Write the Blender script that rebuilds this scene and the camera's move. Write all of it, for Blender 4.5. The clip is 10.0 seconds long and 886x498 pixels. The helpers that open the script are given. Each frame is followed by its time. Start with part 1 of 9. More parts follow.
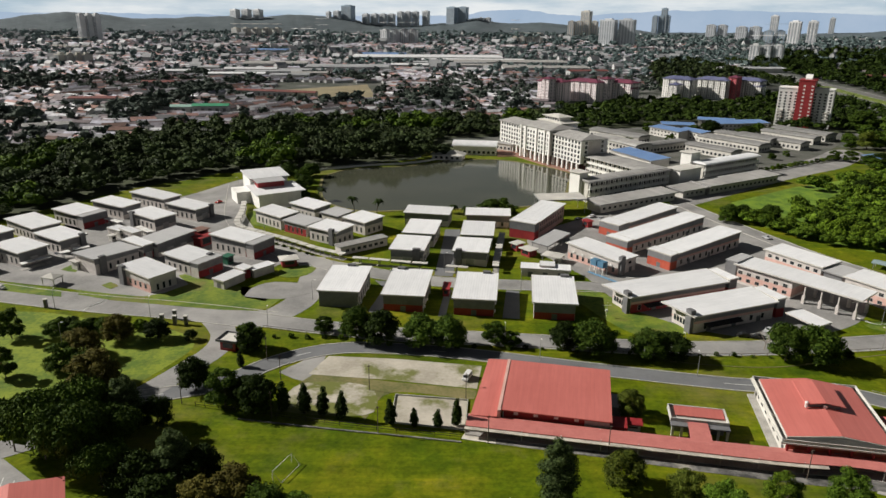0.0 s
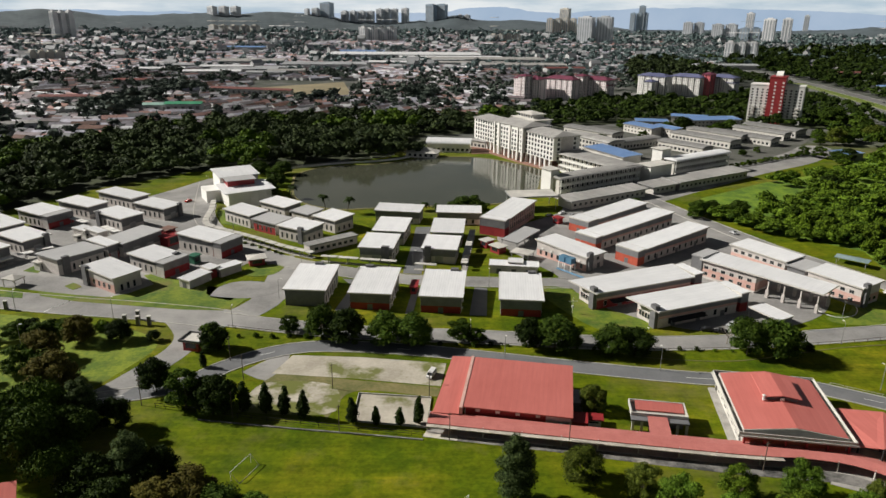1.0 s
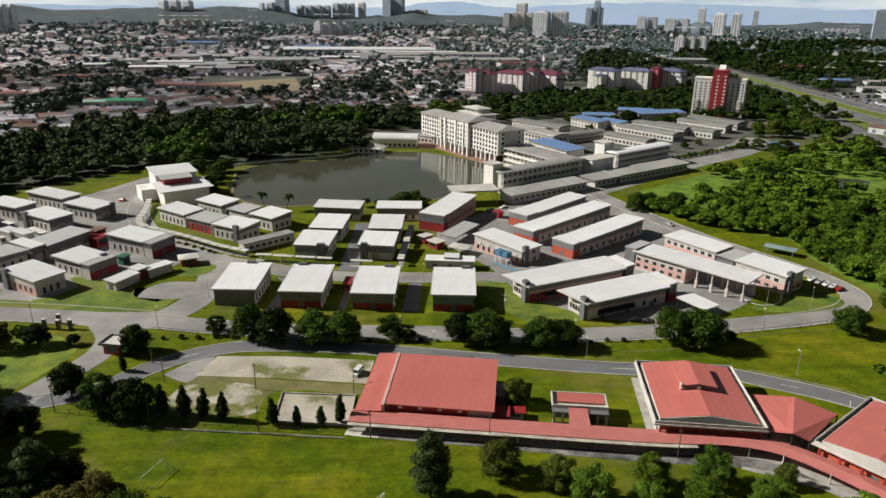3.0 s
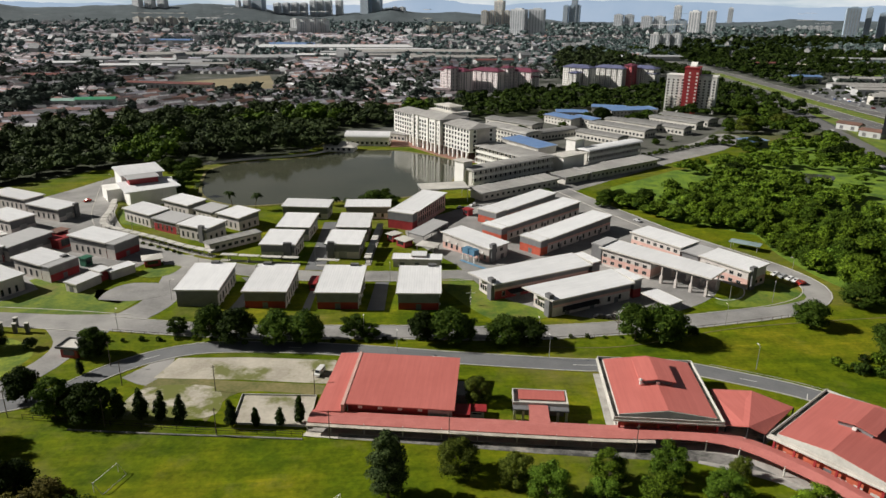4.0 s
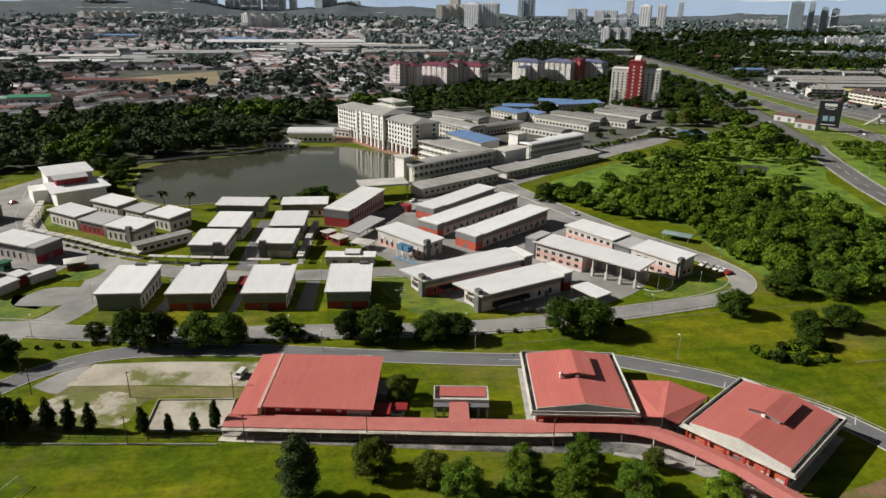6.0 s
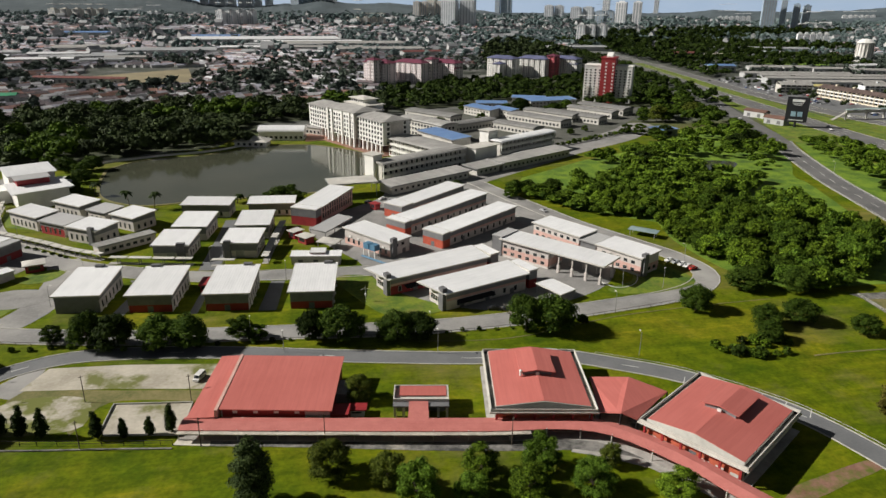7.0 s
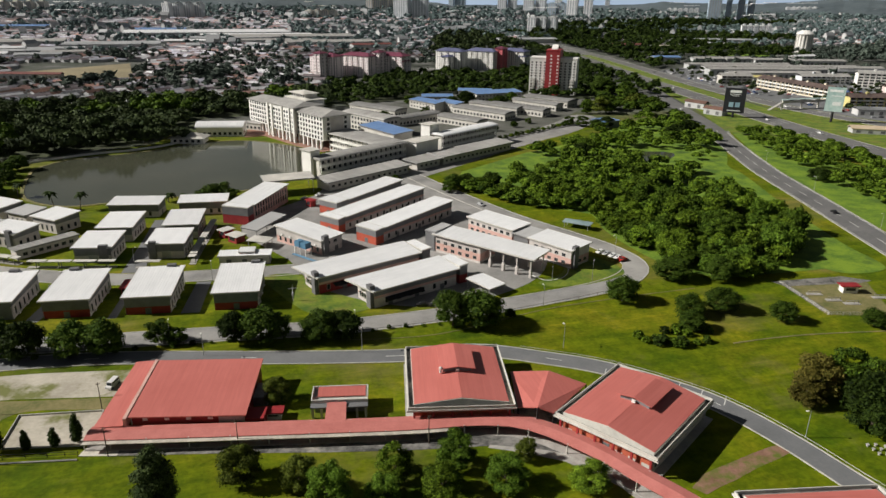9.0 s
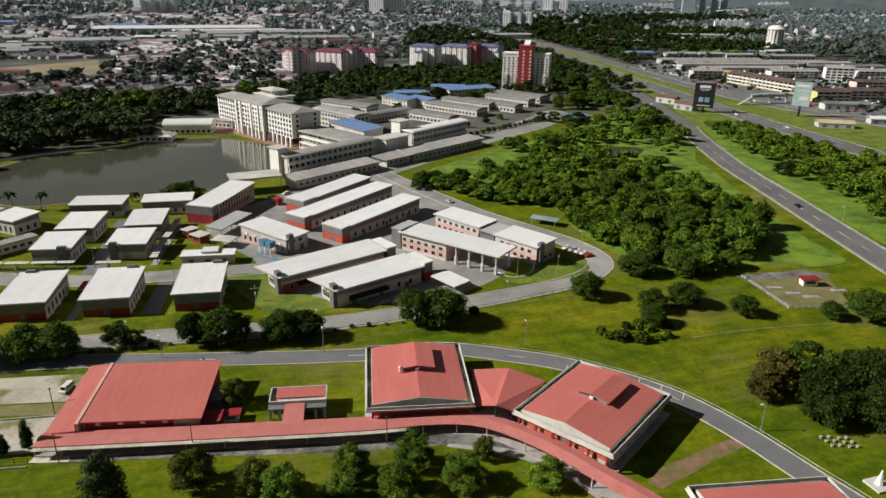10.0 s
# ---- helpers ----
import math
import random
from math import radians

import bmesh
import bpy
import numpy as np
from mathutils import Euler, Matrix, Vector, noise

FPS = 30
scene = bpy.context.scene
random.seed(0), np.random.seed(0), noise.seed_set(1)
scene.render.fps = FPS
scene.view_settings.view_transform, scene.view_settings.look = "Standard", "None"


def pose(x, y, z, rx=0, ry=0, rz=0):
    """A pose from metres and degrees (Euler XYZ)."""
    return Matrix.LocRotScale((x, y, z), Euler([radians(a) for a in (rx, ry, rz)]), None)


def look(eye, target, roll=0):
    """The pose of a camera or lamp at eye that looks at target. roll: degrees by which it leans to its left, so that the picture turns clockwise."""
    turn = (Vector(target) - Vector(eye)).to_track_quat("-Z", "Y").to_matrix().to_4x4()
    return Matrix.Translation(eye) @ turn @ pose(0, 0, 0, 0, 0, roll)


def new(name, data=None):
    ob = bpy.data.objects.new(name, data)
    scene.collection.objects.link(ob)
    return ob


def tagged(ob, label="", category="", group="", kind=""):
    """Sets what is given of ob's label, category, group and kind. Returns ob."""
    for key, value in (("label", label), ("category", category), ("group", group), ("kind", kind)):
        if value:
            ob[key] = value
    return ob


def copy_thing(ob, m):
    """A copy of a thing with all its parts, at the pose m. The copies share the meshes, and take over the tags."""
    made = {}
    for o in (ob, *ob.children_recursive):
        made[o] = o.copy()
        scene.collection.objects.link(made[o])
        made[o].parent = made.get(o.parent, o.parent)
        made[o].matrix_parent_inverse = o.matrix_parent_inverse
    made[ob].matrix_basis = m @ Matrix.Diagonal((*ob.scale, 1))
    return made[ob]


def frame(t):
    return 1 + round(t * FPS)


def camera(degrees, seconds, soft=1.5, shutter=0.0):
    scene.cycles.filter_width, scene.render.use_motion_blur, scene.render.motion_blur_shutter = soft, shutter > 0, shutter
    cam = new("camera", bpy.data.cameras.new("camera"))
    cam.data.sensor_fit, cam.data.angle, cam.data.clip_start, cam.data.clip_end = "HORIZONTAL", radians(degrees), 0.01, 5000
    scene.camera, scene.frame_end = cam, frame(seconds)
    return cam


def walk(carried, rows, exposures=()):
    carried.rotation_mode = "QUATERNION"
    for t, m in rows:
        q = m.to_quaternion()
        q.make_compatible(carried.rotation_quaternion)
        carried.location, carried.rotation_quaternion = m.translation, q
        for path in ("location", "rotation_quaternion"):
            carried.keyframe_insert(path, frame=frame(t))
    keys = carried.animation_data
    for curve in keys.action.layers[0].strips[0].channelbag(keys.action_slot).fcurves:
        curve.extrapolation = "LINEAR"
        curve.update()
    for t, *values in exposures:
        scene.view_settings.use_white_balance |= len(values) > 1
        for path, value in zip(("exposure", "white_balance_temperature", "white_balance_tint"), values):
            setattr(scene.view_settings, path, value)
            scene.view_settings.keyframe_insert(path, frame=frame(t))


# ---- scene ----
# ---- camera ----
cam = camera(65.32, 10.0)
PATH = [
    (0.0, (0.00, 0.00, 100.00), (0.00, 94.73, 67.97), 0.57),
    (0.5, (2.72, 0.10, 99.97), (4.02, 94.77, 67.78), 0.60),
    (1.0, (5.47, 0.20, 99.94), (8.07, 94.79, 67.60), 0.62),
    (1.5, (8.24, 0.30, 99.92), (12.15, 94.80, 67.43), 0.64),
    (2.0, (11.02, 0.40, 99.91), (16.26, 94.78, 67.27), 0.66),
    (2.5, (13.83, 0.50, 99.90), (20.40, 94.74, 67.12), 0.67),
    (3.0, (16.66, 0.59, 99.90), (24.56, 94.68, 66.97), 0.68),
    (3.5, (19.49, 0.66, 99.91), (28.75, 94.58, 66.84), 0.69),
    (4.0, (22.34, 0.72, 99.93), (32.95, 94.45, 66.71), 0.69),
    (4.5, (25.21, 0.77, 99.97), (37.16, 94.28, 66.60), 0.70),
    (5.0, (28.07, 0.80, 100.02), (41.39, 94.07, 66.49), 0.70),
    (5.5, (30.95, 0.81, 100.08), (45.63, 93.81, 66.38), 0.71),
    (6.0, (33.83, 0.79, 100.15), (49.87, 93.51, 66.29), 0.71),
    (6.5, (36.71, 0.75, 100.25), (54.12, 93.15, 66.20), 0.71),
    (7.0, (39.60, 0.68, 100.36), (58.37, 92.74, 66.12), 0.72),
    (7.5, (42.48, 0.58, 100.48), (62.62, 92.28, 66.05), 0.72),
    (8.0, (45.36, 0.44, 100.63), (66.87, 91.75, 65.98), 0.73),
    (8.5, (48.23, 0.27, 100.80), (71.10, 91.16, 65.92), 0.73),
    (9.0, (51.10, 0.06, 100.99), (75.33, 90.50, 65.86), 0.74),
    (9.5, (53.95, -0.19, 101.20), (79.54, 89.77, 65.81), 0.75),
    (10.0, (56.80, -0.49, 101.44), (83.74, 88.96, 65.77), 0.77),
]
walk(cam, [(t, look(eye, target, roll)) for t, eye, target, roll in PATH])

# ---- light ----
SUN_AZ, SUN_EL = 166.0, 33.0
world = bpy.data.worlds.new("world")
scene.world = world
world.use_nodes = True
wn = world.node_tree.nodes
sky = wn.new("ShaderNodeTexSky")
sky.sky_type, sky.sun_disc = "NISHITA", False
sky.sun_elevation, sky.sun_rotation = radians(SUN_EL), radians(90 - SUN_AZ)
sky.air_density, sky.dust_density, sky.ozone_density = 1.0, 0.5, 1.0
wn["Background"].inputs["Strength"].default_value = 0.0100
# broken cloud over the whole sky
wl = world.node_tree.links
cloud_co = wn.new("ShaderNodeTexCoord")
cloud_map = wn.new("ShaderNodeMapping")
cloud_map.inputs["Scale"].default_value = (1, 1, 3)
cloud = wn.new("ShaderNodeTexNoise")
cloud.inputs["Scale"].default_value, cloud.inputs["Detail"].default_value = 1.9, 7.0
cloud_ramp = wn.new("ShaderNodeValToRGB")
cloud_ramp.color_ramp.elements[0].position, cloud_ramp.color_ramp.elements[1].position = 0.40, 0.62
cloud_mix = wn.new("ShaderNodeMix")
cloud_mix.data_type = "RGBA"
cloud_mix.inputs[7].default_value = (6.6, 6.7, 6.9, 1)
wl.new(cloud_co.outputs["Generated"], cloud_map.inputs[0])
wl.new(cloud_map.outputs[0], cloud.inputs["Vector"])
wl.new(cloud.outputs[0], cloud_ramp.inputs[0])
wl.new(cloud_ramp.outputs[0], cloud_mix.inputs[0])
wl.new(sky.outputs[0], cloud_mix.inputs[6])
# brighter haze low over the horizon
sky_sep = wn.new("ShaderNodeSeparateXYZ")
wl.new(cloud_co.outputs["Generated"], sky_sep.inputs[0])
low_haze = wn.new("ShaderNodeMapRange")
low_haze.interpolation_type = "SMOOTHSTEP"
low_haze.inputs[1].default_value, low_haze.inputs[2].default_value = 0.0, 0.40
low_haze.inputs[3].default_value, low_haze.inputs[4].default_value = 3.4, 1.0
wl.new(sky_sep.outputs[2], low_haze.inputs[0])
haze_mix = wn.new("ShaderNodeMix")
haze_mix.data_type, haze_mix.blend_type = "RGBA", "MULTIPLY"
haze_mix.inputs[0].default_value = 1.0
wl.new(cloud_mix.outputs[2], haze_mix.inputs[6])
wl.new(low_haze.outputs[0], haze_mix.inputs[7])
wl.new(haze_mix.outputs[2], wn["Background"].inputs["Color"])
sun_data = bpy.data.lights.new("sun", "SUN")
sun_data.energy, sun_data.angle, sun_data.color = 5.0, radians(0.6), (1.0, 0.95, 0.875)
sun = new("sun", sun_data)
sun_dir = Vector((math.cos(radians(SUN_AZ)) * math.cos(radians(SUN_EL)), math.sin(radians(SUN_AZ)) * math.cos(radians(SUN_EL)), math.sin(radians(SUN_EL))))
sun.matrix_world = look(sun_dir * 400, (0, 0, 0))
scene.view_settings.exposure = 0.24

# ---- materials ----
def principled(name, rough=0.8, metal=0.0):
    m = bpy.data.materials.new(name)
    m.use_nodes = True
    b = m.node_tree.nodes["Principled BSDF"]
    b.inputs["Roughness"].default_value, b.inputs["Metallic"].default_value = rough, metal
    return m, m.node_tree.nodes, m.node_tree.links, b


def ramp_node(nodes, stops):
    r = nodes.new("ShaderNodeValToRGB")
    r.color_ramp.elements[0].position, r.color_ramp.elements[0].color = stops[0][0], (*stops[0][1], 1)
    r.color_ramp.elements[1].position, r.color_ramp.elements[1].color = stops[-1][0], (*stops[-1][1], 1)
    for p, c in stops[1:-1]:
        e = r.color_ramp.elements.new(p)
        e.color = (*c, 1)
    return r


def noise_tex(nodes, links, coord, scale, detail=4.0, rough=0.6):
    n = nodes.new("ShaderNodeTexNoise")
    n.inputs["Scale"].default_value, n.inputs["Detail"].default_value, n.inputs["Roughness"].default_value = scale, detail, rough
    links.new(coord, n.inputs["Vector"])
    return n


def mix_rgb(nodes, links, a, b, fac, blend="MIX"):
    m = nodes.new("ShaderNodeMix")
    m.data_type, m.blend_type = "RGBA", blend
    for sock, v in ((m.inputs[0], fac), (m.inputs[6], a), (m.inputs[7], b)):
        if hasattr(v, "is_output"):
            links.new(v, sock)
        elif isinstance(v, (int, float)):
            sock.default_value = v
        else:
            sock.default_value = (*v, 1)
    return m.outputs[2]


def surface(name, dark, light, scale=0.15, fine=2.5, rough=0.8, metal=0.0, bump=0.15, spread=(0.3, 0.7), tint=None, vary=0.0):
    """A worn surface: stains at two scales, fine relief; tint: (colour, scale, low, high) for patches of a second colour."""
    m, n, l, b = principled(name, rough, metal)
    pos = n.new("ShaderNodeNewGeometry").outputs["Position"]
    a = noise_tex(n, l, pos, scale)
    f = noise_tex(n, l, pos, fine, 3.0)
    add = n.new("ShaderNodeMath")
    add.operation = "MULTIPLY_ADD"
    l.new(f.outputs[0], add.inputs[0])
    add.inputs[1].default_value = 0.45
    sub = n.new("ShaderNodeMath")
    sub.operation, sub.inputs[1].default_value = "SUBTRACT", 0.22
    l.new(a.outputs[0], sub.inputs[0])
    l.new(sub.outputs[0], add.inputs[2])
    r = ramp_node(n, [(spread[0], dark), (spread[1], light)])
    l.new(add.outputs[0], r.inputs[0])
    col = r.outputs[0]
    if tint:
        t = noise_tex(n, l, pos, tint[1], 5.0)
        tr = ramp_node(n, [(tint[2], (0, 0, 0)), (tint[3], (1, 1, 1))])
        l.new(t.outputs[0], tr.inputs[0])
        col = mix_rgb(n, l, col, tint[0], tr.outputs[0])
    if vary:
        info = n.new("ShaderNodeObjectInfo")
        mr = n.new("ShaderNodeMapRange")
        mr.inputs[3].default_value, mr.inputs[4].default_value = 1 - vary, 1 + vary
        l.new(info.outputs["Random"], mr.inputs[0])
        col = mix_rgb(n, l, col, mr.outputs[0], 1.0, "MULTIPLY")
    l.new(col, b.inputs["Base Color"])
    if bump:
        bp = n.new("ShaderNodeBump")
        bp.inputs["Strength"].default_value, bp.inputs["Distance"].default_value = bump, 0.1
        l.new(f.outputs[0], bp.inputs["Height"])
        l.new(bp.outputs[0], b.inputs["Normal"])
    return m


def leaves(name, dark, light, vary=0.25):
    """Foliage: each leaf clump has its own shade, each tree its own too."""
    m, n, l, b = principled(name, 0.65)
    geo = n.new("ShaderNodeNewGeometry")
    info = n.new("ShaderNodeObjectInfo")
    r = ramp_node(n, [(0.0, dark), (1.0, light)])
    l.new(geo.outputs["Random Per Island"], r.inputs[0])
    big = noise_tex(n, l, geo.outputs["Position"], 0.05, 2.0)
    mr = n.new("ShaderNodeMapRange")
    mr.inputs[1].default_value, mr.inputs[2].default_value = 0.3, 0.7
    mr.inputs[3].default_value, mr.inputs[4].default_value = 1 - vary, 1 + vary
    l.new(big.outputs[0], mr.inputs[0])
    mr2 = n.new("ShaderNodeMapRange")
    mr2.inputs[3].default_value, mr2.inputs[4].default_value = 1 - vary, 1 + vary
    l.new(info.outputs["Random"], mr2.inputs[0])
    c = mix_rgb(n, l, r.outputs[0], mr.outputs[0], 1.0, "MULTIPLY")
    c = mix_rgb(n, l, c, mr2.outputs[0], 1.0, "MULTIPLY")
    l.new(c, b.inputs["Base Color"])
    b.inputs["Specular IOR Level"].default_value = 0.05
    return m


def ribbed(name, dark, light, pitch=0.9, rough=0.45, angle=0.0, metal=0.0, seam_tone=0.90, relief=0.12):
    """Sheet-metal roof: sheets side by side with seams across the object's x axis, streaked along y."""
    m, n, l, b = principled(name, rough, metal)
    tc = n.new("ShaderNodeTexCoord")
    mp = n.new("ShaderNodeMapping")
    mp.inputs["Rotation"].default_value = (0, 0, radians(angle))
    l.new(tc.outputs["Object"], mp.inputs[0])
    w = n.new("ShaderNodeTexWave")
    w.bands_direction, w.inputs["Scale"].default_value, w.inputs["Distortion"].default_value = "X", 0.314 / pitch, 0.0
    l.new(mp.outputs[0], w.inputs["Vector"])
    st = n.new("ShaderNodeMapping")
    st.inputs["Scale"].default_value = (0.9, 0.07, 1)
    l.new(mp.outputs[0], st.inputs[0])
    s = noise_tex(n, l, st.outputs[0], 1.0, 5.0)
    p = noise_tex(n, l, tc.outputs["Object"], 0.09, 3.0)
    mx = n.new("ShaderNodeMath")
    mx.operation, mx.inputs[1].default_value = "MULTIPLY_ADD", 0.55
    l.new(s.outputs[0], mx.inputs[0])
    hf = n.new("ShaderNodeMath")
    hf.operation, hf.inputs[1].default_value = "MULTIPLY", 0.45
    l.new(p.outputs[0], hf.inputs[0])
    l.new(hf.outputs[0], mx.inputs[2])
    r = ramp_node(n, [(0.32, dark), (0.66, light)])
    l.new(mx.outputs[0], r.inputs[0])
    seam = ramp_node(n, [(0.0, (seam_tone, seam_tone, seam_tone)), (0.10, (1, 1, 1))])
    l.new(w.outputs[0], seam.inputs[0])
    info = n.new("ShaderNodeObjectInfo")
    mr = n.new("ShaderNodeMapRange")
    mr.inputs[3].default_value, mr.inputs[4].default_value = 0.9, 1.06
    l.new(info.outputs["Random"], mr.inputs[0])
    c = mix_rgb(n, l, r.outputs[0], seam.outputs[0], 1.0, "MULTIPLY")
    c = mix_rgb(n, l, c, mr.outputs[0], 1.0, "MULTIPLY")
    l.new(c, b.inputs["Base Color"])
    bp = n.new("ShaderNodeBump")
    bp.inputs["Strength"].default_value, bp.inputs["Distance"].default_value = relief, 0.05
    l.new(w.outputs[0], bp.inputs["Height"])
    l.new(bp.outputs[0], b.inputs["Normal"])
    return m


def ground_material():
    m, n, l, b = principled("ground_cover", 0.95)
    b.inputs["Specular IOR Level"].default_value = 0.1
    geo = n.new("ShaderNodeNewGeometry")
    pos = geo.outputs["Position"]
    a = noise_tex(n, l, pos, 0.03, 8.0, 0.68)
    f = noise_tex(n, l, pos, 0.8, 5.0)
    g = ramp_node(n, [(0.3, (0.052, 0.106, 0.003)), (0.5, (0.128, 0.166, 0.004)), (0.7, (0.232, 0.216, 0.012))])
    l.new(a.outputs[0], g.inputs[0])
    fr = ramp_node(n, [(0.3, (0.7, 0.72, 0.65)), (0.7, (1.15, 1.12, 1.1))])
    l.new(f.outputs[0], fr.inputs[0])
    grass = mix_rgb(n, l, g.outputs[0], fr.outputs[0], 1.0, "MULTIPLY")
    p2 = noise_tex(n, l, pos, 0.16, 6.0, 0.7)
    pr = ramp_node(n, [(0.34, (0.62, 0.68, 0.6)), (0.66, (1.22, 1.16, 1.1))])
    l.new(p2.outputs[0], pr.inputs[0])
    grass = mix_rgb(n, l, grass, pr.outputs[0], 1.0, "MULTIPLY")
    d = noise_tex(n, l, pos, 0.018, 7.0, 0.7)
    dr = ramp_node(n, [(0.52, (0, 0, 0)), (0.70, (0.75, 0.75, 0.75))])
    l.new(d.outputs[0], dr.inputs[0])
    grass = mix_rgb(n, l, grass, (0.19, 0.16, 0.06), dr.outputs[0])
    # long pale streaks of worn turf
    rot = n.new("ShaderNodeMapping")
    rot.inputs["Rotation"].default_value, rot.inputs["Scale"].default_value = (0, 0, radians(9)), (0.022, 0.22, 1)
    l.new(pos, rot.inputs[0])
    sk = noise_tex(n, l, rot.outputs[0], 1.0, 6.0, 0.7)
    skr = ramp_node(n, [(0.36, (0.72, 0.78, 0.70)), (0.55, (1.0, 1.0, 1.0)), (0.72, (1.45, 1.30, 1.5))])
    l.new(sk.outputs[0], skr.inputs[0])
    grass = mix_rgb(n, l, grass, skr.outputs[0], 1.0, "MULTIPLY")
    # the town's mixed ground, far beyond the lake, its tones lifted for haze
    t = noise_tex(n, l, pos, 0.02, 8.0, 0.75)
    town = ramp_node(n, [(0.30, (0.040, 0.052, 0.036)), (0.48, (0.085, 0.092, 0.078)), (0.60, (0.15, 0.15, 0.142)), (0.72, (0.25, 0.248, 0.235))])
    l.new(t.outputs[0], town.inputs[0])
    sep = n.new("ShaderNodeSeparateXYZ")
    l.new(pos, sep.inputs[0])
    mr = n.new("ShaderNodeMapRange")
    mr.inputs[1].default_value, mr.inputs[2].default_value = 505, 580
    l.new(sep.outputs[1], mr.inputs[0])
    # beyond 1100 m it blends paler and bluer, distance haze in the base colour
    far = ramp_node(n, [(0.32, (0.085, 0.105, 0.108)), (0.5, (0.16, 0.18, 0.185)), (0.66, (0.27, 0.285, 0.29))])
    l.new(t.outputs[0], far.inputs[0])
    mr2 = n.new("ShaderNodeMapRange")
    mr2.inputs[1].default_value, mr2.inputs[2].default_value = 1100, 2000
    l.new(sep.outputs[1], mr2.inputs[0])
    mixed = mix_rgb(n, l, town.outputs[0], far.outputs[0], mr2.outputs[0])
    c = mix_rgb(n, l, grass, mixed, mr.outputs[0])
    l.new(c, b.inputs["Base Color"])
    bp = n.new("ShaderNodeBump")
    bp.inputs["Strength"].default_value, bp.inputs["Distance"].default_value = 0.5, 0.15
    l.new(f.outputs[0], bp.inputs["Height"])
    l.new(bp.outputs[0], b.inputs["Normal"])
    return m


def water_material():
    m, n, l, b = principled("pond_water", 0.09)
    b.inputs["IOR"].default_value = 1.7
    pos = n.new("ShaderNodeNewGeometry").outputs["Position"]
    a = noise_tex(n, l, pos, 0.03, 3.0)
    r = ramp_node(n, [(0.35, (0.060, 0.066, 0.044)), (0.65, (0.080, 0.084, 0.058))])
    l.new(a.outputs[0], r.inputs[0])
    l.new(r.outputs[0], b.inputs["Base Color"])
    w = noise_tex(n, l, pos, 1.3, 3.0)
    bp = n.new("ShaderNodeBump")
    bp.inputs["Strength"].default_value, bp.inputs["Distance"].default_value = 0.14, 0.05
    l.new(w.outputs[0], bp.inputs["Height"])
    l.new(bp.outputs[0], b.inputs["Normal"])
    return m


GROUND = ground_material()
WATER = water_material()
ASPHALT = surface("asphalt", (0.17, 0.167, 0.162), (0.29, 0.284, 0.273), 0.08, 1.2, 0.85, tint=((0.37, 0.36, 0.34), 0.03, 0.46, 0.68))
NEW_ASPHALT = surface("new_asphalt", (0.125, 0.13, 0.135), (0.175, 0.18, 0.185), 0.1, 1.4, 0.85)
CONCRETE = surface("concrete", (0.27, 0.26, 0.24), (0.44, 0.42, 0.39), 0.3, 2.0, 0.85)
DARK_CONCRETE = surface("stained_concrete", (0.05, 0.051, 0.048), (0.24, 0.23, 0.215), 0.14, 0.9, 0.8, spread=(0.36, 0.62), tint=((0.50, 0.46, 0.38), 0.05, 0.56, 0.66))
KERB = surface("kerb", (0.34, 0.33, 0.30), (0.55, 0.53, 0.48), 0.4, 2.0, 0.85)
SAND = surface("sandy_lot", (0.33, 0.30, 0.24), (0.52, 0.48, 0.40), 0.10, 1.0, 0.95, tint=((0.15, 0.16, 0.045), 0.075, 0.53, 0.63))
DRY_GRASS = surface("dry_grass", (0.09, 0.105, 0.022), (0.24, 0.20, 0.085), 0.12, 1.0, 0.95)
SOIL = surface("bare_soil", (0.17, 0.085, 0.055), (0.29, 0.165, 0.115), 0.2, 1.5, 0.95, tint=((0.10, 0.13, 0.01), 0.22, 0.42, 0.60))
SAND_WORN = surface("worn_sandy_grass", (0.33, 0.30, 0.24), (0.52, 0.48, 0.40), 0.10, 1.0, 0.95, tint=((0.14, 0.155, 0.03), 0.14, 0.42, 0.55))
HIGHWAY = surface("highway_asphalt", (0.10, 0.10, 0.10), (0.17, 0.168, 0.165), 0.05, 0.8, 0.85)
REEDS = surface("tall_grass", (0.064, 0.138, 0.005), (0.170, 0.265, 0.012), 0.09, 0.75, 0.9, bump=0.9, spread=(0.36, 0.64), tint=((0.040, 0.090, 0.006), 0.06, 0.54, 0.70))
SUNNY_LAWN = surface("sunny_lawn", (0.085, 0.145, 0.004), (0.205, 0.255, 0.012), 0.10, 0.8, 0.95, bump=0.6, spread=(0.36, 0.64), tint=((0.050, 0.090, 0.005), 0.06, 0.55, 0.70))
LINE = surface("road_paint", (0.55, 0.55, 0.52), (0.75, 0.75, 0.72), 0.5, 3.0, 0.7)
ROOF = ribbed("light_metal_roof", (0.69, 0.70, 0.71), (0.86, 0.865, 0.87), 0.9, seam_tone=0.86)
ROOF_GREY = ribbed("grey_metal_roof", (0.43, 0.43, 0.43), (0.52, 0.52, 0.515), 0.9)
ROOF_RED = ribbed("red_metal_roof", (0.45, 0.124, 0.104), (0.55, 0.168, 0.143), 1.1, 0.5, 0.0, 0.0, 0.95, 0.05)
ROOF_OLD = ribbed("weathered_roof", (0.22, 0.215, 0.205), (0.44, 0.43, 0.41), 1.2, 0.7)
ROOF_VAULT = ribbed("old_vault_roof", (0.12, 0.12, 0.118), (0.30, 0.296, 0.285), 1.2, 0.8)
ROOF_BLUE = ribbed("blue_metal_roof", (0.10, 0.20, 0.42), (0.20, 0.32, 0.55), 1.0)
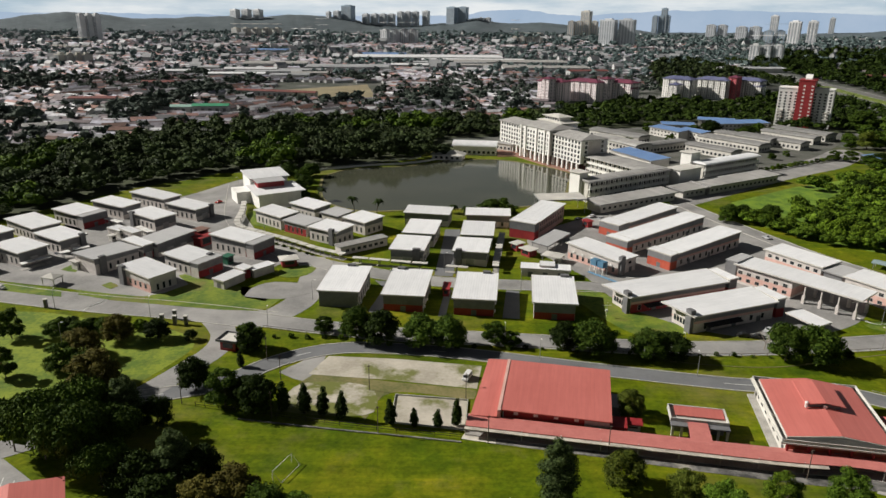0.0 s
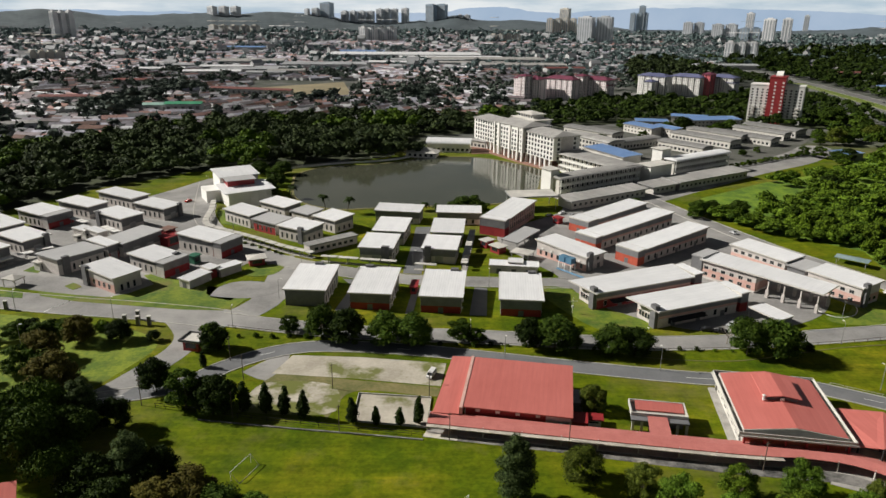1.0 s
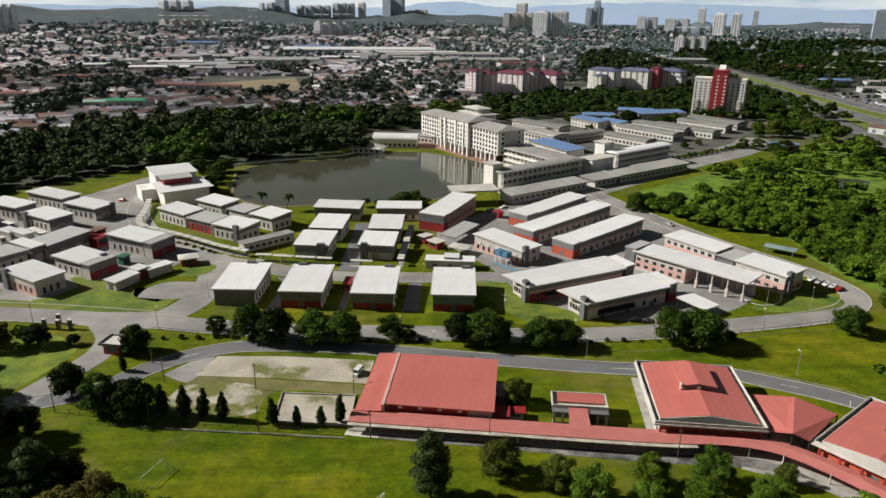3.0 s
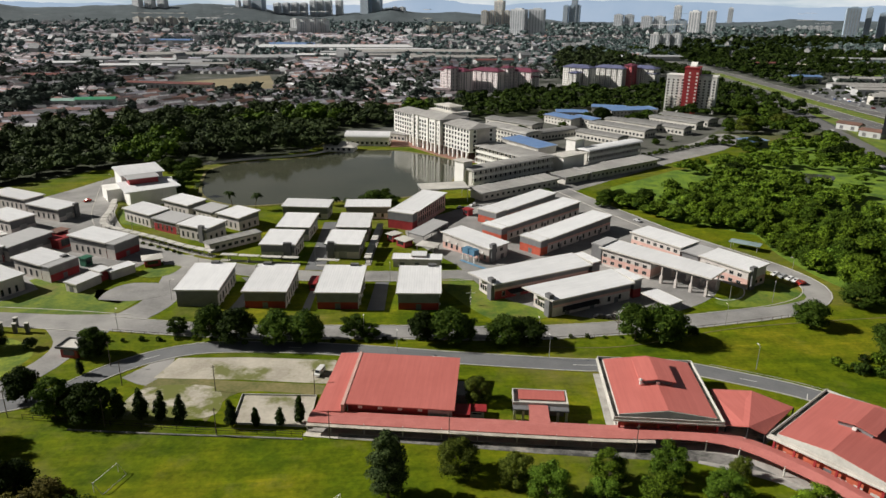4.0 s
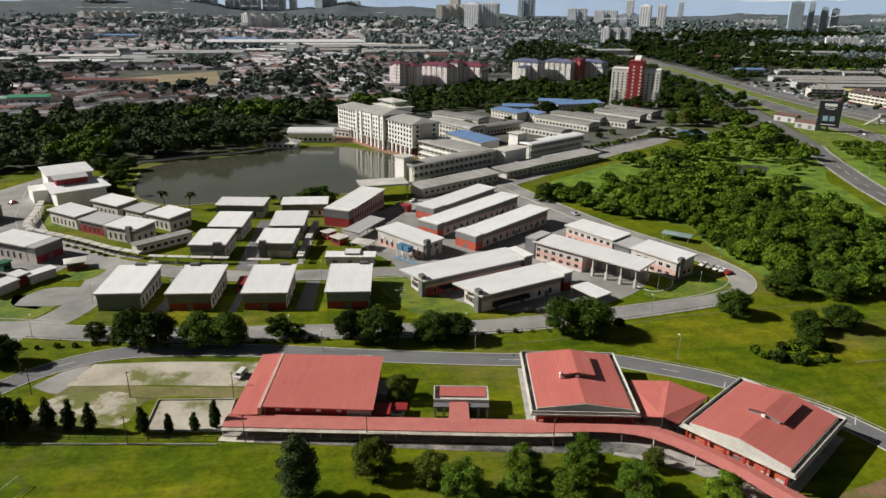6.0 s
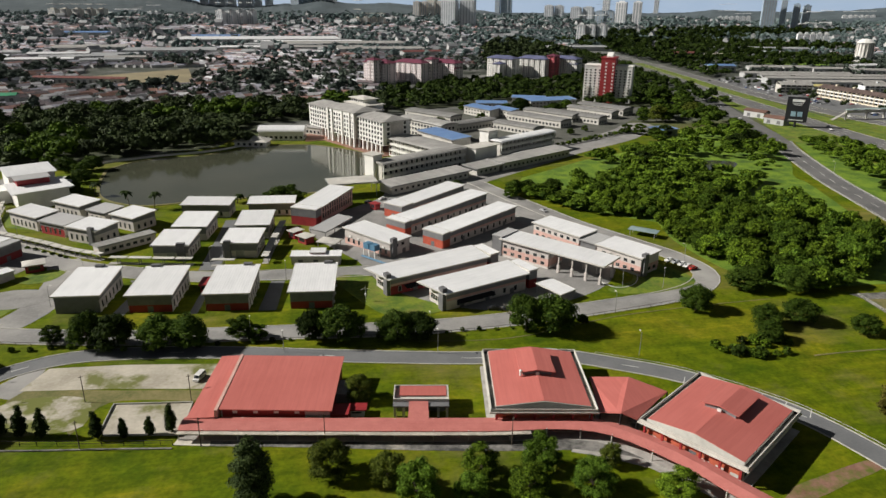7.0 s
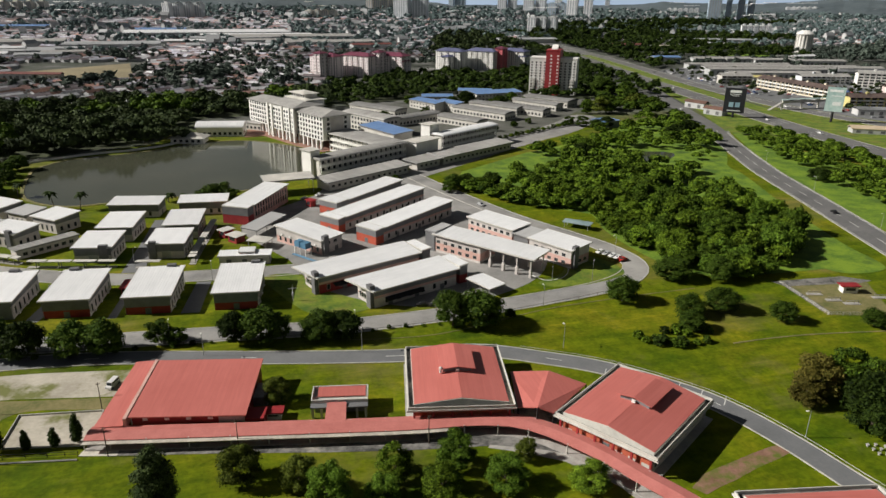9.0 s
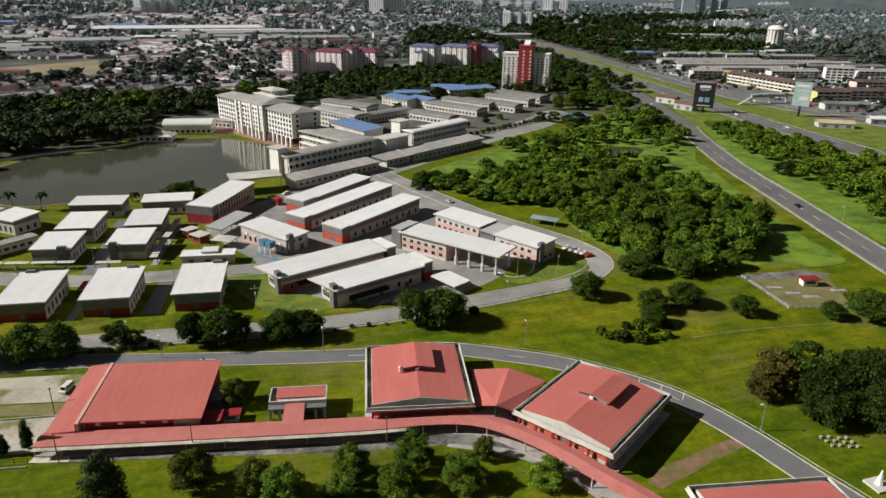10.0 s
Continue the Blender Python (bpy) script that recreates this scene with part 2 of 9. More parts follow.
GREY_CLAD = surface("grey_cladding", (0.135, 0.137, 0.142), (0.195, 0.197, 0.203), 0.3, 2.0, 0.6, vary=0.12)
DARK_FIN = surface("dark_render", (0.10, 0.10, 0.105), (0.16, 0.16, 0.165), 0.4, 2.0, 0.7)
RED_CLAD = surface("red_wall", (0.23, 0.016, 0.019), (0.33, 0.027, 0.030), 0.3, 2.0, 0.6)
BEIGE = surface("cream_wall", (0.45, 0.415, 0.39), (0.60, 0.56, 0.53), 0.25, 2.0, 0.8, vary=0.06)
PINK = surface("salmon_brick_wall", (0.50, 0.30, 0.25), (0.63, 0.41, 0.36), 0.3, 3.0, 0.85)
ORANGE = surface("orange_wall", (0.40, 0.085, 0.045), (0.52, 0.125, 0.065), 0.3, 2.0, 0.8)
WHITE = surface("white_wall", (0.66, 0.65, 0.62), (0.80, 0.79, 0.76), 0.12, 1.5, 0.8)
OFF_WHITE = surface("weathered_white_wall", (0.44, 0.425, 0.39), (0.62, 0.60, 0.55), 0.12, 1.0, 0.85)
STEEL = surface("grey_steel", (0.26, 0.26, 0.26), (0.40, 0.40, 0.40), 0.5, 3.0, 0.5, 0.4)
BLACK = surface("black_metal", (0.010, 0.010, 0.011), (0.022, 0.022, 0.024), 0.5, 3.0, 0.9)
BLUE_STEEL = surface("blue_steel", (0.06, 0.16, 0.26), (0.11, 0.24, 0.36), 0.5, 3.0, 0.5)
GREEN_STEEL = surface("green_steel", (0.02, 0.10, 0.06), (0.04, 0.16, 0.10), 0.5, 3.0, 0.5)
GLASS = surface("window_glass", (0.016, 0.019, 0.022), (0.035, 0.04, 0.045), 0.4, 1.0, 0.12, bump=0.0)
BARK = surface("bark", (0.06, 0.045, 0.032), (0.14, 0.11, 0.085), 1.2, 5.0, 0.95, bump=0.5)
TILE_RED = surface("clay_tile_roof", (0.10, 0.058, 0.045), (0.20, 0.105, 0.078), 0.08, 0.8, 0.85, vary=0.3)
LEAF = leaves("broad_leaves", (0.010, 0.025, 0.003), (0.086, 0.140, 0.013))
LEAF_MID = leaves("road_tree_leaves", (0.014, 0.032, 0.004), (0.066, 0.105, 0.012))
HEAD_RED = surface("brick_red_wall", (0.36, 0.060, 0.032), (0.48, 0.095, 0.052), 0.3, 2.5, 0.8)
LEAF_DARK = leaves("dark_leaves", (0.007, 0.015, 0.003), (0.038, 0.062, 0.009))
LEAF_BRIGHT = leaves("bright_leaves", (0.008, 0.024, 0.003), (0.160, 0.245, 0.018))
LEAF_FRESH = leaves("fresh_leaves", (0.014, 0.038, 0.004), (0.135, 0.225, 0.022))
LEAF_GREY = leaves("grey_green_leaves", (0.012, 0.026, 0.008), (0.100, 0.135, 0.045))
LEAF_OLIVE = leaves("olive_leaves", (0.020, 0.036, 0.005), (0.130, 0.155, 0.022))
LEAF_BROWN = leaves("reddish_leaves", (0.045, 0.046, 0.008), (0.125, 0.105, 0.022))
# greyer from wood to town to far trees: haze mixed into leaf colour
LEAF_WOOD = leaves("wood_leaves", (0.014, 0.023, 0.010), (0.048, 0.066, 0.022), 0.5)
LEAF_TOWN = leaves("hazed_town_leaves", (0.040, 0.056, 0.046), (0.090, 0.112, 0.090), 0.35)
LEAF_FAR = leaves("hazed_distant_leaves", (0.055, 0.080, 0.080), (0.110, 0.142, 0.138), 0.35)
LAWN = surface("lawn_grass", (0.052, 0.108, 0.004), (0.165, 0.215, 0.011), 0.12, 0.7, 0.95, bump=0.5, spread=(0.36, 0.64), tint=((0.16, 0.15, 0.03), 0.07, 0.52, 0.70))

# ---- building helpers ----
def quad_prism(bm, poly, z0, z1):
    """A solid over the polygon poly; z0 and z1 are numbers or lists of heights, one for each corner."""
    k = len(poly)
    lo = z0 if isinstance(z0, (list, tuple)) else [z0] * k
    hi = z1 if isinstance(z1, (list, tuple)) else [z1] * k
    a = [bm.verts.new((p[0], p[1], z)) for p, z in zip(poly, lo)]
    b = [bm.verts.new((p[0], p[1], z)) for p, z in zip(poly, hi)]
    area = sum(poly[i][0] * poly[(i + 1) % k][1] - poly[(i + 1) % k][0] * poly[i][1] for i in range(k))
    if area < 0:
        a.reverse(), b.reverse()
    bm.faces.new(list(reversed(a)))
    bm.faces.new(b)
    for i in range(k):
        j = (i + 1) % k
        bm.faces.new((a[i], a[j], b[j], b[i]))


def box(bm, x0, x1, y0, y1, z0, z1):
    quad_prism(bm, [(x0, y0), (x1, y0), (x1, y1), (x0, y1)], z0, z1)


def tube(bm, p, q, r0, r1=None, sides=8):
    """A tapered round bar from p to q."""
    p, q = Vector(p), Vector(q)
    r1 = r0 if r1 is None else r1
    d = (q - p).normalized()
    s = d.orthogonal().normalized()
    t = d.cross(s)
    rings = []
    for c, r in ((p, r0), (q, r1)):
        rings.append([bm.verts.new(c + (s * math.cos(2 * math.pi * i / sides) + t * math.sin(2 * math.pi * i / sides)) * r) for i in range(sides)])
    for i in range(sides):
        j = (i + 1) % sides
        bm.faces.new((rings[0][i], rings[0][j], rings[1][j], rings[1][i]))
    bm.faces.new(list(reversed(rings[0])))
    bm.faces.new(rings[1])


def mesh_of(name, bm, material):
    me = bpy.data.meshes.new(name)
    bm.normal_update()
    bm.to_mesh(me)
    bm.free()
    me.materials.append(material)
    return me


def part(name, bm, material, parent, label="", at=None):
    """Links a bmesh, or a mesh made before, as one mesh object under a thing or a part."""
    me = bm if isinstance(bm, bpy.types.Mesh) else mesh_of(name, bm, material)
    ob = new(name, me)
    ob.parent = parent
    if at is not None:
        ob.matrix_local = at
    if label:
        ob["label"] = label
    return ob


def thing(name, m, label, category, group=""):
    ob = new(name)
    ob.matrix_world = m
    return tagged(ob, label, category, group)


def structure(name, bm, material, label, category):
    return tagged(new(name, mesh_of(name, bm, material)), label, category, kind="structure")


def smooth_line(points, step=4.0):
    """A Catmull-Rom line through the points."""
    out = []
    p = [Vector((a[0], a[1], 0)) for a in points]
    for i in range(len(p) - 1):
        a, b, c, d = p[max(i - 1, 0)], p[i], p[i + 1], p[min(i + 2, len(p) - 1)]
        k = max(1, int((c - b).length / step))
        for j in range(k):
            t = j / k
            out.append(0.5 * (2 * b + (c - a) * t + (2 * a - 5 * b + 4 * c - d) * t * t + (3 * b - a - 3 * c + d) * t ** 3))
    out.append(p[-1])
    return out


def offset_line(line, d):
    """The line moved d to its left."""
    out = []
    for i, p in enumerate(line):
        v = (line[min(i + 1, len(line) - 1)] - line[max(i - 1, 0)]).normalized()
        out.append(p + Vector((-v.y, v.x, 0)) * d)
    return out


def ribbon(bm, line, d0, d1, z0, z1):
    """A strip between two offsets of a line, as a solid."""
    a, b = offset_line(line, d0), offset_line(line, d1)
    rows = [[bm.verts.new((p.x, p.y, z)) for p, z in ((u, z0), (v, z0), (v, z1), (u, z1))] for u, v in zip(a, b)]
    for r, s in zip(rows, rows[1:]):
        for i in range(4):
            j = (i + 1) % 4
            bm.faces.new((r[i], r[j], s[j], s[i]))
    bm.faces.new(rows[0][::-1])
    bm.faces.new(rows[-1])
    bmesh.ops.recalc_face_normals(bm, faces=bm.faces)


def road(name, points, width, material, label, z=0.05, kerbs=True, step=4.0):
    line = smooth_line(points, step)
    bm = bmesh.new()
    ribbon(bm, line, -width / 2, width / 2, -0.2, z)
    ob = structure(name, bm, material, label, "road")
    if kerbs:
        for s in (-1, 1):
            bm = bmesh.new()
            lo, hi = sorted((s * width / 2, s * (width / 2 + 0.35)))
            ribbon(bm, line, lo, hi, -0.2, z + 0.12)
            part("kerb", bm, KERB, ob)
    return ob, line


def patch(name, poly, material, z, label, category="pavement", rounded=True):
    pts = [(v.x, v.y) for v in smooth_line(list(poly) + [poly[0]], 3.0)[:-1]] if rounded else poly
    bm = bmesh.new()
    quad_prism(bm, pts, -0.25, z)
    bmesh.ops.triangulate(bm, faces=[f for f in bm.faces if len(f.verts) > 4])
    return structure(name, bm, material, label, category)


def dashes(line, parent, offset, length, gap, width, z):
    """Painted marks along a line, each a piece of its own."""
    run, on, start = 0.0, True, 0
    off = offset_line(line, offset)
    i = 0
    while i < len(off) - 1:
        j, acc = i, 0.0
        while j < len(off) - 1 and acc < length:
            acc += (off[j + 1] - off[j]).length
            j += 1
        bm = bmesh.new()
        ribbon(bm, off[i:j + 1], -width / 2, width / 2, z, z + 0.012)
        part("road_marking", bm, LINE, parent)
        acc = 0.0
        while j < len(off) - 1 and acc < gap:
            acc += (off[j + 1] - off[j]).length
            j += 1
        i = j
        if gap == 0 and j >= len(off) - 1:
            break


# ---- ground, roads and water ----
bm = bmesh.new()
for i in range(10):
    for j in range(10):
        x0, y0 = -4600 + i * 920, -700 + j * 565
        v = [bm.verts.new((x, y, 0)) for x, y in ((x0, y0), (x0 + 920, y0), (x0 + 920, y0 + 565), (x0, y0 + 565))]
        bm.faces.new(v)
bmesh.ops.remove_doubles(bm, verts=bm.verts, dist=0.1)
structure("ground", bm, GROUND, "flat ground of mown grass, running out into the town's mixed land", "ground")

patch("campus_paving", [(-215, 262), (-170, 300), (-185, 345), (-150, 385), (-128, 430), (-112, 425), (-108, 345), (-85, 312), (-66, 285), (-80, 255), (-100, 236), (-150, 246)], ASPHALT, 0.03, "grey asphalt yard between the workshops, patched and stained")
patch("campus_paving_east", [(58, 262), (40, 300), (46, 322), (76, 352), (88, 375), (130, 378), (146, 352), (160, 300), (166, 262), (150, 225), (120, 208), (98, 208), (70, 226)], ASPHALT, 0.03, "grey asphalt yard round the long workshops")
patch("campus_paving_north", [(135, 372), (160, 392), (210, 432), (240, 455), (292, 492), (330, 540), (316, 556), (280, 520), (230, 478), (150, 410), (125, 380)], ASPHALT, 0.035, "asphalt yard behind the teaching block")
for poly in ([(-139, 243), (-135.7, 238.2), (-121.3, 233.3), (-102.2, 229.8), (-81.4, 226), (-65.7, 225), (-62.4, 227.2), (-57, 243.7), (-59.7, 246), (-65.3, 233.8), (-73.3, 237.1), (-76.1, 240.9), (-77.6, 247.6), (-87.6, 252.4), (-102.4, 262), (-106, 259), (-98.7, 249.8), (-104.8, 240.6), (-111.1, 237), (-124.4, 239.5)],
             [(-95, 330), (-104, 352), (-100, 365), (-88, 352), (-84, 338), (-76, 322)],
             [(-172, 243), (-150, 237.5), (-141, 236), (-144, 242), (-168, 250)]):
    patch("lawn", poly, LAWN, 0.09, "kerbed strip of bright lawn beside the yard", "lawn", rounded=False)

road("main_road", [(-330, 300), (-240, 264), (-166, 240), (-146, 234.5), (-122, 229.5), (-100, 226), (-78, 221.5), (-60, 217)], 14, ASPHALT, "wide pale asphalt road in front of the workshops")
road("main_road", [(-66, 218.5), (-45, 213), (-14, 207), (10, 205), (36, 202.5), (58, 200), (82, 199), (110, 200.5), (143, 204.5), (168, 209), (184, 217), (191, 229), (188, 247), (178, 267), (165, 292), (158, 310), (148, 338), (139, 366), (133, 385)], 9.5, ASPHALT, "pale asphalt loop road with kerbs round the workshops", 0.055)
road("inner_road", [(-128, 420), (-118, 380), (-108, 345), (-92, 313), (-72, 291), (-55, 277), (-35, 267), (-5, 256), (27, 252.5), (62, 251)], 10, ASPHALT, "inner asphalt road between the workshop rows", 0.06)
road("inner_road", [(-57, 282), (-52, 264), (-51, 248), (-53, 232), (-60, 219)], 12, ASPHALT, "short asphalt link road down to the main road", 0.065, kerbs=False)
gate, gate_line = road("gate_road", [(-82, 222), (-72, 207), (-71, 195), (-76, 182), (-84, 166), (-98, 148), (-120, 132)], 8.5, ASPHALT, "asphalt road through the gate", 0.06, kerbs=False)
low, low_line = road("campus_road", [(-84, 166), (-64, 173), (-54, 184), (-45, 191.5), (-31, 197), (-11, 196.5), (11, 193), (49, 184), (85, 176.5), (108, 174.5), (127, 165), (142, 155), (157, 139), (164, 127), (169, 112), (172, 98), (175, 86), (179, 66), (186, 40)], 7, NEW_ASPHALT, "dark asphalt road curving behind the red-roofed halls", 0.055)
dashes(low_line, low, 0.0, 4.0, 36.0, 0.2, 0.056)
near_hw, near_line = road("side_highway", [(398, 468), (386, 445), (367, 400), (346, 345), (329, 287), (312, 230), (302, 196), (289, 150), (270, 85)], 16.5, HIGHWAY, "two-lane asphalt carriageway with pale edge lines", 0.07, step=8)
dashes(near_line, near_hw, 0.0, 5.0, 8.0, 0.3, 0.071)
for s in (-7.3, 7.3):
    dashes(near_line, near_hw, s, 4000, 0, 0.28, 0.071)
slip, slip_line = road("slip_road", [(391, 454), (408, 497), (432, 572), (461, 655), (488, 740), (512, 830)], 15, HIGHWAY, "slip road joining the highway", 0.065, kerbs=False, step=10)
hw, hw_line = road("highway", [(470, 150), (464, 250), (461, 340), (462, 370), (465, 420), (473, 500), (485, 580), (502, 690), (516, 790), (540, 900), (578, 1110), (600, 1370), (608, 1700)], 25, HIGHWAY, "wide highway carriageway", 0.06, step=14)
hw2, hw2_line = road("highway", [(590, 200), (578, 330), (566, 400), (552, 470), (541, 530), (539, 600), (547, 690), (560, 790), (578, 890), (610, 1110), (632, 1370), (640, 1700)], 20, HIGHWAY, "wide highway carriageway beyond a grass median", 0.06, step=14)
bm = bmesh.new()
ribbon(bm, smooth_line([(492, 150), (488, 250), (485, 340), (487, 410), (498, 500), (511, 590), (524, 690), (539, 790), (560, 900), (595, 1110)], 14), -9, 9, -0.1, 0.12)
patch("verge", [(404, 466), (440, 555), (468, 648), (496, 735), (492, 680), (474, 590), (463, 510), (452, 430), (448, 330), (430, 380)], LAWN, 0.03, "grass verge between slip road and highway", "grass", rounded=False)
patch("verge", [(494, 300), (560, 300), (552, 400), (540, 470), (528, 530), (526, 600), (512, 520), (496, 420)], LAWN, 0.03, "grass verge beyond the highway", "grass", rounded=False)
structure("median", bm, LAWN, "grass median between the carriageways", "grass")
for ob, line in ((hw, hw_line), (hw2, hw2_line)):
    for s in (-6, 0, 6):
        dashes(line[:40], ob, s, 12.0, 22.0, 0.3, 0.061)

patch("gravel_lot", [(-48, 181), (-40, 191), (-36, 193), (-37, 181), (-40, 176)], ASPHALT, 0.04, "small tarred parking lot")
patch("gravel_lot", [(-39, 180), (-35, 191.5), (-14, 190), (12, 186), (10, 172.5), (-15, 177)], SAND, 0.045, "pale cracked sandy parking lot", rounded=False)
patch("gravel_lot", [(-13, 155), (-12.5, 168.5), (7, 166), (6, 152)], SAND, 0.045, "pale sandy court with a low border", rounded=False)
patch("gravel_lot", [(-44, 160), (-40, 174.5), (-21, 173.5), (-18, 160), (-30, 158)], SAND_WORN, 0.04, "worn sandy patch in the grass")
patch("dry_verge", [(-40, 171), (-38, 180), (-14, 176), (10, 171.5), (9, 167), (-14, 170), (-20, 156), (-22, 160)], DRY_GRASS, 0.025, "dry grass between the sandy lots", "grass")
patch("concrete_apron", [(12, 155), (40, 150), (80, 142), (99, 138), (112, 131), (120, 119), (126, 106), (124, 104), (118.5, 114.5), (113, 121.5), (107.5, 125.6), (97, 129.4), (78, 132.3), (60, 136), (36.4, 141.4), (11, 146.6)], DARK_CONCRETE, 0.05, "stained concrete apron beside the covered walkway", rounded=False)
patch("footpath", [(98, 129.6), (103.7, 127.3), (107.6, 125.9), (114.4, 122.0), (121.3, 115.3), (124.2, 110.4), (127, 104), (123, 103), (120.9, 108.7), (118.1, 112.8), (112.8, 119.6), (107.6, 123.0), (103.2, 125.6), (97.2, 128.7)], CONCRETE, 0.06, "pale concrete footpath along the walkway", rounded=False)
patch("slab", [(4.9, 148.0), (7, 153), (14, 151), (13.5, 146.1)], surface("pale_concrete_slab", (0.42, 0.40, 0.34), (0.64, 0.60, 0.52), 0.3, 2.0, 0.85), 0.09, "pale concrete slab at the end of the walkway", rounded=False)
patch("tall_grass_field", [(300, 320), (318, 355), (330, 352), (308, 285), (292, 229), (286, 200), (262, 205), (286, 250)], REEDS, 0.05, "bright tall grass between woods and highway", "grass")
patch("rough_grass", [(153, 358), (172, 318), (204, 290), (206, 232), (218, 206), (262, 205), (288, 214), (296, 250), (312, 310), (330, 358), (366, 436), (394, 490), (350, 520), (262, 440), (222, 425), (165, 384)], REEDS, 0.02, "bright rank grass between woods and roads", "grass", rounded=False)
patch("rough_grass", [(316, 200), (330, 262), (348, 340), (384, 415), (408, 466), (411, 340), (402, 240), (395, 150), (300, 150)], REEDS, 0.02, "bright rank grass between the two roads", "grass", rounded=False)
patch("marsh_pool", [(279, 391), (301, 410), (318, 402), (300, 384)], WATER, 0.06, "small dark pool in the marsh", "water")
patch("playground_sand", [(234, 197), (231, 170), (253, 164), (268, 192)], DRY_GRASS, 0.03, "fenced play area of thin grass and sand", "ground", rounded=False)
for poly in ([(232, 199), (262, 197), (270, 191), (264, 190), (234, 194)], [(231.5, 173), (234, 196), (236, 196), (234, 172.5)]):
    patch("path", poly, DARK_CONCRETE, 0.05, "pale concrete path beside the play area", rounded=False)
patch("worn_path", [(136.0, 104.6), (140.7, 107.9), (149.4, 110.0), (158.7, 112.2), (166.0, 113.2), (166.4, 110.2), (162.2, 108.8), (154.0, 106.8), (147.2, 104.6), (143.0, 103.6), (138, 102)], SOIL, 0.03, "bare reddish soil track across the lawn", "ground")
patch("car_park", [(-125, 122), (-113, 142), (-103, 138), (-91, 129.5), (-86, 122), (-96, 104)], ASPHALT, 0.04, "dark asphalt parking area with painted bays", rounded=False)

# yard colour darkened to hold the shadows between sheds and trees
patch("rear_paving", [(120, 470), (150, 520), (140, 600), (165, 640), (250, 640), (330, 640), (350, 610), (300, 540), (262, 500), (215, 462), (160, 425)], surface("rear_yard", (0.055, 0.062, 0.045), (0.13, 0.128, 0.115), 0.05, 0.8, 0.95), 0.02, "worn asphalt and concrete between the rear sheds, toned dark for the shadows there")
patch("commercial_paving", [(588, 400), (554, 520), (552, 600), (558, 700), (575, 860), (640, 900), (860, 880), (900, 760), (860, 640), (640, 400)], NEW_ASPHALT, 0.04, "parking lots and lanes of the commercial strip", rounded=False)
LAKE = [(-78, 440), (-73, 402), (-64, 374), (-44, 358), (-22, 360), (17, 366), (49, 372), (70, 396), (79, 430), (85, 456), (66, 482), (40, 500), (5, 497), (-10, 484), (-33, 472), (-52, 468), (-68, 458)]
patch("lake", LAKE, WATER, 0.05, "still brown-green lake reflecting its banks", "water")
line = smooth_line(LAKE + [LAKE[0]], 3.0)
bm = bmesh.new()
ribbon(bm, line, -1.4, 0.3, -0.2, 0.25)
structure("lake_edge", bm, DRY_GRASS, "grassy bank edge round the lake", "kerb")

for i in range(9):
    bm = bmesh.new()
    box(bm, -0.25, 0.25, -2.2, 2.2, 0.05, 0.068)
    part("zebra_stripe", bm, LINE, gate, at=pose(-126.5 + i * 0.55, 226.0 + i * 1.15, 0, 0, 0, -14))

# ---- buildings ----
def window_meshes(w, h, frame_mat, bars=1):
    """A window of that size, seen on a wall that faces -y: frame and glass, from the sill up."""
    bm = bmesh.new()
    box(bm, -w / 2 - 0.08, w / 2 + 0.08, -0.07, 0.02, -0.08, h + 0.08)
    frame_me = mesh_of("window", bm, frame_mat)
    panes = []
    step = (w - 0.06 * bars) / (bars + 1)
    for k in range(bars + 1):
        x = -w / 2 + k * (step + 0.06)
        bm = bmesh.new()
        box(bm, x, x + step, -0.085, -0.06, 0, h)
        panes.append(mesh_of("pane", bm, GLASS))
    return frame_me, panes


WIN_BIG = window_meshes(1.7, 1.3, OFF_WHITE, 1)
WIN_TALL = window_meshes(1.2, 1.9, OFF_WHITE, 0)
WIN_SLIM = window_meshes(0.9, 2.4, STEEL, 0)
bm = bmesh.new()
box(bm, -1.7, 1.7, -0.07, 0.02, 0, 3.2)
SHUTTER = mesh_of("shutter_door", bm, STEEL)
bm = bmesh.new()
box(bm, -0.95, 0.95, -0.06, 0.02, 0, 2.15)
DOOR = mesh_of("door", bm, DARK_FIN)
bm = bmesh.new()
box(bm, -0.45, 0.45, -0.42, 0, 0, 0.62)
tube(bm, (0, -0.44, 0.31), (0, -0.40, 0.31), 0.25, sides=12)
AIRCON = mesh_of("air_conditioner", bm, WHITE)



def side_frame(side, hx, hy):
    """The pose of a wall's middle at the ground, with -y outward, and the wall's half length."""
    if side == "f":
        return pose(0, -hy, 0, 0, 0, 0), hx
    if side == "b":
        return pose(0, hy, 0, 0, 0, 180), hx
    if side == "r":
        return pose(hx, 0, 0, 0, 0, 90), hy
    return pose(-hx, 0, 0, 0, 0, -90), hy


def add_window(parent, kind, m):
    w = part("window", kind[0], None, parent, at=m)
    for me in kind[1]:
        part("pane", me, None, w)
    return w


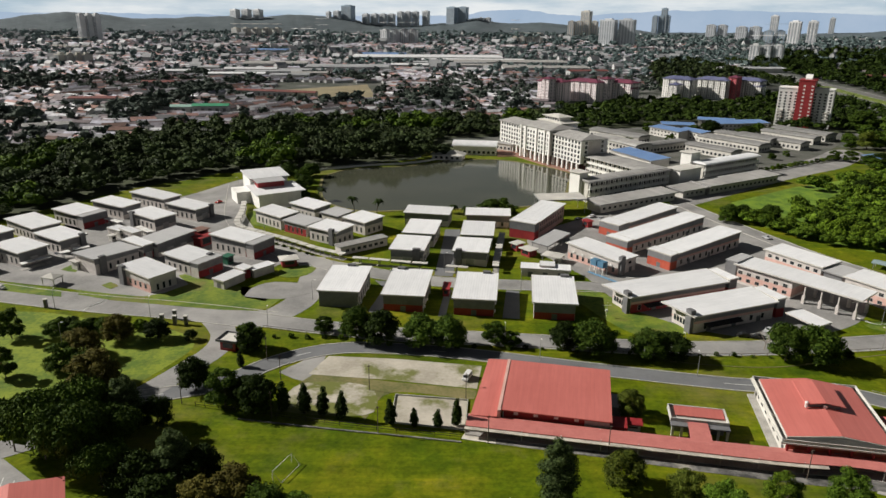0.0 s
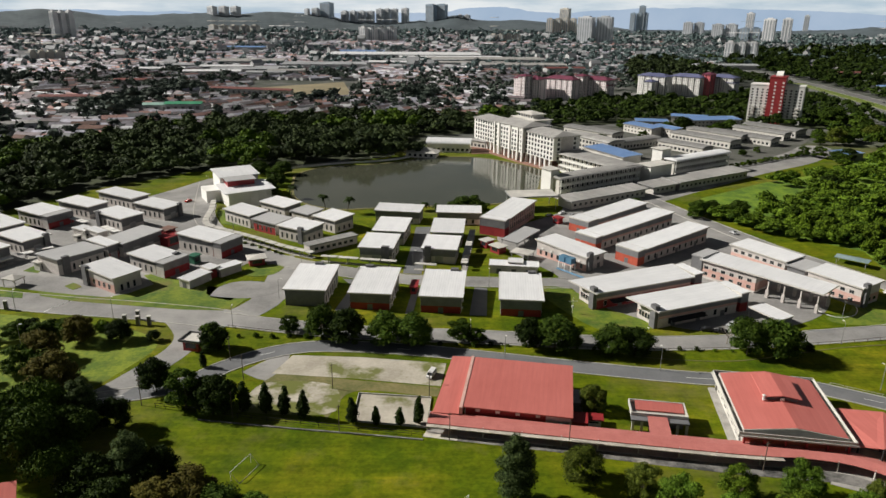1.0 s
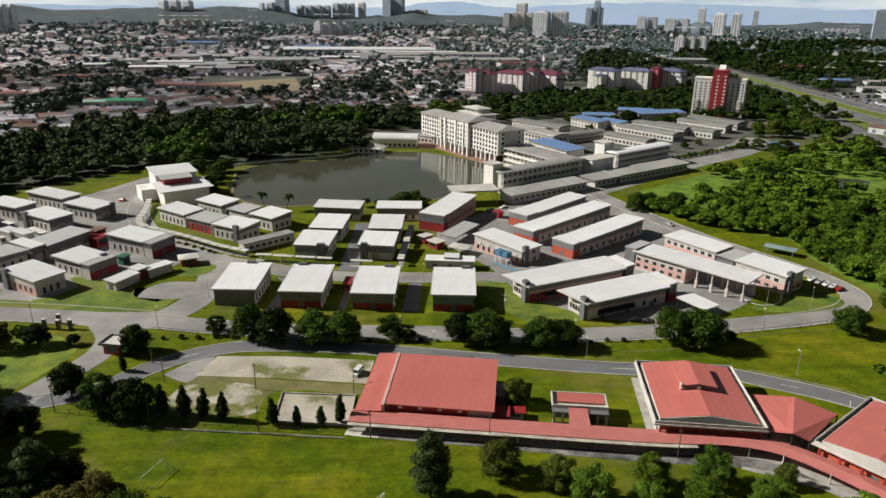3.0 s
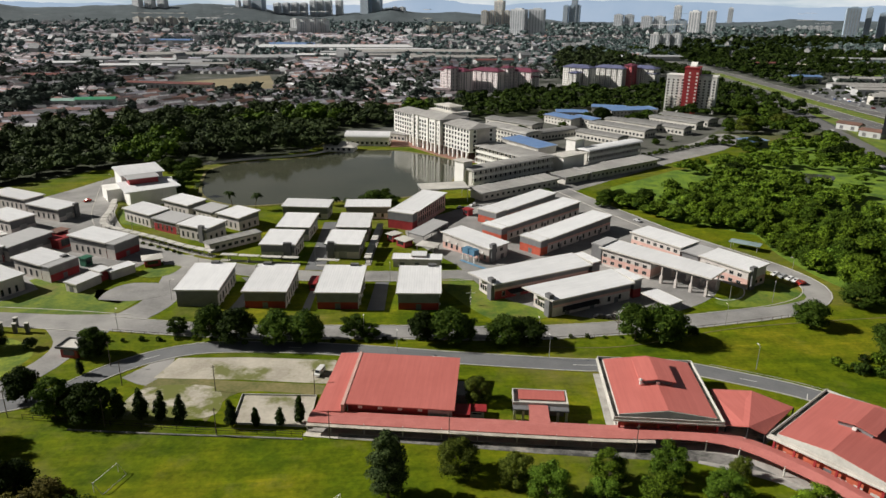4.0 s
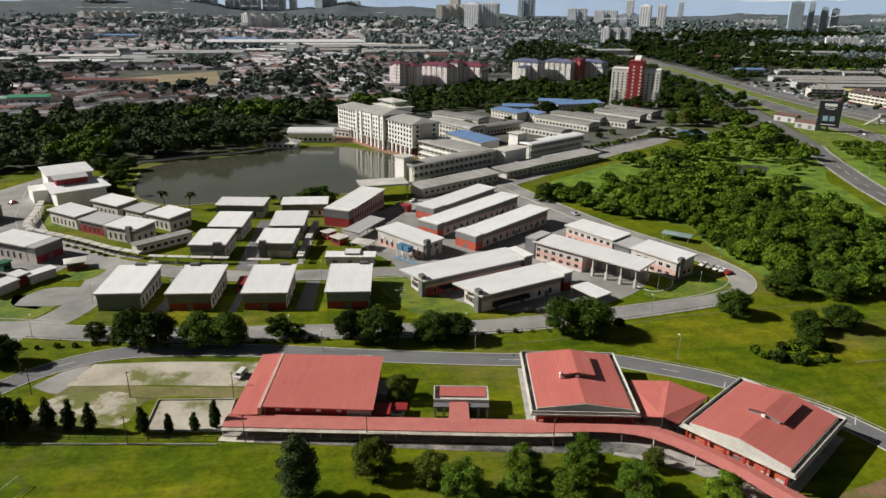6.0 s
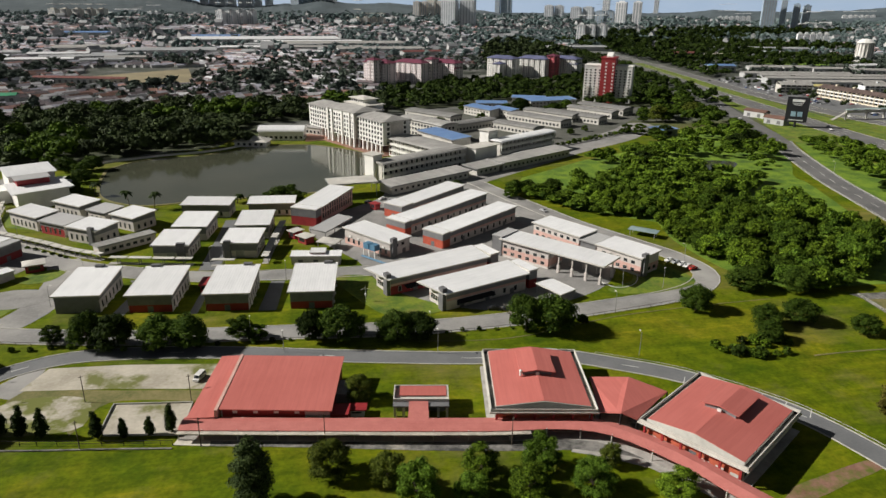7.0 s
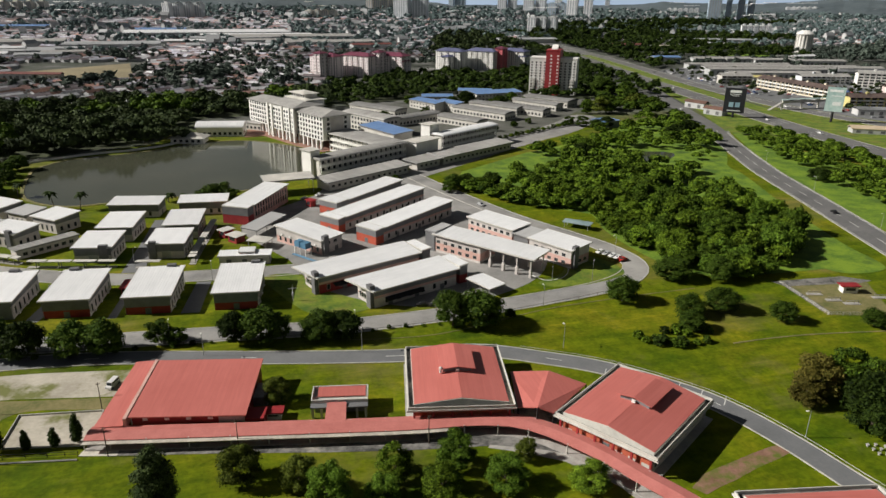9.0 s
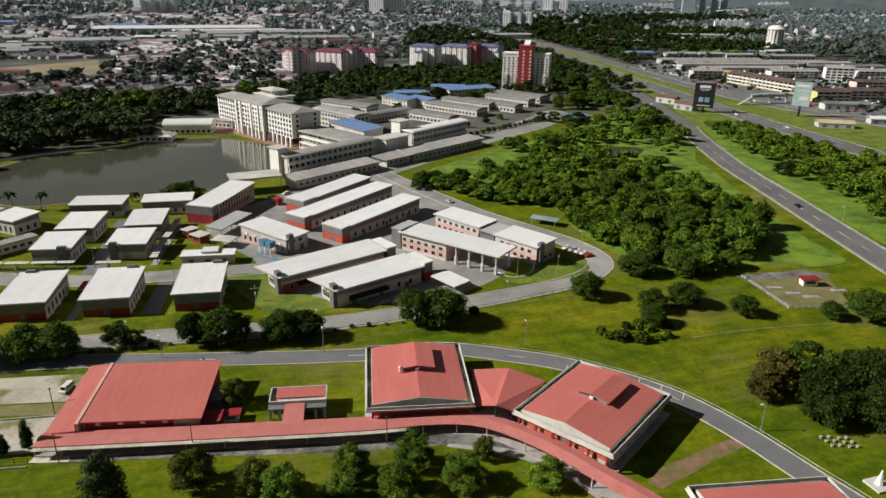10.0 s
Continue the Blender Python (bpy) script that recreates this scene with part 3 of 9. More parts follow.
def workshop(c, L, W, yaw, h=6.0, rise=0.9, hi="b", bands=None, openings=None, fins=(), roof=None, label="", over=0.7, category="workshop", group="workshops", name="workshop", thick=0.32, tip=0.0):
    """A shed with a single-pitch metal roof that rises towards side hi. bands: side -> [(z0, z1 or None, material)]; openings: side -> [(kind, spacing, sill)]; fins: (side, place along it from -1 to 1, width, top); tip: how far the roof's front left corner runs out. With no walls the roof stands on posts."""
    roof = roof or ROOF
    top = thing(name, pose(c[0], c[1], 0, 0, 0, yaw), label, category, group)
    hx, hy = L / 2, W / 2

    def zr(x, y):
        s = {"b": (y + hy) / W, "f": (hy - y) / W, "r": (x + hx) / L, "l": (hx - x) / L, "": 0.0}[hi]
        return h + rise * s

    wx, wy = hx - over, hy - over
    corners = {"f": ((-wx, -wy), (wx, -wy)), "r": ((wx, -wy), (wx, wy)), "b": ((wx, wy), (-wx, wy)), "l": ((-wx, wy), (-wx, -wy))}
    bands = bands or {}
    for side, (p, q) in corners.items():
        d = Vector((q[0] - p[0], q[1] - p[1], 0)).normalized()
        if side in "fb":
            p, q = (p[0] + d.x * 0.02, p[1]), (q[0] - d.x * 0.02, q[1])
        inn = Vector((-d.y, d.x, 0)) * 0.25
        for z0, z1, material in bands.get(side, bands.get("all", [(0, None, BEIGE)])):
            out = -inn * (0.0 if z0 <= 0 else 0.25)
            a, b = Vector((*p, 0)) + out, Vector((*q, 0)) + out
            poly = [(a.x, a.y), (b.x, b.y), (b.x + inn.x, b.y + inn.y), (a.x + inn.x, a.y + inn.y)]
            hi_z = [zr(*k) - 0.02 for k in poly] if z1 is None else z1
            bm = bmesh.new()
            quad_prism(bm, poly, z0, hi_z)
            part("cladding" if material is GREY_CLAD else "wall", bm, material, top)
    # roof slab with its trim
    bm = bmesh.new()
    poly = [(-hx, -hy - tip), (hx, -hy), (hx, hy), (-hx, hy)]
    quad_prism(bm, poly, [zr(*p) for p in poly], [zr(*p) + thick for p in poly])
    part("roof", bm, roof, top)
    bm = bmesh.new()
    t = 0.14
    ring = [(-hx - t, -hy - tip - t), (hx + t, -hy - t), (hx + t, hy + t), (-hx - t, hy + t)]
    for i in range(4):
        j = (i + 1) % 4
        pl = [ring[i], ring[j], poly[j], poly[i]]
        quad_prism(bm, pl, [zr(*p) - 0.12 for p in pl], [zr(*p) + thick + 0.06 for p in pl])
    part("roof_trim", bm, OFF_WHITE if roof is ROOF else STEEL, top)
    if bands == {"all": []} and name == "canopy":
        for x in (-wx, wx):
            for i in range(max(2, int(W / 5))):
                y = -wy + 2 * wy * i / (max(2, int(W / 5)) - 1)
                bm = bmesh.new()
                box(bm, x - 0.12, x + 0.12, y - 0.12, y + 0.12, 0, zr(x, y))
                part("post", bm, STEEL, top)
    for side, place, width, z in fins:
        m, half = side_frame(side, wx, wy)
        bm = bmesh.new()
        box(bm, -width / 2, width / 2, -0.55 - over, 0.4, 0, z)
        part("fin_wall", bm, DARK_FIN, top, "dark rendered fin rising over the eaves", m @ pose(place * (half - width / 2), 0, 0))
    for side, rows in (openings or {}).items():
        m, half = side_frame(side, wx, wy)
        for kind, spacing, sill in rows:
            k = max(1, int(2 * (half - 0.6) / spacing))
            for i in range(k):
                at = m @ pose((i - (k - 1) / 2) * spacing, -0.26 if kind == "upper" else 0, sill)
                if kind == "shutter":
                    part("shutter_door", SHUTTER, None, top, at=at)
                elif kind == "door":
                    part("door", DOOR, None, top, at=at)
                elif kind == "aircon":
                    part("air_conditioner", AIRCON, None, top, at=at)
                else:
                    add_window(top, {"big": WIN_BIG, "upper": WIN_BIG, "tall": WIN_TALL, "slim": WIN_SLIM}[kind], at)
    return top


# four large workshops in a row, dark cladding over a red base
RED_BASE = [(0, 2.6, RED_CLAD), (2.6, None, GREY_CLAD)]
CREAM = [(0, 4.4, BEIGE), (4.4, None, GREY_CLAD)]
for c, yaw, red, fin in (((-36.4, 240.7), -5, False, 0.0), ((-12.8, 237.4), -6, True, 0.75), ((12.2, 234.4), -6, True, -0.6), ((40.1, 231.5), -6, True, -0.8)):
    workshop(c, 15.6, 24.5, yaw, 6.2, 0.9, "b",
             {"f": RED_BASE if red else [(0, None, GREY_CLAD)], "all": CREAM},
             {"r": [("slim", 3.6, 1.0), ("aircon", 7.0, 0.0)], "l": [("slim", 3.6, 1.0)], "b": [("big", 3.5, 1.2)], "f": [("door", 14.0, 0.0)] if red else []},
             [("b", fin, 3.0, 8.2)], label="large workshop with pale metal roof, grey cladding" + (" and red base" if red else " down to the ground"), group="workshops in a row by the road")

# two pairs behind them with a lane between
for c, yaw, L, W, fins in (((-9.7, 308.0), -9, 15.2, 19.5, ()), ((-14.0, 283.5), -9, 15.2, 17.5, [("f", 0.8, 3.2, 7.4)]), ((16.2, 306.0), -6, 15, 19.5, ()), ((12.6, 281.5), -9, 15.2, 16.5, [("f", -0.85, 2.6, 7.4)])):
    workshop(c, L, W, yaw, 6.2, 1.0, "b", {"f": [(0, 3.0, BEIGE), (3.0, None, GREY_CLAD)], "all": CREAM},
             {"r": [("slim", 3.4, 1.0), ("aircon", 6.0, 2.9)], "f": [("shutter", 9.0, 0.0)], "l": [("slim", 3.4, 1.0)]}, fins,
             label="workshop with pale metal roof and grey upper cladding beside the lane", group="workshops in pairs")
for c, yaw, L, W in (((-7.5, 338.0), -10, 23.5, 12.5), ((22.5, 335.5), -4, 22.5, 11.5)):
    workshop(c, L, W, yaw, 6.0, 0.7, "b", {"all": [(0, 2.8, BEIGE), (2.8, None, GREY_CLAD)]}, {"f": [("tall", 3.6, 0.8)], "r": [("door", 9.0, 0.0)]}, (),
             label="low workshop with pale metal roof beside the lake", group="lakeside workshops")

# western cluster
LEFT = {"f": [(0, 3.0, RED_CLAD), (3.0, None, GREY_CLAD)], "r": CREAM, "l": CREAM, "b": CREAM}
PLAIN = {"all": CREAM, "f": [(0, 2.2, BEIGE), (2.2, None, GREY_CLAD)]}
LWIN = {"l": [("slim", 3.2, 1.2)], "f": [("shutter", 7.0, 0.0)], "r": [("slim", 3.2, 1.2)]}
for c, L, W, yaw, bands, fins, h, roof in (
        ((-193.5, 312.5), 14.0, 25, 57, PLAIN, (), 6.0, ROOF), ((-170.2, 292.6), 13.4, 19, 61, PLAIN, [("f", 0.85, 2.4, 7.2)], 6.0, ROOF),
        ((-178.7, 276.3), 13.6, 19, 62, PLAIN, [("l", -0.85, 2.6, 7.6)], 6.0, ROOF), ((-181.2, 331.4), 14, 23, 62, LEFT, (), 6.2, ROOF),
        ((-169.9, 347.5), 12.5, 23, 64, PLAIN, (), 6.2, ROOF), ((-143.3, 327.7), 13.2, 20.5, 58, PLAIN, [("l", -0.85, 2.6, 7.6)], 6.0, ROOF),
        ((-156.7, 365.2), 12.0, 27, 61, PLAIN, (), 6.2, ROOF), ((-130.8, 344.9), 13.0, 21, 63, PLAIN, [("f", 0.9, 2.2, 7.0)], 6.0, ROOF),
        ((-122.8, 292.2), 21.3, 14.0, 60, PLAIN, (), 6.0, ROOF_GREY), ((-131.0, 281.8), 6.2, 13.6, 60, LEFT, (), 6.4, ROOF),
        ((-102.5, 266.5), 13.2, 20.4, 60, LEFT, [("f", 0.9, 2.4, 7.0)], 6.0, ROOF), ((-89.1, 290.8), 13.6, 25.5, 62, LEFT, (), 6.6, ROOF)):
    if bands is LEFT and W > 15:
        fx, fy = math.sin(radians(yaw)), -math.cos(radians(yaw))
        workshop((c[0] + fx * (W / 2 - 2.0), c[1] + fy * (W / 2 - 2.0)), L * 0.98, 4.6, yaw, h - 0.15, 0.1, "b", LEFT, {"f": [("door", 7.0, 0.0)]}, (), ROOF_GREY, "flat end block of grey cladding on a red base", 0.12, group="workshop heads")
        c, W = (c[0] - fx * 2.2, c[1] - fy * 2.2), W - 4.4
    workshop(c, L, W, yaw, h, 0.8, "r" if roof is ROOF_GREY else "b", bands, LWIN, fins, roof,
             "workshop with %s metal roof%s" % ("grey" if roof is ROOF_GREY else "pale", ", red base and grey cladding" if bands is LEFT else " and cream walls"), group="western workshops")
workshop((-139.2, 270.4), 15.0, 21.0, -32, 6.0, 0.8, "f", {"f": [(0, None, BEIGE)], "all": CREAM}, {"r": [("slim", 3.4, 1.0)]}, [("r", -0.8, 2.6, 7.6)], ROOF_GREY, "workshop with grey metal roof and cream gable", group="western workshops")
workshop((-114.2, 250.3), 12.6, 20.5, 56, 6.0, 0.9, "b", {"l": [(0, 3.4, PINK), (3.4, None, BEIGE)], "f": [(0, None, BEIGE)], "all": CREAM}, {"l": [("tall", 3.2, 1.2)], "f": [("slim", 2.6, 0.5)]}, [("l", -0.9, 2.8, 7.8)], None, "workshop with pale metal roof and salmon side wall", group="western workshops")
workshop((-206, 298), 13, 20, 62, 6.0, 0.8, "b", PLAIN, LWIN, (), None, "workshop with pale metal roof and cream walls", group="western workshops")
workshop((-196, 262), 13, 20, 62, 6.0, 0.8, "b", PLAIN, LWIN, (), None, "workshop with pale metal roof and cream walls", group="western workshops")
for c, L, W, yaw, h, body in (((-83.0, 250.8), 11.7, 6.0, 62, 3.2, BEIGE), ((-73.5, 262.0), 10.5, 4.6, 50, 3.2, BEIGE), ((-79.5, 258.5), 5.0, 5.5, 58, 3.9, RED_CLAD),
                              ((-145.5, 307.1), 5.0, 11.0, 55, 3.8, BEIGE), ((-153, 311), 6, 9, 60, 3.4, BEIGE)):
    workshop(c, L, W, yaw, h, 0.3, "b", {"all": [(0, None, body)]}, {"l": [("door", 6.0, 0.0)]}, (), ROOF, "small flat-roofed store of pale metal and render", 0.3, "shed", "yard sheds", "shed")

# curved rows by the lake
ROWW = {"f": [("slim", 3.0, 1.0)], "r": [("tall", 3.4, 1.0)]}
for c, L, W, yaw, bands, fins, h, roof in (
        ((-83.5, 332.9), 21.5, 11.5, -40, {"all": CREAM}, (), 6.2, ROOF), ((-67.8, 319.9), 16.5, 11.5, -36, {"f": [(0, 3.6, RED_CLAD), (3.6, None, GREY_CLAD)], "all": CREAM}, (), 5.5, ROOF_GREY),
        ((-52.2, 308.1), 17.6, 13.3, -33, {"all": CREAM}, [("f", 0.85, 2.4, 7.8)], 6.2, ROOF), ((-69.3, 348.1), 20, 11.9, -39, {"all": CREAM}, (), 6.2, ROOF),
        ((-53.6, 335.0), 13.0, 11.0, -38, {"all": CREAM}, (), 5.5, ROOF_GREY), ((-39.0, 323.9), 15.7, 13.4, -39, {"all": CREAM}, (), 6.2, ROOF)):
    workshop(c, L, W, yaw, h, 0.7, "b", bands, ROWW, fins, roof, "%s-roofed teaching workshop stepping along a curved row" % ("grey" if roof is ROOF_GREY else "pale"), group="curved workshop rows")
workshop((-36.5, 294.5), 25.0, 5.5, 39, 3.6, 0.1, "b", {"all": [(0, None, BEIGE)]}, {"f": [("big", 3.0, 1.2)], "b": [("big", 3.0, 1.2)]}, (), ROOF_OLD, "long low annex with a flat weathered roof", 0.3, "annex", "", "annex", 0.5)

# eastern long workshops
REDHEAD = [(0, 3.6, HEAD_RED), (3.6, None, GREY_CLAD)]
for c, L, W, turn, depth in (((101.6, 336.4), 11.8, 42.0, 40, 8.0), ((103.3, 314.2), 11.4, 58.0, 39, 4.4), ((114.3, 292.9), 11.6, 49.0, 37.5, 5.0)):
    workshop(c, L, W, turn - 90, 6.2, 1.0, "b", {"f": CREAM, "l": CREAM, "r": [(0, 3.2, BEIGE), (3.2, 4.2, PINK), (4.2, None, GREY_CLAD)], "all": CREAM}, {"l": [("slim", 3.2, 1.2)], "r": [("tall", 4.6, 1.0), ("door", 15.0, 0.0)], "f": []}, (), None, "long workshop with pale metal roof", group="long workshops")
    ux, uy = math.cos(radians(turn)), math.sin(radians(turn))
    d = W / 2 + depth / 2
    workshop((c[0] - ux * d, c[1] - uy * d), 11.8, depth, turn - 90, 6.4, 0.2, "b", {"all": REDHEAD}, {"f": [("door", 7.0, 0.0)]}, (), None, "square workshop head of grey cladding on a red base", 0.15, group="workshop heads")
workshop((48.2, 331.4), 13.6, 35, -30, 7.8, 1.2, "b", {"all": [(0, 3.5, PINK), (3.5, None, PINK)], "f": REDHEAD}, {"r": [("slim", 2.4, 2.2), ("slim", 2.4, 5.2)]}, (), None, "tall workshop with salmon ribbed side and pale roof", group="long workshops")
workshop((38.4, 314.4), 13.2, 5.0, -30, 8.0, 0.1, "b", {"all": [(0, 4.2, RED_CLAD), (4.2, None, GREY_CLAD)]}, {}, (), None, "grey-clad head block on a red base", 0.1, group="workshop heads")
workshop((49.6, 301.6), 8.0, 24.0, -33.5, 3.6, 0.5, "l", {"all": []}, {}, (), ROOF_GREY, "open lean-to roof on steel posts", 0.3, "canopy", "", "canopy")
workshop((67.4, 278.3), 13.0, 28.4, 38.5, 6.0, 0.9, "b", {"f": [(0, 3.4, BEIGE), (3.4, None, BEIGE)], "l": [(0, 2.8, PINK), (2.8, None, BEIGE)], "all": CREAM}, {"l": [("tall", 3.2, 1.0), ("aircon", 5.0, 3.4)], "f": [("big", 3.6, 3.6), ("door", 5.0, 0.0)]}, [("f", -0.9, 2.6, 8.0)], None, "workshop with pale roof beside blue tanks", group="long workshops")
workshop((41.7, 263.6), 20.0, 6.0, -8, 3.4, 0.3, "b", {"all": [(0, None, BEIGE)]}, {"f": [("door", 6.0, 0.0)]}, (), None, "low store with pale roof on a red base", 0.4, "store", "", "store")
workshop((42.5, 264.8), 6.0, 5.0, -8, 4.3, 0.2, "b", {"all": [(0, None, RED_CLAD)]}, {}, (), None, "raised red middle of the low store", 0.3, "store", "", "store")
for c, L, W, foot in (((84.4, 238.8), 12.6, 44.3, RED_CLAD), ((97.8, 221.6), 12.8, 36.5, BEIGE)):
    bld = workshop(c, L, W, -68, 6.3, 1.0, "l", {"f": [(0, 2.4, BEIGE), (2.4, 2.8, PINK), (2.8, 5.2, BEIGE), (5.2, None, PINK)], "r": [(0, 3.4, foot), (3.4, 4.3, PINK), (4.3, None, GREY_CLAD)], "all": CREAM}, {"r": [("tall", 5.0, 1.0), ("door", 11.0, 0.0)], "f": [("tall", 1.5, 1.4)]}, [("f", 0.93, 2.6, 8.2)], None, "long workshop with pale roof, cream end wall and dark fin", 0.9, group="long workshops", tip=3.6)
    bm = bmesh.new()
    quad_prism(bm, [(5.5, -W * 0.36), (8.0, -W * 0.36), (8.0, W * 0.05), (5.5, W * 0.05)], [3.0, 2.5, 2.5, 3.0], [3.12, 2.62, 2.62, 3.12])
    part("awning", bm, BLACK, bld, "dark metal awning along the wall")
for c, L, W, yaw in (((107.5, 248.2), 11.6, 4.2, -68), ((117.0, 229.4), 11.6, 4.2, -68)):
    workshop(c, L, W, yaw, 6.9, 0.2, "b", {"all": [(0, 3.4, RED_CLAD), (3.4, None, GREY_CLAD)]}, {}, (), None, "small end block with white roof and red base", 0.3, group="workshop heads")
# reception hall with the deep porch
workshop((135.2, 243.3), 47.5, 12.6, -51.5, 7.6, 0.4, "b", {"all": []}, {}, (), None, "long white roof over hall and drive-through porch", 0.5, "roof", "", "hall_roof")
workshop((127.8, 253.2), 23.5, 11.2, -51.5, 7.3, 0.3, "b", {"f": [(0, 1.0, BEIGE), (1.0, 4.2, PINK), (4.2, None, BEIGE)], "all": [(0, 1.0, BEIGE), (1.0, 4.2, PINK), (4.2, None, BEIGE)]}, {"f": [("big", 3.6, 4.0), ("big", 3.6, 1.4)], "l": [("big", 3.6, 1.2)]}, (), ROOF_GREY, "salmon and cream office hall under the long roof", 0.2, "hall", "", "office_hall", 0.2)
workshop((119.6, 263.4), 5.0, 11.6, -51.5, 8.2, 0.1, "b", {"all": [(0, None, GREY_CLAD)]}, {}, (), ROOF_GREY, "grey end block of the office hall", 0.1, group="workshop heads")
porch = thing("porch_frame", pose(135.2, 243.3, 0, 0, 0, -51.5), "cream posts carrying the porch roof", "porch")
for x in (4.0, 10.0, 16.0, 22.0):
    for y in (-5.2, 4.4):
        bm = bmesh.new()
        box(bm, x - 0.5, x + 0.5, y - 0.5, y + 0.5, 0, 3.2)
        box(bm, x - 0.22, x + 0.22, y - 0.22, y + 0.22, 3.2, 7.3)
        part("post", bm, BEIGE, porch)
bm = bmesh.new()
box(bm, 3.2, 23.0, -5.5, -5.0, 6.7, 7.5)
box(bm, 3.2, 23.0, 4.2, 4.7, 6.7, 7.5)
for x in (4.0, 10.0, 16.0, 22.0):
    box(bm, x - 0.2, x + 0.2, -5.0, 4.2, 6.9, 7.4)
part("beam", bm, GREY_CLAD, porch)
for c, L, W, h, roof in (((148.3, 270.4), 26.4, 12.4, 7.0, ROOF), ((156.3, 254.8), 9.0, 11.6, 6.2, ROOF_GREY), ((163.4, 239.6), 22.0, 13.4, 7.4, ROOF)):
    workshop(c, L, W, -60, h, 0.5, "b", {"all": [(0, 1.0, BEIGE), (1.0, 4.0, PINK), (4.0, None, BEIGE)]} if roof is ROOF else {"all": [(0, None, GREY_CLAD)]}, {"f": [("big", 3.4, 4.3), ("big", 3.4, 1.3)], "r": [("big", 3.4, 1.3)]} if roof is ROOF else {}, [("r", -0.85, 2.6, 9.0)] if c[0] > 160 else (), roof,
             "salmon and cream office wing with %s roof" % ("white" if roof is ROOF else "grey"), group="office wings")
workshop((125.1, 216.5), 11.8, 8.0, -62, 3.0, 0.5, "l", {"all": []}, {}, (), None, "white car shelter roof on thin posts", 0.3, "canopy", "", "canopy", 0.2)


# ---- red-roofed halls ----
def gable_roof(bm, x0, x1, y0, y1, z, rise, thick=0.25):
    """A gable roof whose ridge runs along y."""
    xm = (x0 + x1) / 2
    quad_prism(bm, [(x0, y0), (xm, y0), (xm, y1), (x0, y1)], [z, z + rise, z + rise, z], [z + thick, z + rise + thick, z + rise + thick, z + thick])
    quad_prism(bm, [(xm, y0), (x1, y0), (x1, y1), (xm, y1)], [z + rise, z, z, z + rise], [z + rise + thick, z + thick, z + thick, z + rise + thick])


def pavilion(c, yaw, L, W, label):
    top = thing("pavilion_hall", pose(c[0], c[1], 0, 0, 0, yaw), label, "hall", "red-roofed pavilions")
    hx, hy = L / 2, W / 2
    bm = bmesh.new()
    box(bm, -hx - 0.5, hx + 0.5, -hy - 0.5, hy + 0.5, -0.2, 0.35)
    part("plinth", bm, CONCRETE, top)
    for side in "frbl":
        m, half = side_frame(side, hx - 1.5, hy - 1.5)
        bm = bmesh.new()
        box(bm, -half, half, 0, 0.3, 0.35, 4.2)
        part("wall", bm, ORANGE if side in "f" else OFF_WHITE, top, at=m)
        bm = bmesh.new()
        box(bm, -half - 0.05, half + 0.05, -0.08, 0.35, 4.2, 5.4)
        part("wall", bm, OFF_WHITE if side != "f" else RED_CLAD, top, at=m)
        k = 7
        for i in range(k):
            at = m @ pose((i - (k - 1) / 2) * (2 * half / k), 0, 1.5 if side in "rl" else 1.0)
            if side == "f":
                part("door" if i == 3 else "window", DOOR if i == 3 else WIN_BIG[0], None, top, at=at)
            else:
                add_window(top, WIN_BIG, at)
        for i in range(6 if side in "fb" else 0):
            bm = bmesh.new()
            box(bm, -0.25, 0.25, -1.3, -0.8, 0.35, 5.4)
            part("column", bm, RED_CLAD if side == "f" else OFF_WHITE, top, at=m @ pose((i - 2.5) * (2 * half / 5), 0, 0))
    # dark gutter behind a pale parapet, with a thin upstand at the roof's edge
    for side in "frbl":
        m, half = side_frame(side, hx, hy)
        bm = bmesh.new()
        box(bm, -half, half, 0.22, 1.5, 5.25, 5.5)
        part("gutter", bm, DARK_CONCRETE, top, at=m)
        bm = bmesh.new()
        quad_prism(bm, [(-half - 0.25, -0.25), (half + 0.25, -0.25), (half, 0.22), (-half, 0.22)], 5.1, 5.5)
        box(bm, -half, half, 0.0, 0.22, 5.5, 6.25)
        if side in "fb":
            quad_prism(bm, [(-half + 1.4, 1.3), (half - 1.4, 1.3), (half - 1.4, 1.5), (-half + 1.4, 1.5)], 5.5, 6.2)
            a = [bm.verts.new(v) for v in ((-half + 1.4, 1.3, 6.2), (half - 1.4, 1.3, 6.2), (0, 1.3, 7.7))]
            b = [bm.verts.new((v.co.x, 1.5, v.co.z)) for v in a]
            bm.faces.new(a)
            bm.faces.new(b[::-1])
            for i in range(3):
                bm.faces.new((a[(i + 1) % 3], a[i], b[i], b[(i + 1) % 3]))
        else:
            box(bm, -half + 1.5, half - 1.5, 1.35, 1.5, 5.5, 6.15)
        part("gutter_band", bm, OFF_WHITE, top, at=m)
    bm = bmesh.new()
    gable_roof(bm, -hx + 1.5, hx - 1.5, -hy + 1.5, hy - 1.5, 6.0, 1.6)
    part("roof", bm, ROOF_RED, top)
    bm = bmesh.new()
    box(bm, -0.14, 0.14, -hy + 1.6, hy - 1.6, 7.80, 7.86)
    part("ridge_cap", bm, ROOF_RED, top)
    # raised ventilator on the ridge
    bm = bmesh.new()
    box(bm, -3.8, 3.8, -1.0, 9.4, 7.0, 8.7)
    mon = part("roof_monitor", bm, GREY_CLAD, top)
    bm = bmesh.new()
    gable_roof(bm, -4.7, 4.7, -1.8, 10.2, 8.45, 0.75, 0.2)
    part("roof", bm, ROOF_RED, mon)
    if yaw > -20:
        vent_cowl(top)
    bm = bmesh.new()
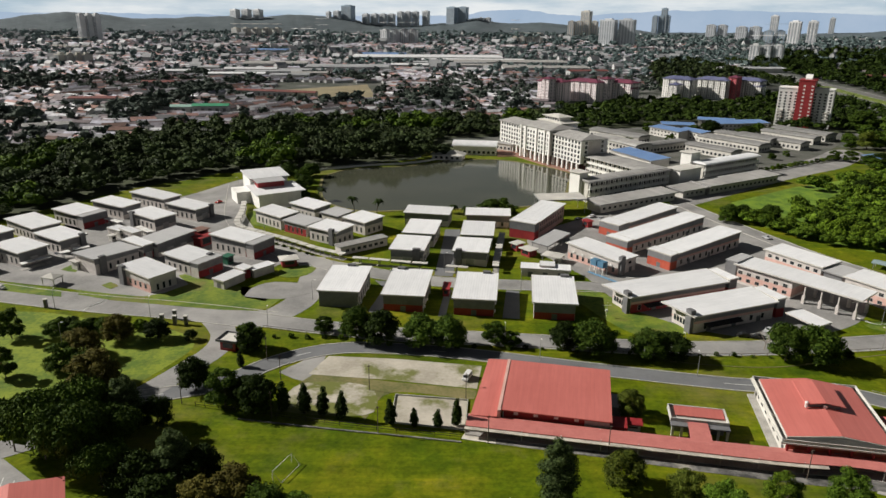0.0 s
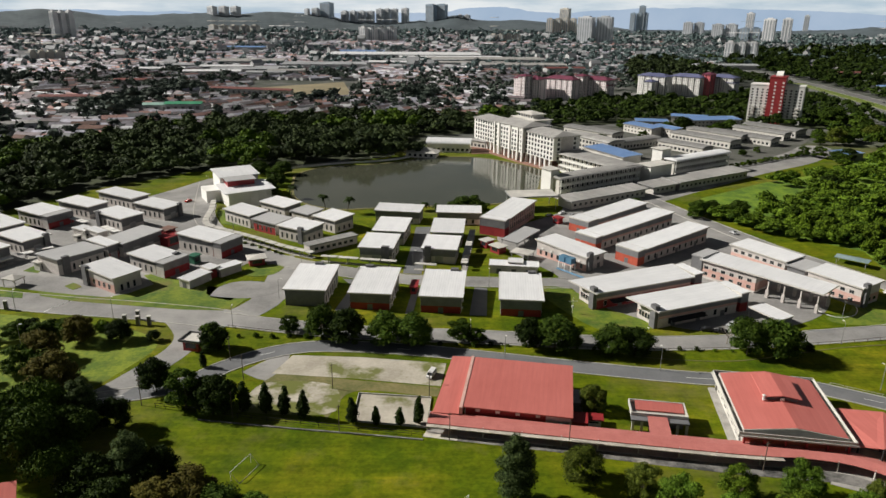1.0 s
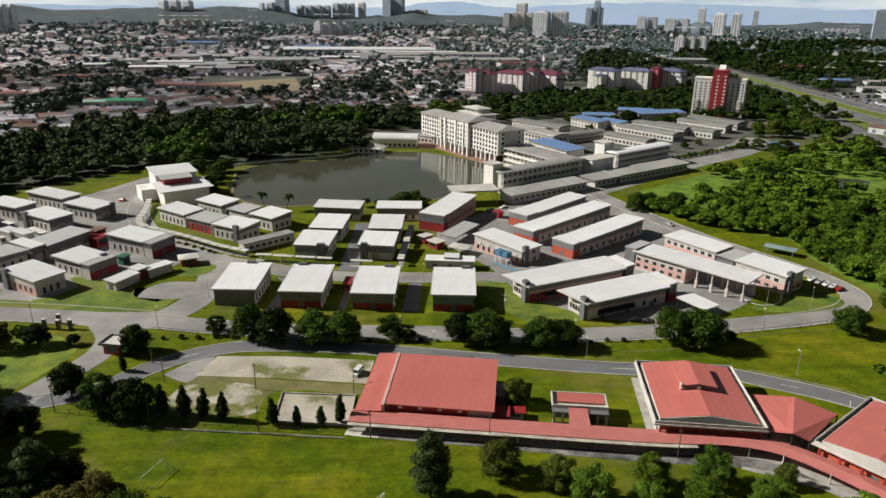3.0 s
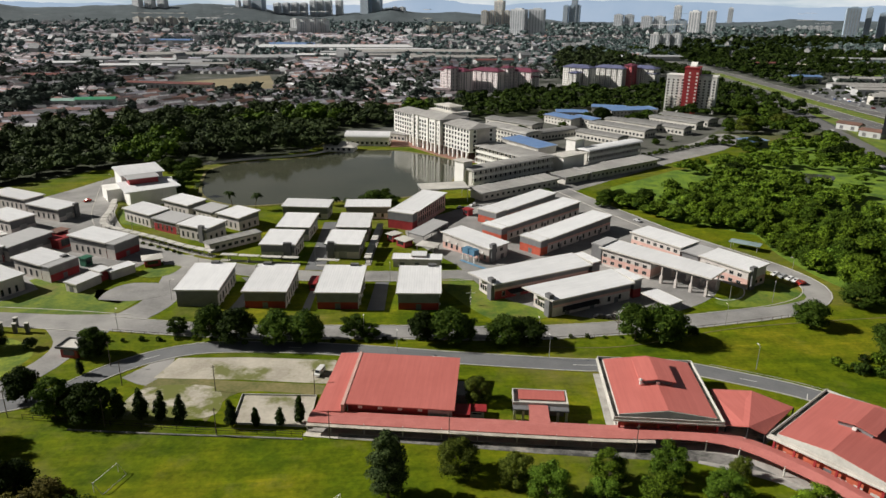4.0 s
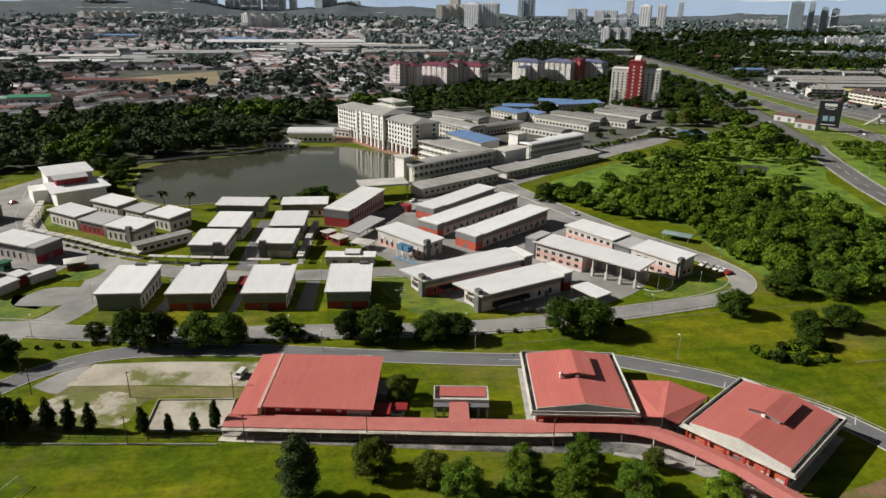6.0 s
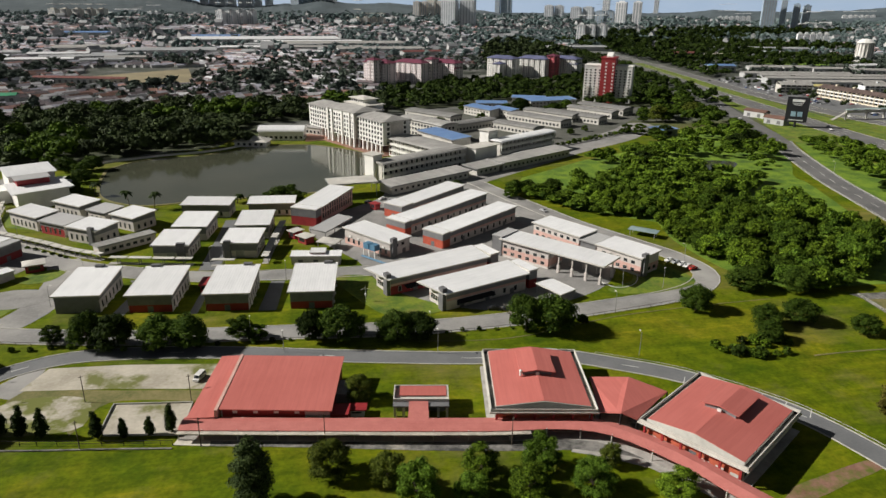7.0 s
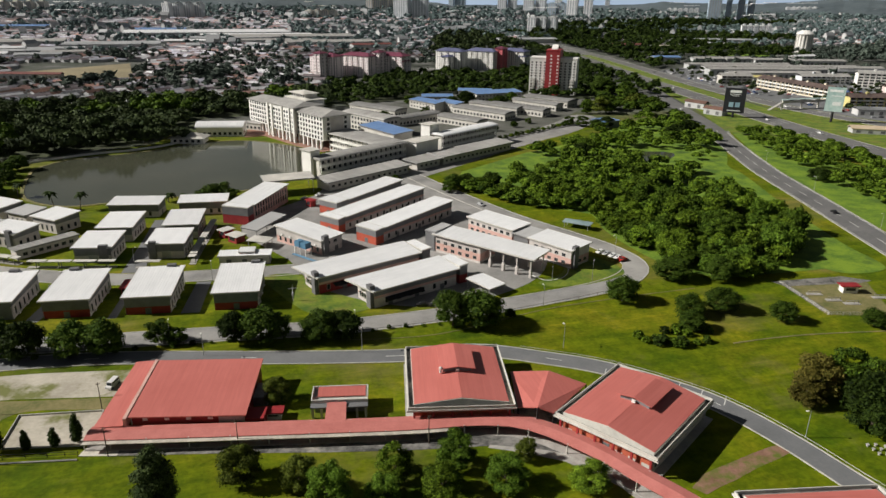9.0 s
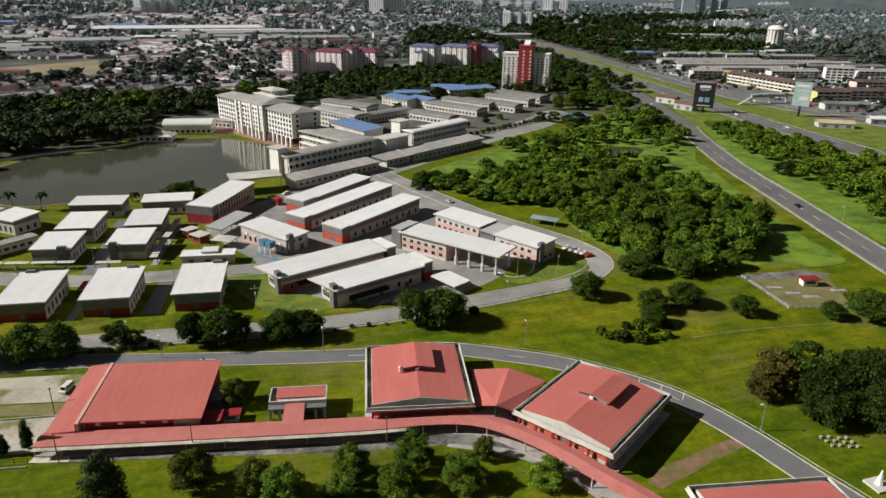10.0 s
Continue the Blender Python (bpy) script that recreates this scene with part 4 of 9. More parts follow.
    box(bm, -0.45, 0.45, -1.9, -1.5, 7.9, 8.6)
    part("floodlight", bm, WHITE, top)
    return top


def vent_cowl(top):
    bm = bmesh.new()
    tube(bm, (-4.4, -1.5, 7.6), (-4.4, -1.5, 9.0), 0.35, sides=10)
    tube(bm, (-4.4, -1.5, 9.0), (-4.4, -1.5, 9.3), 0.5, 0.1, 10)
    part("vent_cowl", bm, WHITE, top)


pavilion((96.2, 152.8), -10.5, 26.4, 30.8, "square hall with red metal roof and pale gutter band")
pavilion((134.8, 128.0), -56, 26.2, 31.6, "square hall with red metal roof, turned towards the curve")
pavilion((151.6, 79.6), -100, 26.4, 31.0, "red-roofed square hall at the end of the walkway")

# large plain hall
hall = thing("sports_hall", pose(31.3, 160.0, 0, 0, 0, -11), "large hall with plain red metal roof and dark red walls", "hall")
bm = bmesh.new()
quad_prism(bm, [(-14.6, -9.2), (13.1, -9.2), (13.1, 15.1), (-14.6, 15.1)], [4.75, 4.55, 6.2, 6.3], [5.05, 4.85, 6.5, 6.6])
part("roof", bm, ROOF_RED, hall)
bm = bmesh.new()
box(bm, -14.0, 12.4, -8.3, -8.0, 0, 4.45)
front = part("wall", bm, RED_CLAD, hall)
bm = bmesh.new()
box(bm, 12.1, 12.4, -8.0, 14.3, 0, 4.45)
part("wall", bm, RED_CLAD, hall)
bm = bmesh.new()
box(bm, -14.0, 12.4, 14.3, 14.6, 0, 6.1)
part("wall", bm, RED_CLAD, hall)
bm = bmesh.new()
box(bm, -14.3, -14.0, -8.3, 14.6, 0, 4.5)
part("wall", bm, BEIGE, hall)
bm = bmesh.new()
box(bm, 6.4, 12.5, -8.5, -8.3, 0, 4.3)
part("panel", bm, STEEL, hall, "grey sheet panel on the red front")
for i in range(4):
    bm = bmesh.new()
    box(bm, -0.55, 0.55, -0.1, 0.0, 0, 0.8)
    part("louvre", bm, WHITE, hall, "white louvred panel", pose(-10.9 + i * 5.1, -8.3, 3.45))
bm = bmesh.new()
quad_prism(bm, [(-15.5, -9.9), (-14.7, -9.9), (-14.7, 15.3), (-15.5, 15.3)], [2.4, 2.4, 4.6, 4.6], [5.15, 5.15, 6.75, 6.75])
part("parapet", bm, PINK, hall, "salmon firewall standing over the roof edge")
bm = bmesh.new()
quad_prism(bm, [(-22.3, -10.3), (-15.5, -10.3), (-15.5, 16.4), (-21.3, 16.8)], [2.95, 3.3, 5.7, 5.1], [3.15, 3.5, 5.9, 5.3])
part("lean_to_roof", bm, ROOF_RED, hall)
for y, z in ((-9.6, 2.9), (-3.5, 3.4), (3, 3.9), (9.5, 4.4), (16, 4.9)):
    bm = bmesh.new()
    box(bm, -21.3, -21.0, y - 0.15, y + 0.15, 0, z + 0.1)
    part("post", bm, OFF_WHITE, hall)
bm = bmesh.new()
box(bm, 12.5, 16.0, 2, 9, 0, 2.6)
part("annex", bm, STEEL, hall)
bm = bmesh.new()
box(bm, 12.5, 17.0, -8, -3, 0, 3.0)
part("annex", bm, RED_CLAD, hall)

# long covered walkway
WALK = [(6.3, 151.4), (39, 145.2), (78, 138), (97, 135.4), (108.5, 130.6), (118.4, 118.6), (124.6, 107.0), (130.0, 97.0), (134.0, 86.5), (136.5, 74)]
line = smooth_line(WALK, 4.0)
walkway = thing("covered_walkway", pose(0, 0, 0), "long red-roofed covered walkway curving past the halls", "walkway")
left, mid, right = offset_line(line, 3.95), offset_line(line, 1.2), offset_line(line, -1.65)
bm = bmesh.new()
rows = [[bm.verts.new(v) for v in ((l.x, l.y, 2.85), (m.x, m.y, 3.3), (r.x, r.y, 2.85), (r.x, r.y, 2.7), (m.x, m.y, 3.15), (l.x, l.y, 2.7))] for l, m, r in zip(left, mid, right)]
for a, b in zip(rows, rows[1:]):
    for i in range(6):
        j = (i + 1) % 6
        bm.faces.new((a[j], a[i], b[i], b[j]))
bm.faces.new(rows[0])
bm.faces.new(rows[-1][::-1])
bmesh.ops.recalc_face_normals(bm, faces=bm.faces)
WALK_RED = surface("red_walkway_roof", (0.46, 0.150, 0.130), (0.56, 0.200, 0.175), 0.3, 2.0, 0.5)
part("roof", bm, WALK_RED, walkway)
bm = bmesh.new()
ribbon(bm, [p for p in line if p.x < 92], -2.9, -1.66, 2.42, 2.6)
part("gutter_ledge", bm, surface("pale_slab", (0.30, 0.27, 0.23), (0.60, 0.55, 0.47), 0.22, 1.5, 0.85), walkway, "pale stained concrete gutter ledge under the eaves")
for p in offset_line(line, -1.5)[::2]:
    bm = bmesh.new()
    box(bm, p.x - 0.12, p.x + 0.12, p.y - 0.12, p.y + 0.12, 0, 2.95)
    part("post", bm, OFF_WHITE, walkway)
for p in offset_line(line, 3.5)[::2]:
    bm = bmesh.new()
    box(bm, p.x - 0.12, p.x + 0.12, p.y - 0.12, p.y + 0.12, 0, 2.95)
    part("post", bm, OFF_WHITE, walkway)
bm = bmesh.new()
ribbon(bm, line, -1.9, 4.0, -0.1, 0.2)
part("floor", bm, CONCRETE, walkway)
kiosk = thing("ablution_block", pose(65.6, 154.2, 0, 0, 0, -10), "low concrete washroom block with a red roof strip", "building")
bm = bmesh.new()
box(bm, -6.2, 6.2, -2.6, 2.6, 0, 3.0)
part("wall", bm, GREY_CLAD, kiosk)
bm = bmesh.new()
for a in ((-7.1, 7.1, -3.4, -3.1), (-7.1, 7.1, 3.1, 3.4), (-7.1, -6.8, -3.1, 3.1), (6.8, 7.1, -3.1, 3.1)):
    box(bm, *a, 3.0, 4.2)
box(bm, -6.8, 6.8, -3.1, 3.1, 3.0, 3.25)
part("parapet", bm, OFF_WHITE, kiosk)
bm = bmesh.new()
quad_prism(bm, [(-5.6, -0.9), (6.5, -0.9), (6.5, 2.9), (-5.6, 2.9)], [3.5, 3.5, 4.0, 4.0], [3.7, 3.7, 4.2, 4.2])
part("roof", bm, ROOF_RED, kiosk)
for x in (-6.6, -4.4, 4.4, 6.6):
    bm = bmesh.new()
    box(bm, x - 0.3, x + 0.3, -5.2, -4.6, 0, 3.0)
    part("pier", bm, OFF_WHITE, kiosk)
bm = bmesh.new()
box(bm, -7.1, 7.1, -5.4, -3.4, 2.9, 3.3)
part("porch_slab", bm, GREY_CLAD, kiosk)
bm = bmesh.new()
quad_prism(bm, [(-3.2, -11.6), (2.0, -11.6), (1.8, -3.7), (-3.0, -3.7)], [2.7, 2.7, 3.5, 3.5], [2.93, 2.93, 3.75, 3.75])
part("link_roof", bm, WALK_RED, kiosk)

link = thing("link_canopy", pose(0, 0, 0), "red gabled canopy fanning out between two halls", "canopy")
lt, rt, et, lb, rb, eb = (111.4, 153.0), (120.5, 148.5), (128.6, 142.4), (107.4, 136.4), (111.1, 133.0), (114.9, 131.9)
for quad, lo in (((lb, rb, rt, lt), (4.4, 6.0, 6.0, 4.4)), ((rb, eb, et, rt), (6.0, 4.4, 4.4, 6.0))):
    bm = bmesh.new()
    quad_prism(bm, list(quad), list(lo), [z + 0.22 for z in lo])
    part("roof_slope", bm, ROOF_RED, link)
for (x, y), z in ((lt, 4.4), (et, 4.4), (lb, 4.4), (eb, 4.4), (rt, 6.0), (rb, 6.0), ((116, 140.5), 5.9)):
    bm = bmesh.new()
    box(bm, x - 0.14, x + 0.14, y - 0.14, y + 0.14, 0, z)
    part("post", bm, BLACK, link)
bm = bmesh.new()
quad_prism(bm, [(107, 137.5), (111.5, 134), (115.5, 133), (127, 141), (120, 147), (112, 151)], -0.1, 0.12)
part("floor", bm, DARK_CONCRETE, link)


# ---- auditorium ----
aud = thing("auditorium", pose(-94.2, 373.6, 0, 0, 0, 29), "white auditorium with stepped roofs and a red clerestory", "auditorium")
bm = bmesh.new()
box(bm, -11.5, 11.5, -12.5, 8, 0, 8.6)
part("wall", bm, WHITE, aud)
for i in range(5):
    bm = bmesh.new()
    box(bm, -0.25, 0.25, -0.35, 0, 0, 8.0)
    part("rib", bm, WHITE, aud, at=pose(-9 + 4.5 * i, -12.5, 0))
bm = bmesh.new()
quad_prism(bm, [(-14.0, -15.0), (14.0, -13.5), (12.5, 6), (-14.0, 6)], [8.6, 8.6, 9.8, 9.8], [9.0, 9.0, 10.2, 10.2])
part("roof", bm, ROOF, aud)
bm = bmesh.new()
box(bm, -9, 5.5, -2, 7, 9.3, 12.6)
part("clerestory", bm, RED_CLAD, aud, "red clerestory box")
bm = bmesh.new()
quad_prism(bm, [(-10, -3), (6.2, -3), (6.2, 7), (-10, 7)], [12.6, 12.6, 13.4, 13.4], [12.9, 12.9, 13.7, 13.7])
part("roof", bm, ROOF_GREY, aud)
bm = bmesh.new()
box(bm, -11, 10, 7, 24, 0, 12.6)
part("wall", bm, WHITE, aud)
bm = bmesh.new()
quad_prism(bm, [(-12, 5), (11, 5), (11, 25), (-12, 25)], [13.2, 13.2, 14.4, 14.4], [13.6, 13.6, 14.8, 14.8])
part("roof", bm, ROOF, aud)
for x0, x1 in ((-19, -11), (10, 18)):
    bm = bmesh.new()
    box(bm, x0, x1, 6, 20, 0, 6.5)
    part("wing", bm, WHITE, aud)


# ---- lakeside office building ----
def storey_windows(top, m, half, sills, spacing, kind):
    k = int(2 * half / spacing)
    for z in sills:
        for i in range(k):
            add_window(top, kind, m @ pose((i - (k - 1) / 2) * spacing, 0, z))


WIN_OFFICE = window_meshes(2.0, 1.9, WHITE, 0)
office = thing("office_building", pose(77.0, 507.0, 0, 0, 0, -63), "six-storey white office building on tall pillars over the lake edge", "office building")
for x0, x1, y0, y1, z1 in ((-52, -17, -10, 10, 22.0), (-17, 19, -13, 11, 24.0), (19, 52, -11, 11, 22.0)):
    hx, hy, cx, cy = (x1 - x0) / 2, (y1 - y0) / 2, (x0 + x1) / 2, (y0 + y1) / 2
    bm = bmesh.new()
    box(bm, x0, x1, y0, y1, 6.5, z1)
    part("wall", bm, WHITE, office)
    for z in (9.6, 12.7, 15.8, 18.9):
        bm = bmesh.new()
        box(bm, x0 - 0.15, x1 + 0.15, y0 - 0.2, y0, z - 0.25, z)
        part("string_course", bm, OFF_WHITE, office)
    storey_windows(office, pose(cx, y0, 0), hx, (7.2, 10.3, 13.4, 16.5, 19.6), 3.6, WIN_OFFICE)
    for x in np.arange(x0 + 1.5, x1, 5.5):
        bm = bmesh.new()
        box(bm, x - 0.7, x + 0.7, y0 + 0.3, y0 + 1.7, 0, 6.5)
        part("pillar", bm, WHITE, office)
        bm = bmesh.new()
        box(bm, x - 0.7, x + 0.7, y1 - 2, y1 - 0.6, 0, 6.5)
        part("pillar", bm, WHITE, office)
    bm = bmesh.new()
    pts = [(x0 - 1, y0 - 1), (x1 + 1, y0 - 1), (x1 + 1, y1 + 1), (x0 - 1, y1 + 1)]
    quad_prism(bm, pts, z1, z1 + 0.5)
    lo = [bm.verts.new((*p, z1 + 0.5)) for p in pts]
    r0, r1 = bm.verts.new((x0 + 5, cy, z1 + 3.2)), bm.verts.new((x1 - 5, cy, z1 + 3.2))
    for f in ((lo[0], lo[1], r1, r0), (lo[1], lo[2], r1), (lo[2], lo[3], r0, r1), (lo[3], lo[0], r0)):
        bm.faces.new(f)
    part("roof", bm, ROOF_OLD, office)
bm = bmesh.new()
for x in (-17, -11, 3, 13, 19):
    box(bm, x - 0.8, x + 0.8, -13.8, -13, 0, 24)
part("pilaster", bm, WHITE, office)
m = pose(52, 0, 0, 0, 0, 90)
storey_windows(office, m, 9, (7.2, 10.3, 13.4, 16.5, 19.6), 4.5, WIN_OFFICE)
bm = bmesh.new()
box(bm, 52, 52.3, -5, 5, 6.5, 21.5)
part("wall", bm, BEIGE, office)
for x0, x1, y0, y1, z0, z1 in ((-16, 12, 2, 16, 24, 27), (-12, 6, 4, 14, 27.6, 30.5)):
    bm = bmesh.new()
    box(bm, x0, x1, y0, y1, z0, z1)
    part("roof_pavilion", bm, WHITE, office)
    bm = bmesh.new()
    pts = [(x0 - 1.5, y0 - 1.5), (x1 + 1.5, y0 - 1.5), (x1 + 1.5, y1 + 1.5), (x0 - 1.5, y1 + 1.5)]
    quad_prism(bm, pts, z1, z1 + 0.4)
    lo = [bm.verts.new((*p, z1 + 0.4)) for p in pts]
    cm = bm.verts.new(((x0 + x1) / 2, (y0 + y1) / 2, z1 + 2.2))
    for i in range(4):
        bm.faces.new((lo[i], lo[(i + 1) % 4], cm))
    part("roof", bm, OFF_WHITE, office)
    for i in range(6):
        add_window(office, WIN_OFFICE, pose(x0 + (i + 0.5) * (x1 - x0) / 6, y0, z0 + 0.4))
# paved terrace under it
bm = bmesh.new()
quad_prism(bm, [(40, 512), (54, 514), (70, 484), (80, 466), (90, 452), (104, 460), (96, 494), (62, 548), (42, 540)], -0.1, 0.4)
structure("terrace", bm, surface("terracotta_paving", (0.22, 0.11, 0.08), (0.34, 0.19, 0.14), 0.2, 1.5, 0.85), "reddish paved terrace under the offices", "pavement")


def barrel_roof(bm, x0, x1, y0, y1, z, rise, n=10):
    """A vaulted roof whose axis runs along x."""
    rows = []
    for i in range(n + 1):
        a = math.pi * i / n
        y, h = (y0 + y1) / 2 - (y1 - y0) / 2 * math.cos(a), z + rise * math.sin(a)
        rows.append([bm.verts.new(v) for v in ((x0, y, h), (x1, y, h))])
    for a, b in zip(rows, rows[1:]):
        bm.faces.new((a[0], a[1], b[1], b[0]))
    bm.faces.new([r[0] for r in rows][::-1])
    bm.faces.new([r[1] for r in rows])
    bm.faces.new((rows[0][0], rows[-1][0], rows[-1][1], rows[0][1]))
    bmesh.ops.recalc_face_normals(bm, faces=bm.faces)


def vaulted(name, c, yaw, L, W, h, rise, wall_mat, roof_mat, label, category, group="", windows=True, kind=None):
    top = thing(name, pose(c[0], c[1], 0, 0, 0, yaw), label, category, group)
    bm = bmesh.new()
    box(bm, -L / 2 + 0.8, L / 2 - 0.8, -W / 2 + 0.8, W / 2 - 0.8, 0, h)
    part("wall", bm, wall_mat, top)
    bm = bmesh.new()
    barrel_roof(bm, -L / 2, L / 2, -W / 2, W / 2, h, rise)
    part("roof", bm, roof_mat, top)
    if windows:
        for side in "fr":
            m, half = side_frame(side, L / 2 - 0.8, W / 2 - 0.8)
            storey_windows(top, m, half, (1.2,), 3.6, kind or WIN_OFFICE)
    return top


vaulted("hall", (24.0, 527.0), -8, 34, 18, 6.5, 3.0, WHITE, ROOF, "white vaulted hall beside the lake", "hall")
vaulted("annex", (48, 540), -40, 16, 7, 5.5, 0.8, OFF_WHITE, ROOF_OLD, "low white link between hall and offices", "annex")
pav = thing("lake_pavilion", pose(3.5, 503.0, 0, 0, 0, -14), "white pavilion with hipped roof at the water", "pavilion")
bm = bmesh.new()
box(bm, -11, 11, -6, 6, 0, 3.8)
part("wall", bm, WHITE, pav)
bm = bmesh.new()
lo = [bm.verts.new(v) for v in ((-12.5, -7.5, 3.8), (12.5, -7.5, 3.8), (12.5, 7.5, 3.8), (-12.5, 7.5, 3.8))]
r0, r1 = bm.verts.new((-4, 0, 7)), bm.verts.new((4, 0, 7))
for f in ((lo[0], lo[1], r1, r0), (lo[1], lo[2], r1), (lo[2], lo[3], r0, r1), (lo[3], lo[0], r0), lo[::-1]):
    bm.faces.new(f)
part("roof", bm, OFF_WHITE, pav)
storey_windows(pav, pose(0, -6, 0), 10, (1.0,), 4.0, WIN_OFFICE)

# ---- teaching blocks ----
WIN_GAL = window_meshes(2.6, 1.9, OFF_WHITE, 0)


def gallery_block(c, yaw, L, W, floors, label, roof_mat, front="f"):
    top = thing("teaching_block", pose(c[0], c[1], 0, 0, 0, yaw), label, "school building", "teaching blocks")
    h = floors * 3.9
    bm = bmesh.new()
    box(bm, -L / 2, L / 2, -W / 2 + 1.6, W / 2, 0, h)
    part("wall", bm, OFF_WHITE, top)
    for f in range(floors):
        bm = bmesh.new()
        box(bm, -L / 2, L / 2, -W / 2, -W / 2 + 0.25, f * 3.9, f * 3.9 + 1.2)
        box(bm, -L / 2, L / 2, -W / 2, -W / 2 + 1.6, f * 3.9 - 0.3 if f else 0, f * 3.9)
        part("gallery_parapet", bm, WHITE, top)
        for k in range(int(L / 4)):
            add_window(top, WIN_GAL, pose(-L / 2 + 2 + k * 4, -W / 2 + 1.6, f * 3.9 + 1.4))
    for k in range(int(L / 4) + 1):
        bm = bmesh.new()
        x = -L / 2 + k * 4
        box(bm, x - 0.2, x + 0.2, -W / 2 - 0.02, -W / 2 + 0.3, 0, h)
        part("pier", bm, WHITE, top)
    bm = bmesh.new()
    barrel_roof(bm, -L / 2 - 1, L / 2 + 1, -W / 2 - 1.2, W / 2 + 1.2, h, 1.3, 6)
    part("roof", bm, roof_mat, top)
    return top


gallery_block((107.0, 402.0), 33, 66, 11, 3, "three-storey white teaching block with long galleries", ROOF_OLD)
gallery_block((117.0, 437.0), -60, 54, 20, 3, "white teaching wing with a vaulted grey roof", ROOF_OLD)
gallery_block((187.0, 452.0), 33, 56, 10, 3, "three-storey white teaching block with open galleries", ROOF)
for c, L, W, yaw, h in (((77.5, 389.0), 6.5, 8.0, 33, 16.0), ((160.5, 446.0), 9, 8, 33, 17.5), ((150.0, 425.0), 20, 10, 33, 11.5)):
    stair = thing("stair_tower", pose(c[0], c[1], 0, 0, 0, yaw), "white stair tower with a flat cap", "tower", "stair towers")
    bm = bmesh.new()
    box(bm, -L / 2, L / 2, -W / 2, W / 2, 0, h)
    part("wall", bm, WHITE, stair)
    bm = bmesh.new()
    box(bm, -L / 2 - 1, L / 2 + 1, -W / 2 - 1, W / 2 + 1, h, h + 0.4)
    part("cap", bm, OFF_WHITE, stair)
for c, L, W, yaw, h in (((106.0, 377.5), 60, 13.5, 31, 4.6), ((183.5, 424.5), 68, 15, 31, 4.8), ((145, 402), 22, 14, 31, 4.2)):
    workshop(c, L, W, yaw, h, 0.5, "b", {"all": [(0, None, OFF_WHITE)]}, {"f": [("big", 4.0, 1.6)]}, (), ROOF_OLD, "low podium with a weathered flat roof and white walls", 1.4, "podium", "podiums", "podium", 0.5)
workshop((63.0, 362.5), 26, 13, 8, 7.4, 0.4, "b", {"all": []}, {}, (), OFF_WHITE, "pale two-storey link gallery with a flat roof on posts", 0.8, "canopy", "", "canopy", 0.5)
workshop((136.0, 476.5), 44, 17, -66, 9.5, 1.0, "b", {"all": [(0, None, OFF_WHITE)]}, {"f": [("big", 4.0, 1.6)]}, (), ROOF_BLUE, "building with a blue metal roof behind the offices", 0.8, "building", "", "blue_roofed_building")

wing = thing("office_wing", pose(133, 520, 0, 0, 0, -60), "lower white office wing behind the main block", "office building")
bm = bmesh.new()
box(bm, -24, 24, -8, 8, 0, 12)
part("wall", bm, OFF_WHITE, wing)
bm = bmesh.new()
barrel_roof(bm, -25, 25, -9, 9, 12, 1.8, 6)
part("roof", bm, ROOF_OLD, wing)
storey_windows(wing, pose(24, 0, 0, 0, 0, 90), 7, (1.5, 5.0, 8.5), 3.6, WIN_OFFICE)
storey_windows(wing, pose(0, -8, 0), 22, (1.5, 5.0, 8.5), 3.6, WIN_OFFICE)

# vaulted teaching sheds farther back
for c, L, W, yaw in (((151.0, 597.5), 54, 17, -52), ((172.5, 548.0), 48, 14, 30), ((207.5, 530.5), 42, 15, -55), ((237.3, 566.8), 58, 17, -56), ((257.0, 590.0), 54, 15, -55), ((274.0, 577.0), 58, 15, -55), ((320.3, 618.5), 52, 19, -57), ((300, 600), 50, 13, -57)):
    vaulted("teaching_shed", c, yaw, L, W, 5.5, 1.7, OFF_WHITE, ROOF_VAULT, "long low shed with weathered vaulted roof", "shed", "vaulted sheds")
for c, L, W, yaw in (((197.8, 611.0), 36, 13, -62), ((278.7, 655.7), 52, 17, 10), ((216.0, 601.0), 28, 11, -62), ((215, 640), 30, 12, -10), ((262, 672), 34, 12, -20)):
    workshop(c, L, W, yaw, 7.0, 1.2, "b", {"all": [(0, None, OFF_WHITE)]}, {"f": [("big", 4.0, 1.4), ("big", 4.0, 4.4)]}, (), ROOF_BLUE, "white two-storey block with a blue metal roof", 0.8, "building", "blue-roofed blocks", "blue_roofed_block")
workshop((317, 500), 22, 14, 20, 5.0, 0.8, "b", {"all": [(0, None, GREY_CLAD)]}, {}, (), ROOF_BLUE, "open shed with a blue roof at the yard's end", 0.8, "shed", "", "shed")

# ---- trees ----
rng = np.random.default_rng(7)
MODELS = []


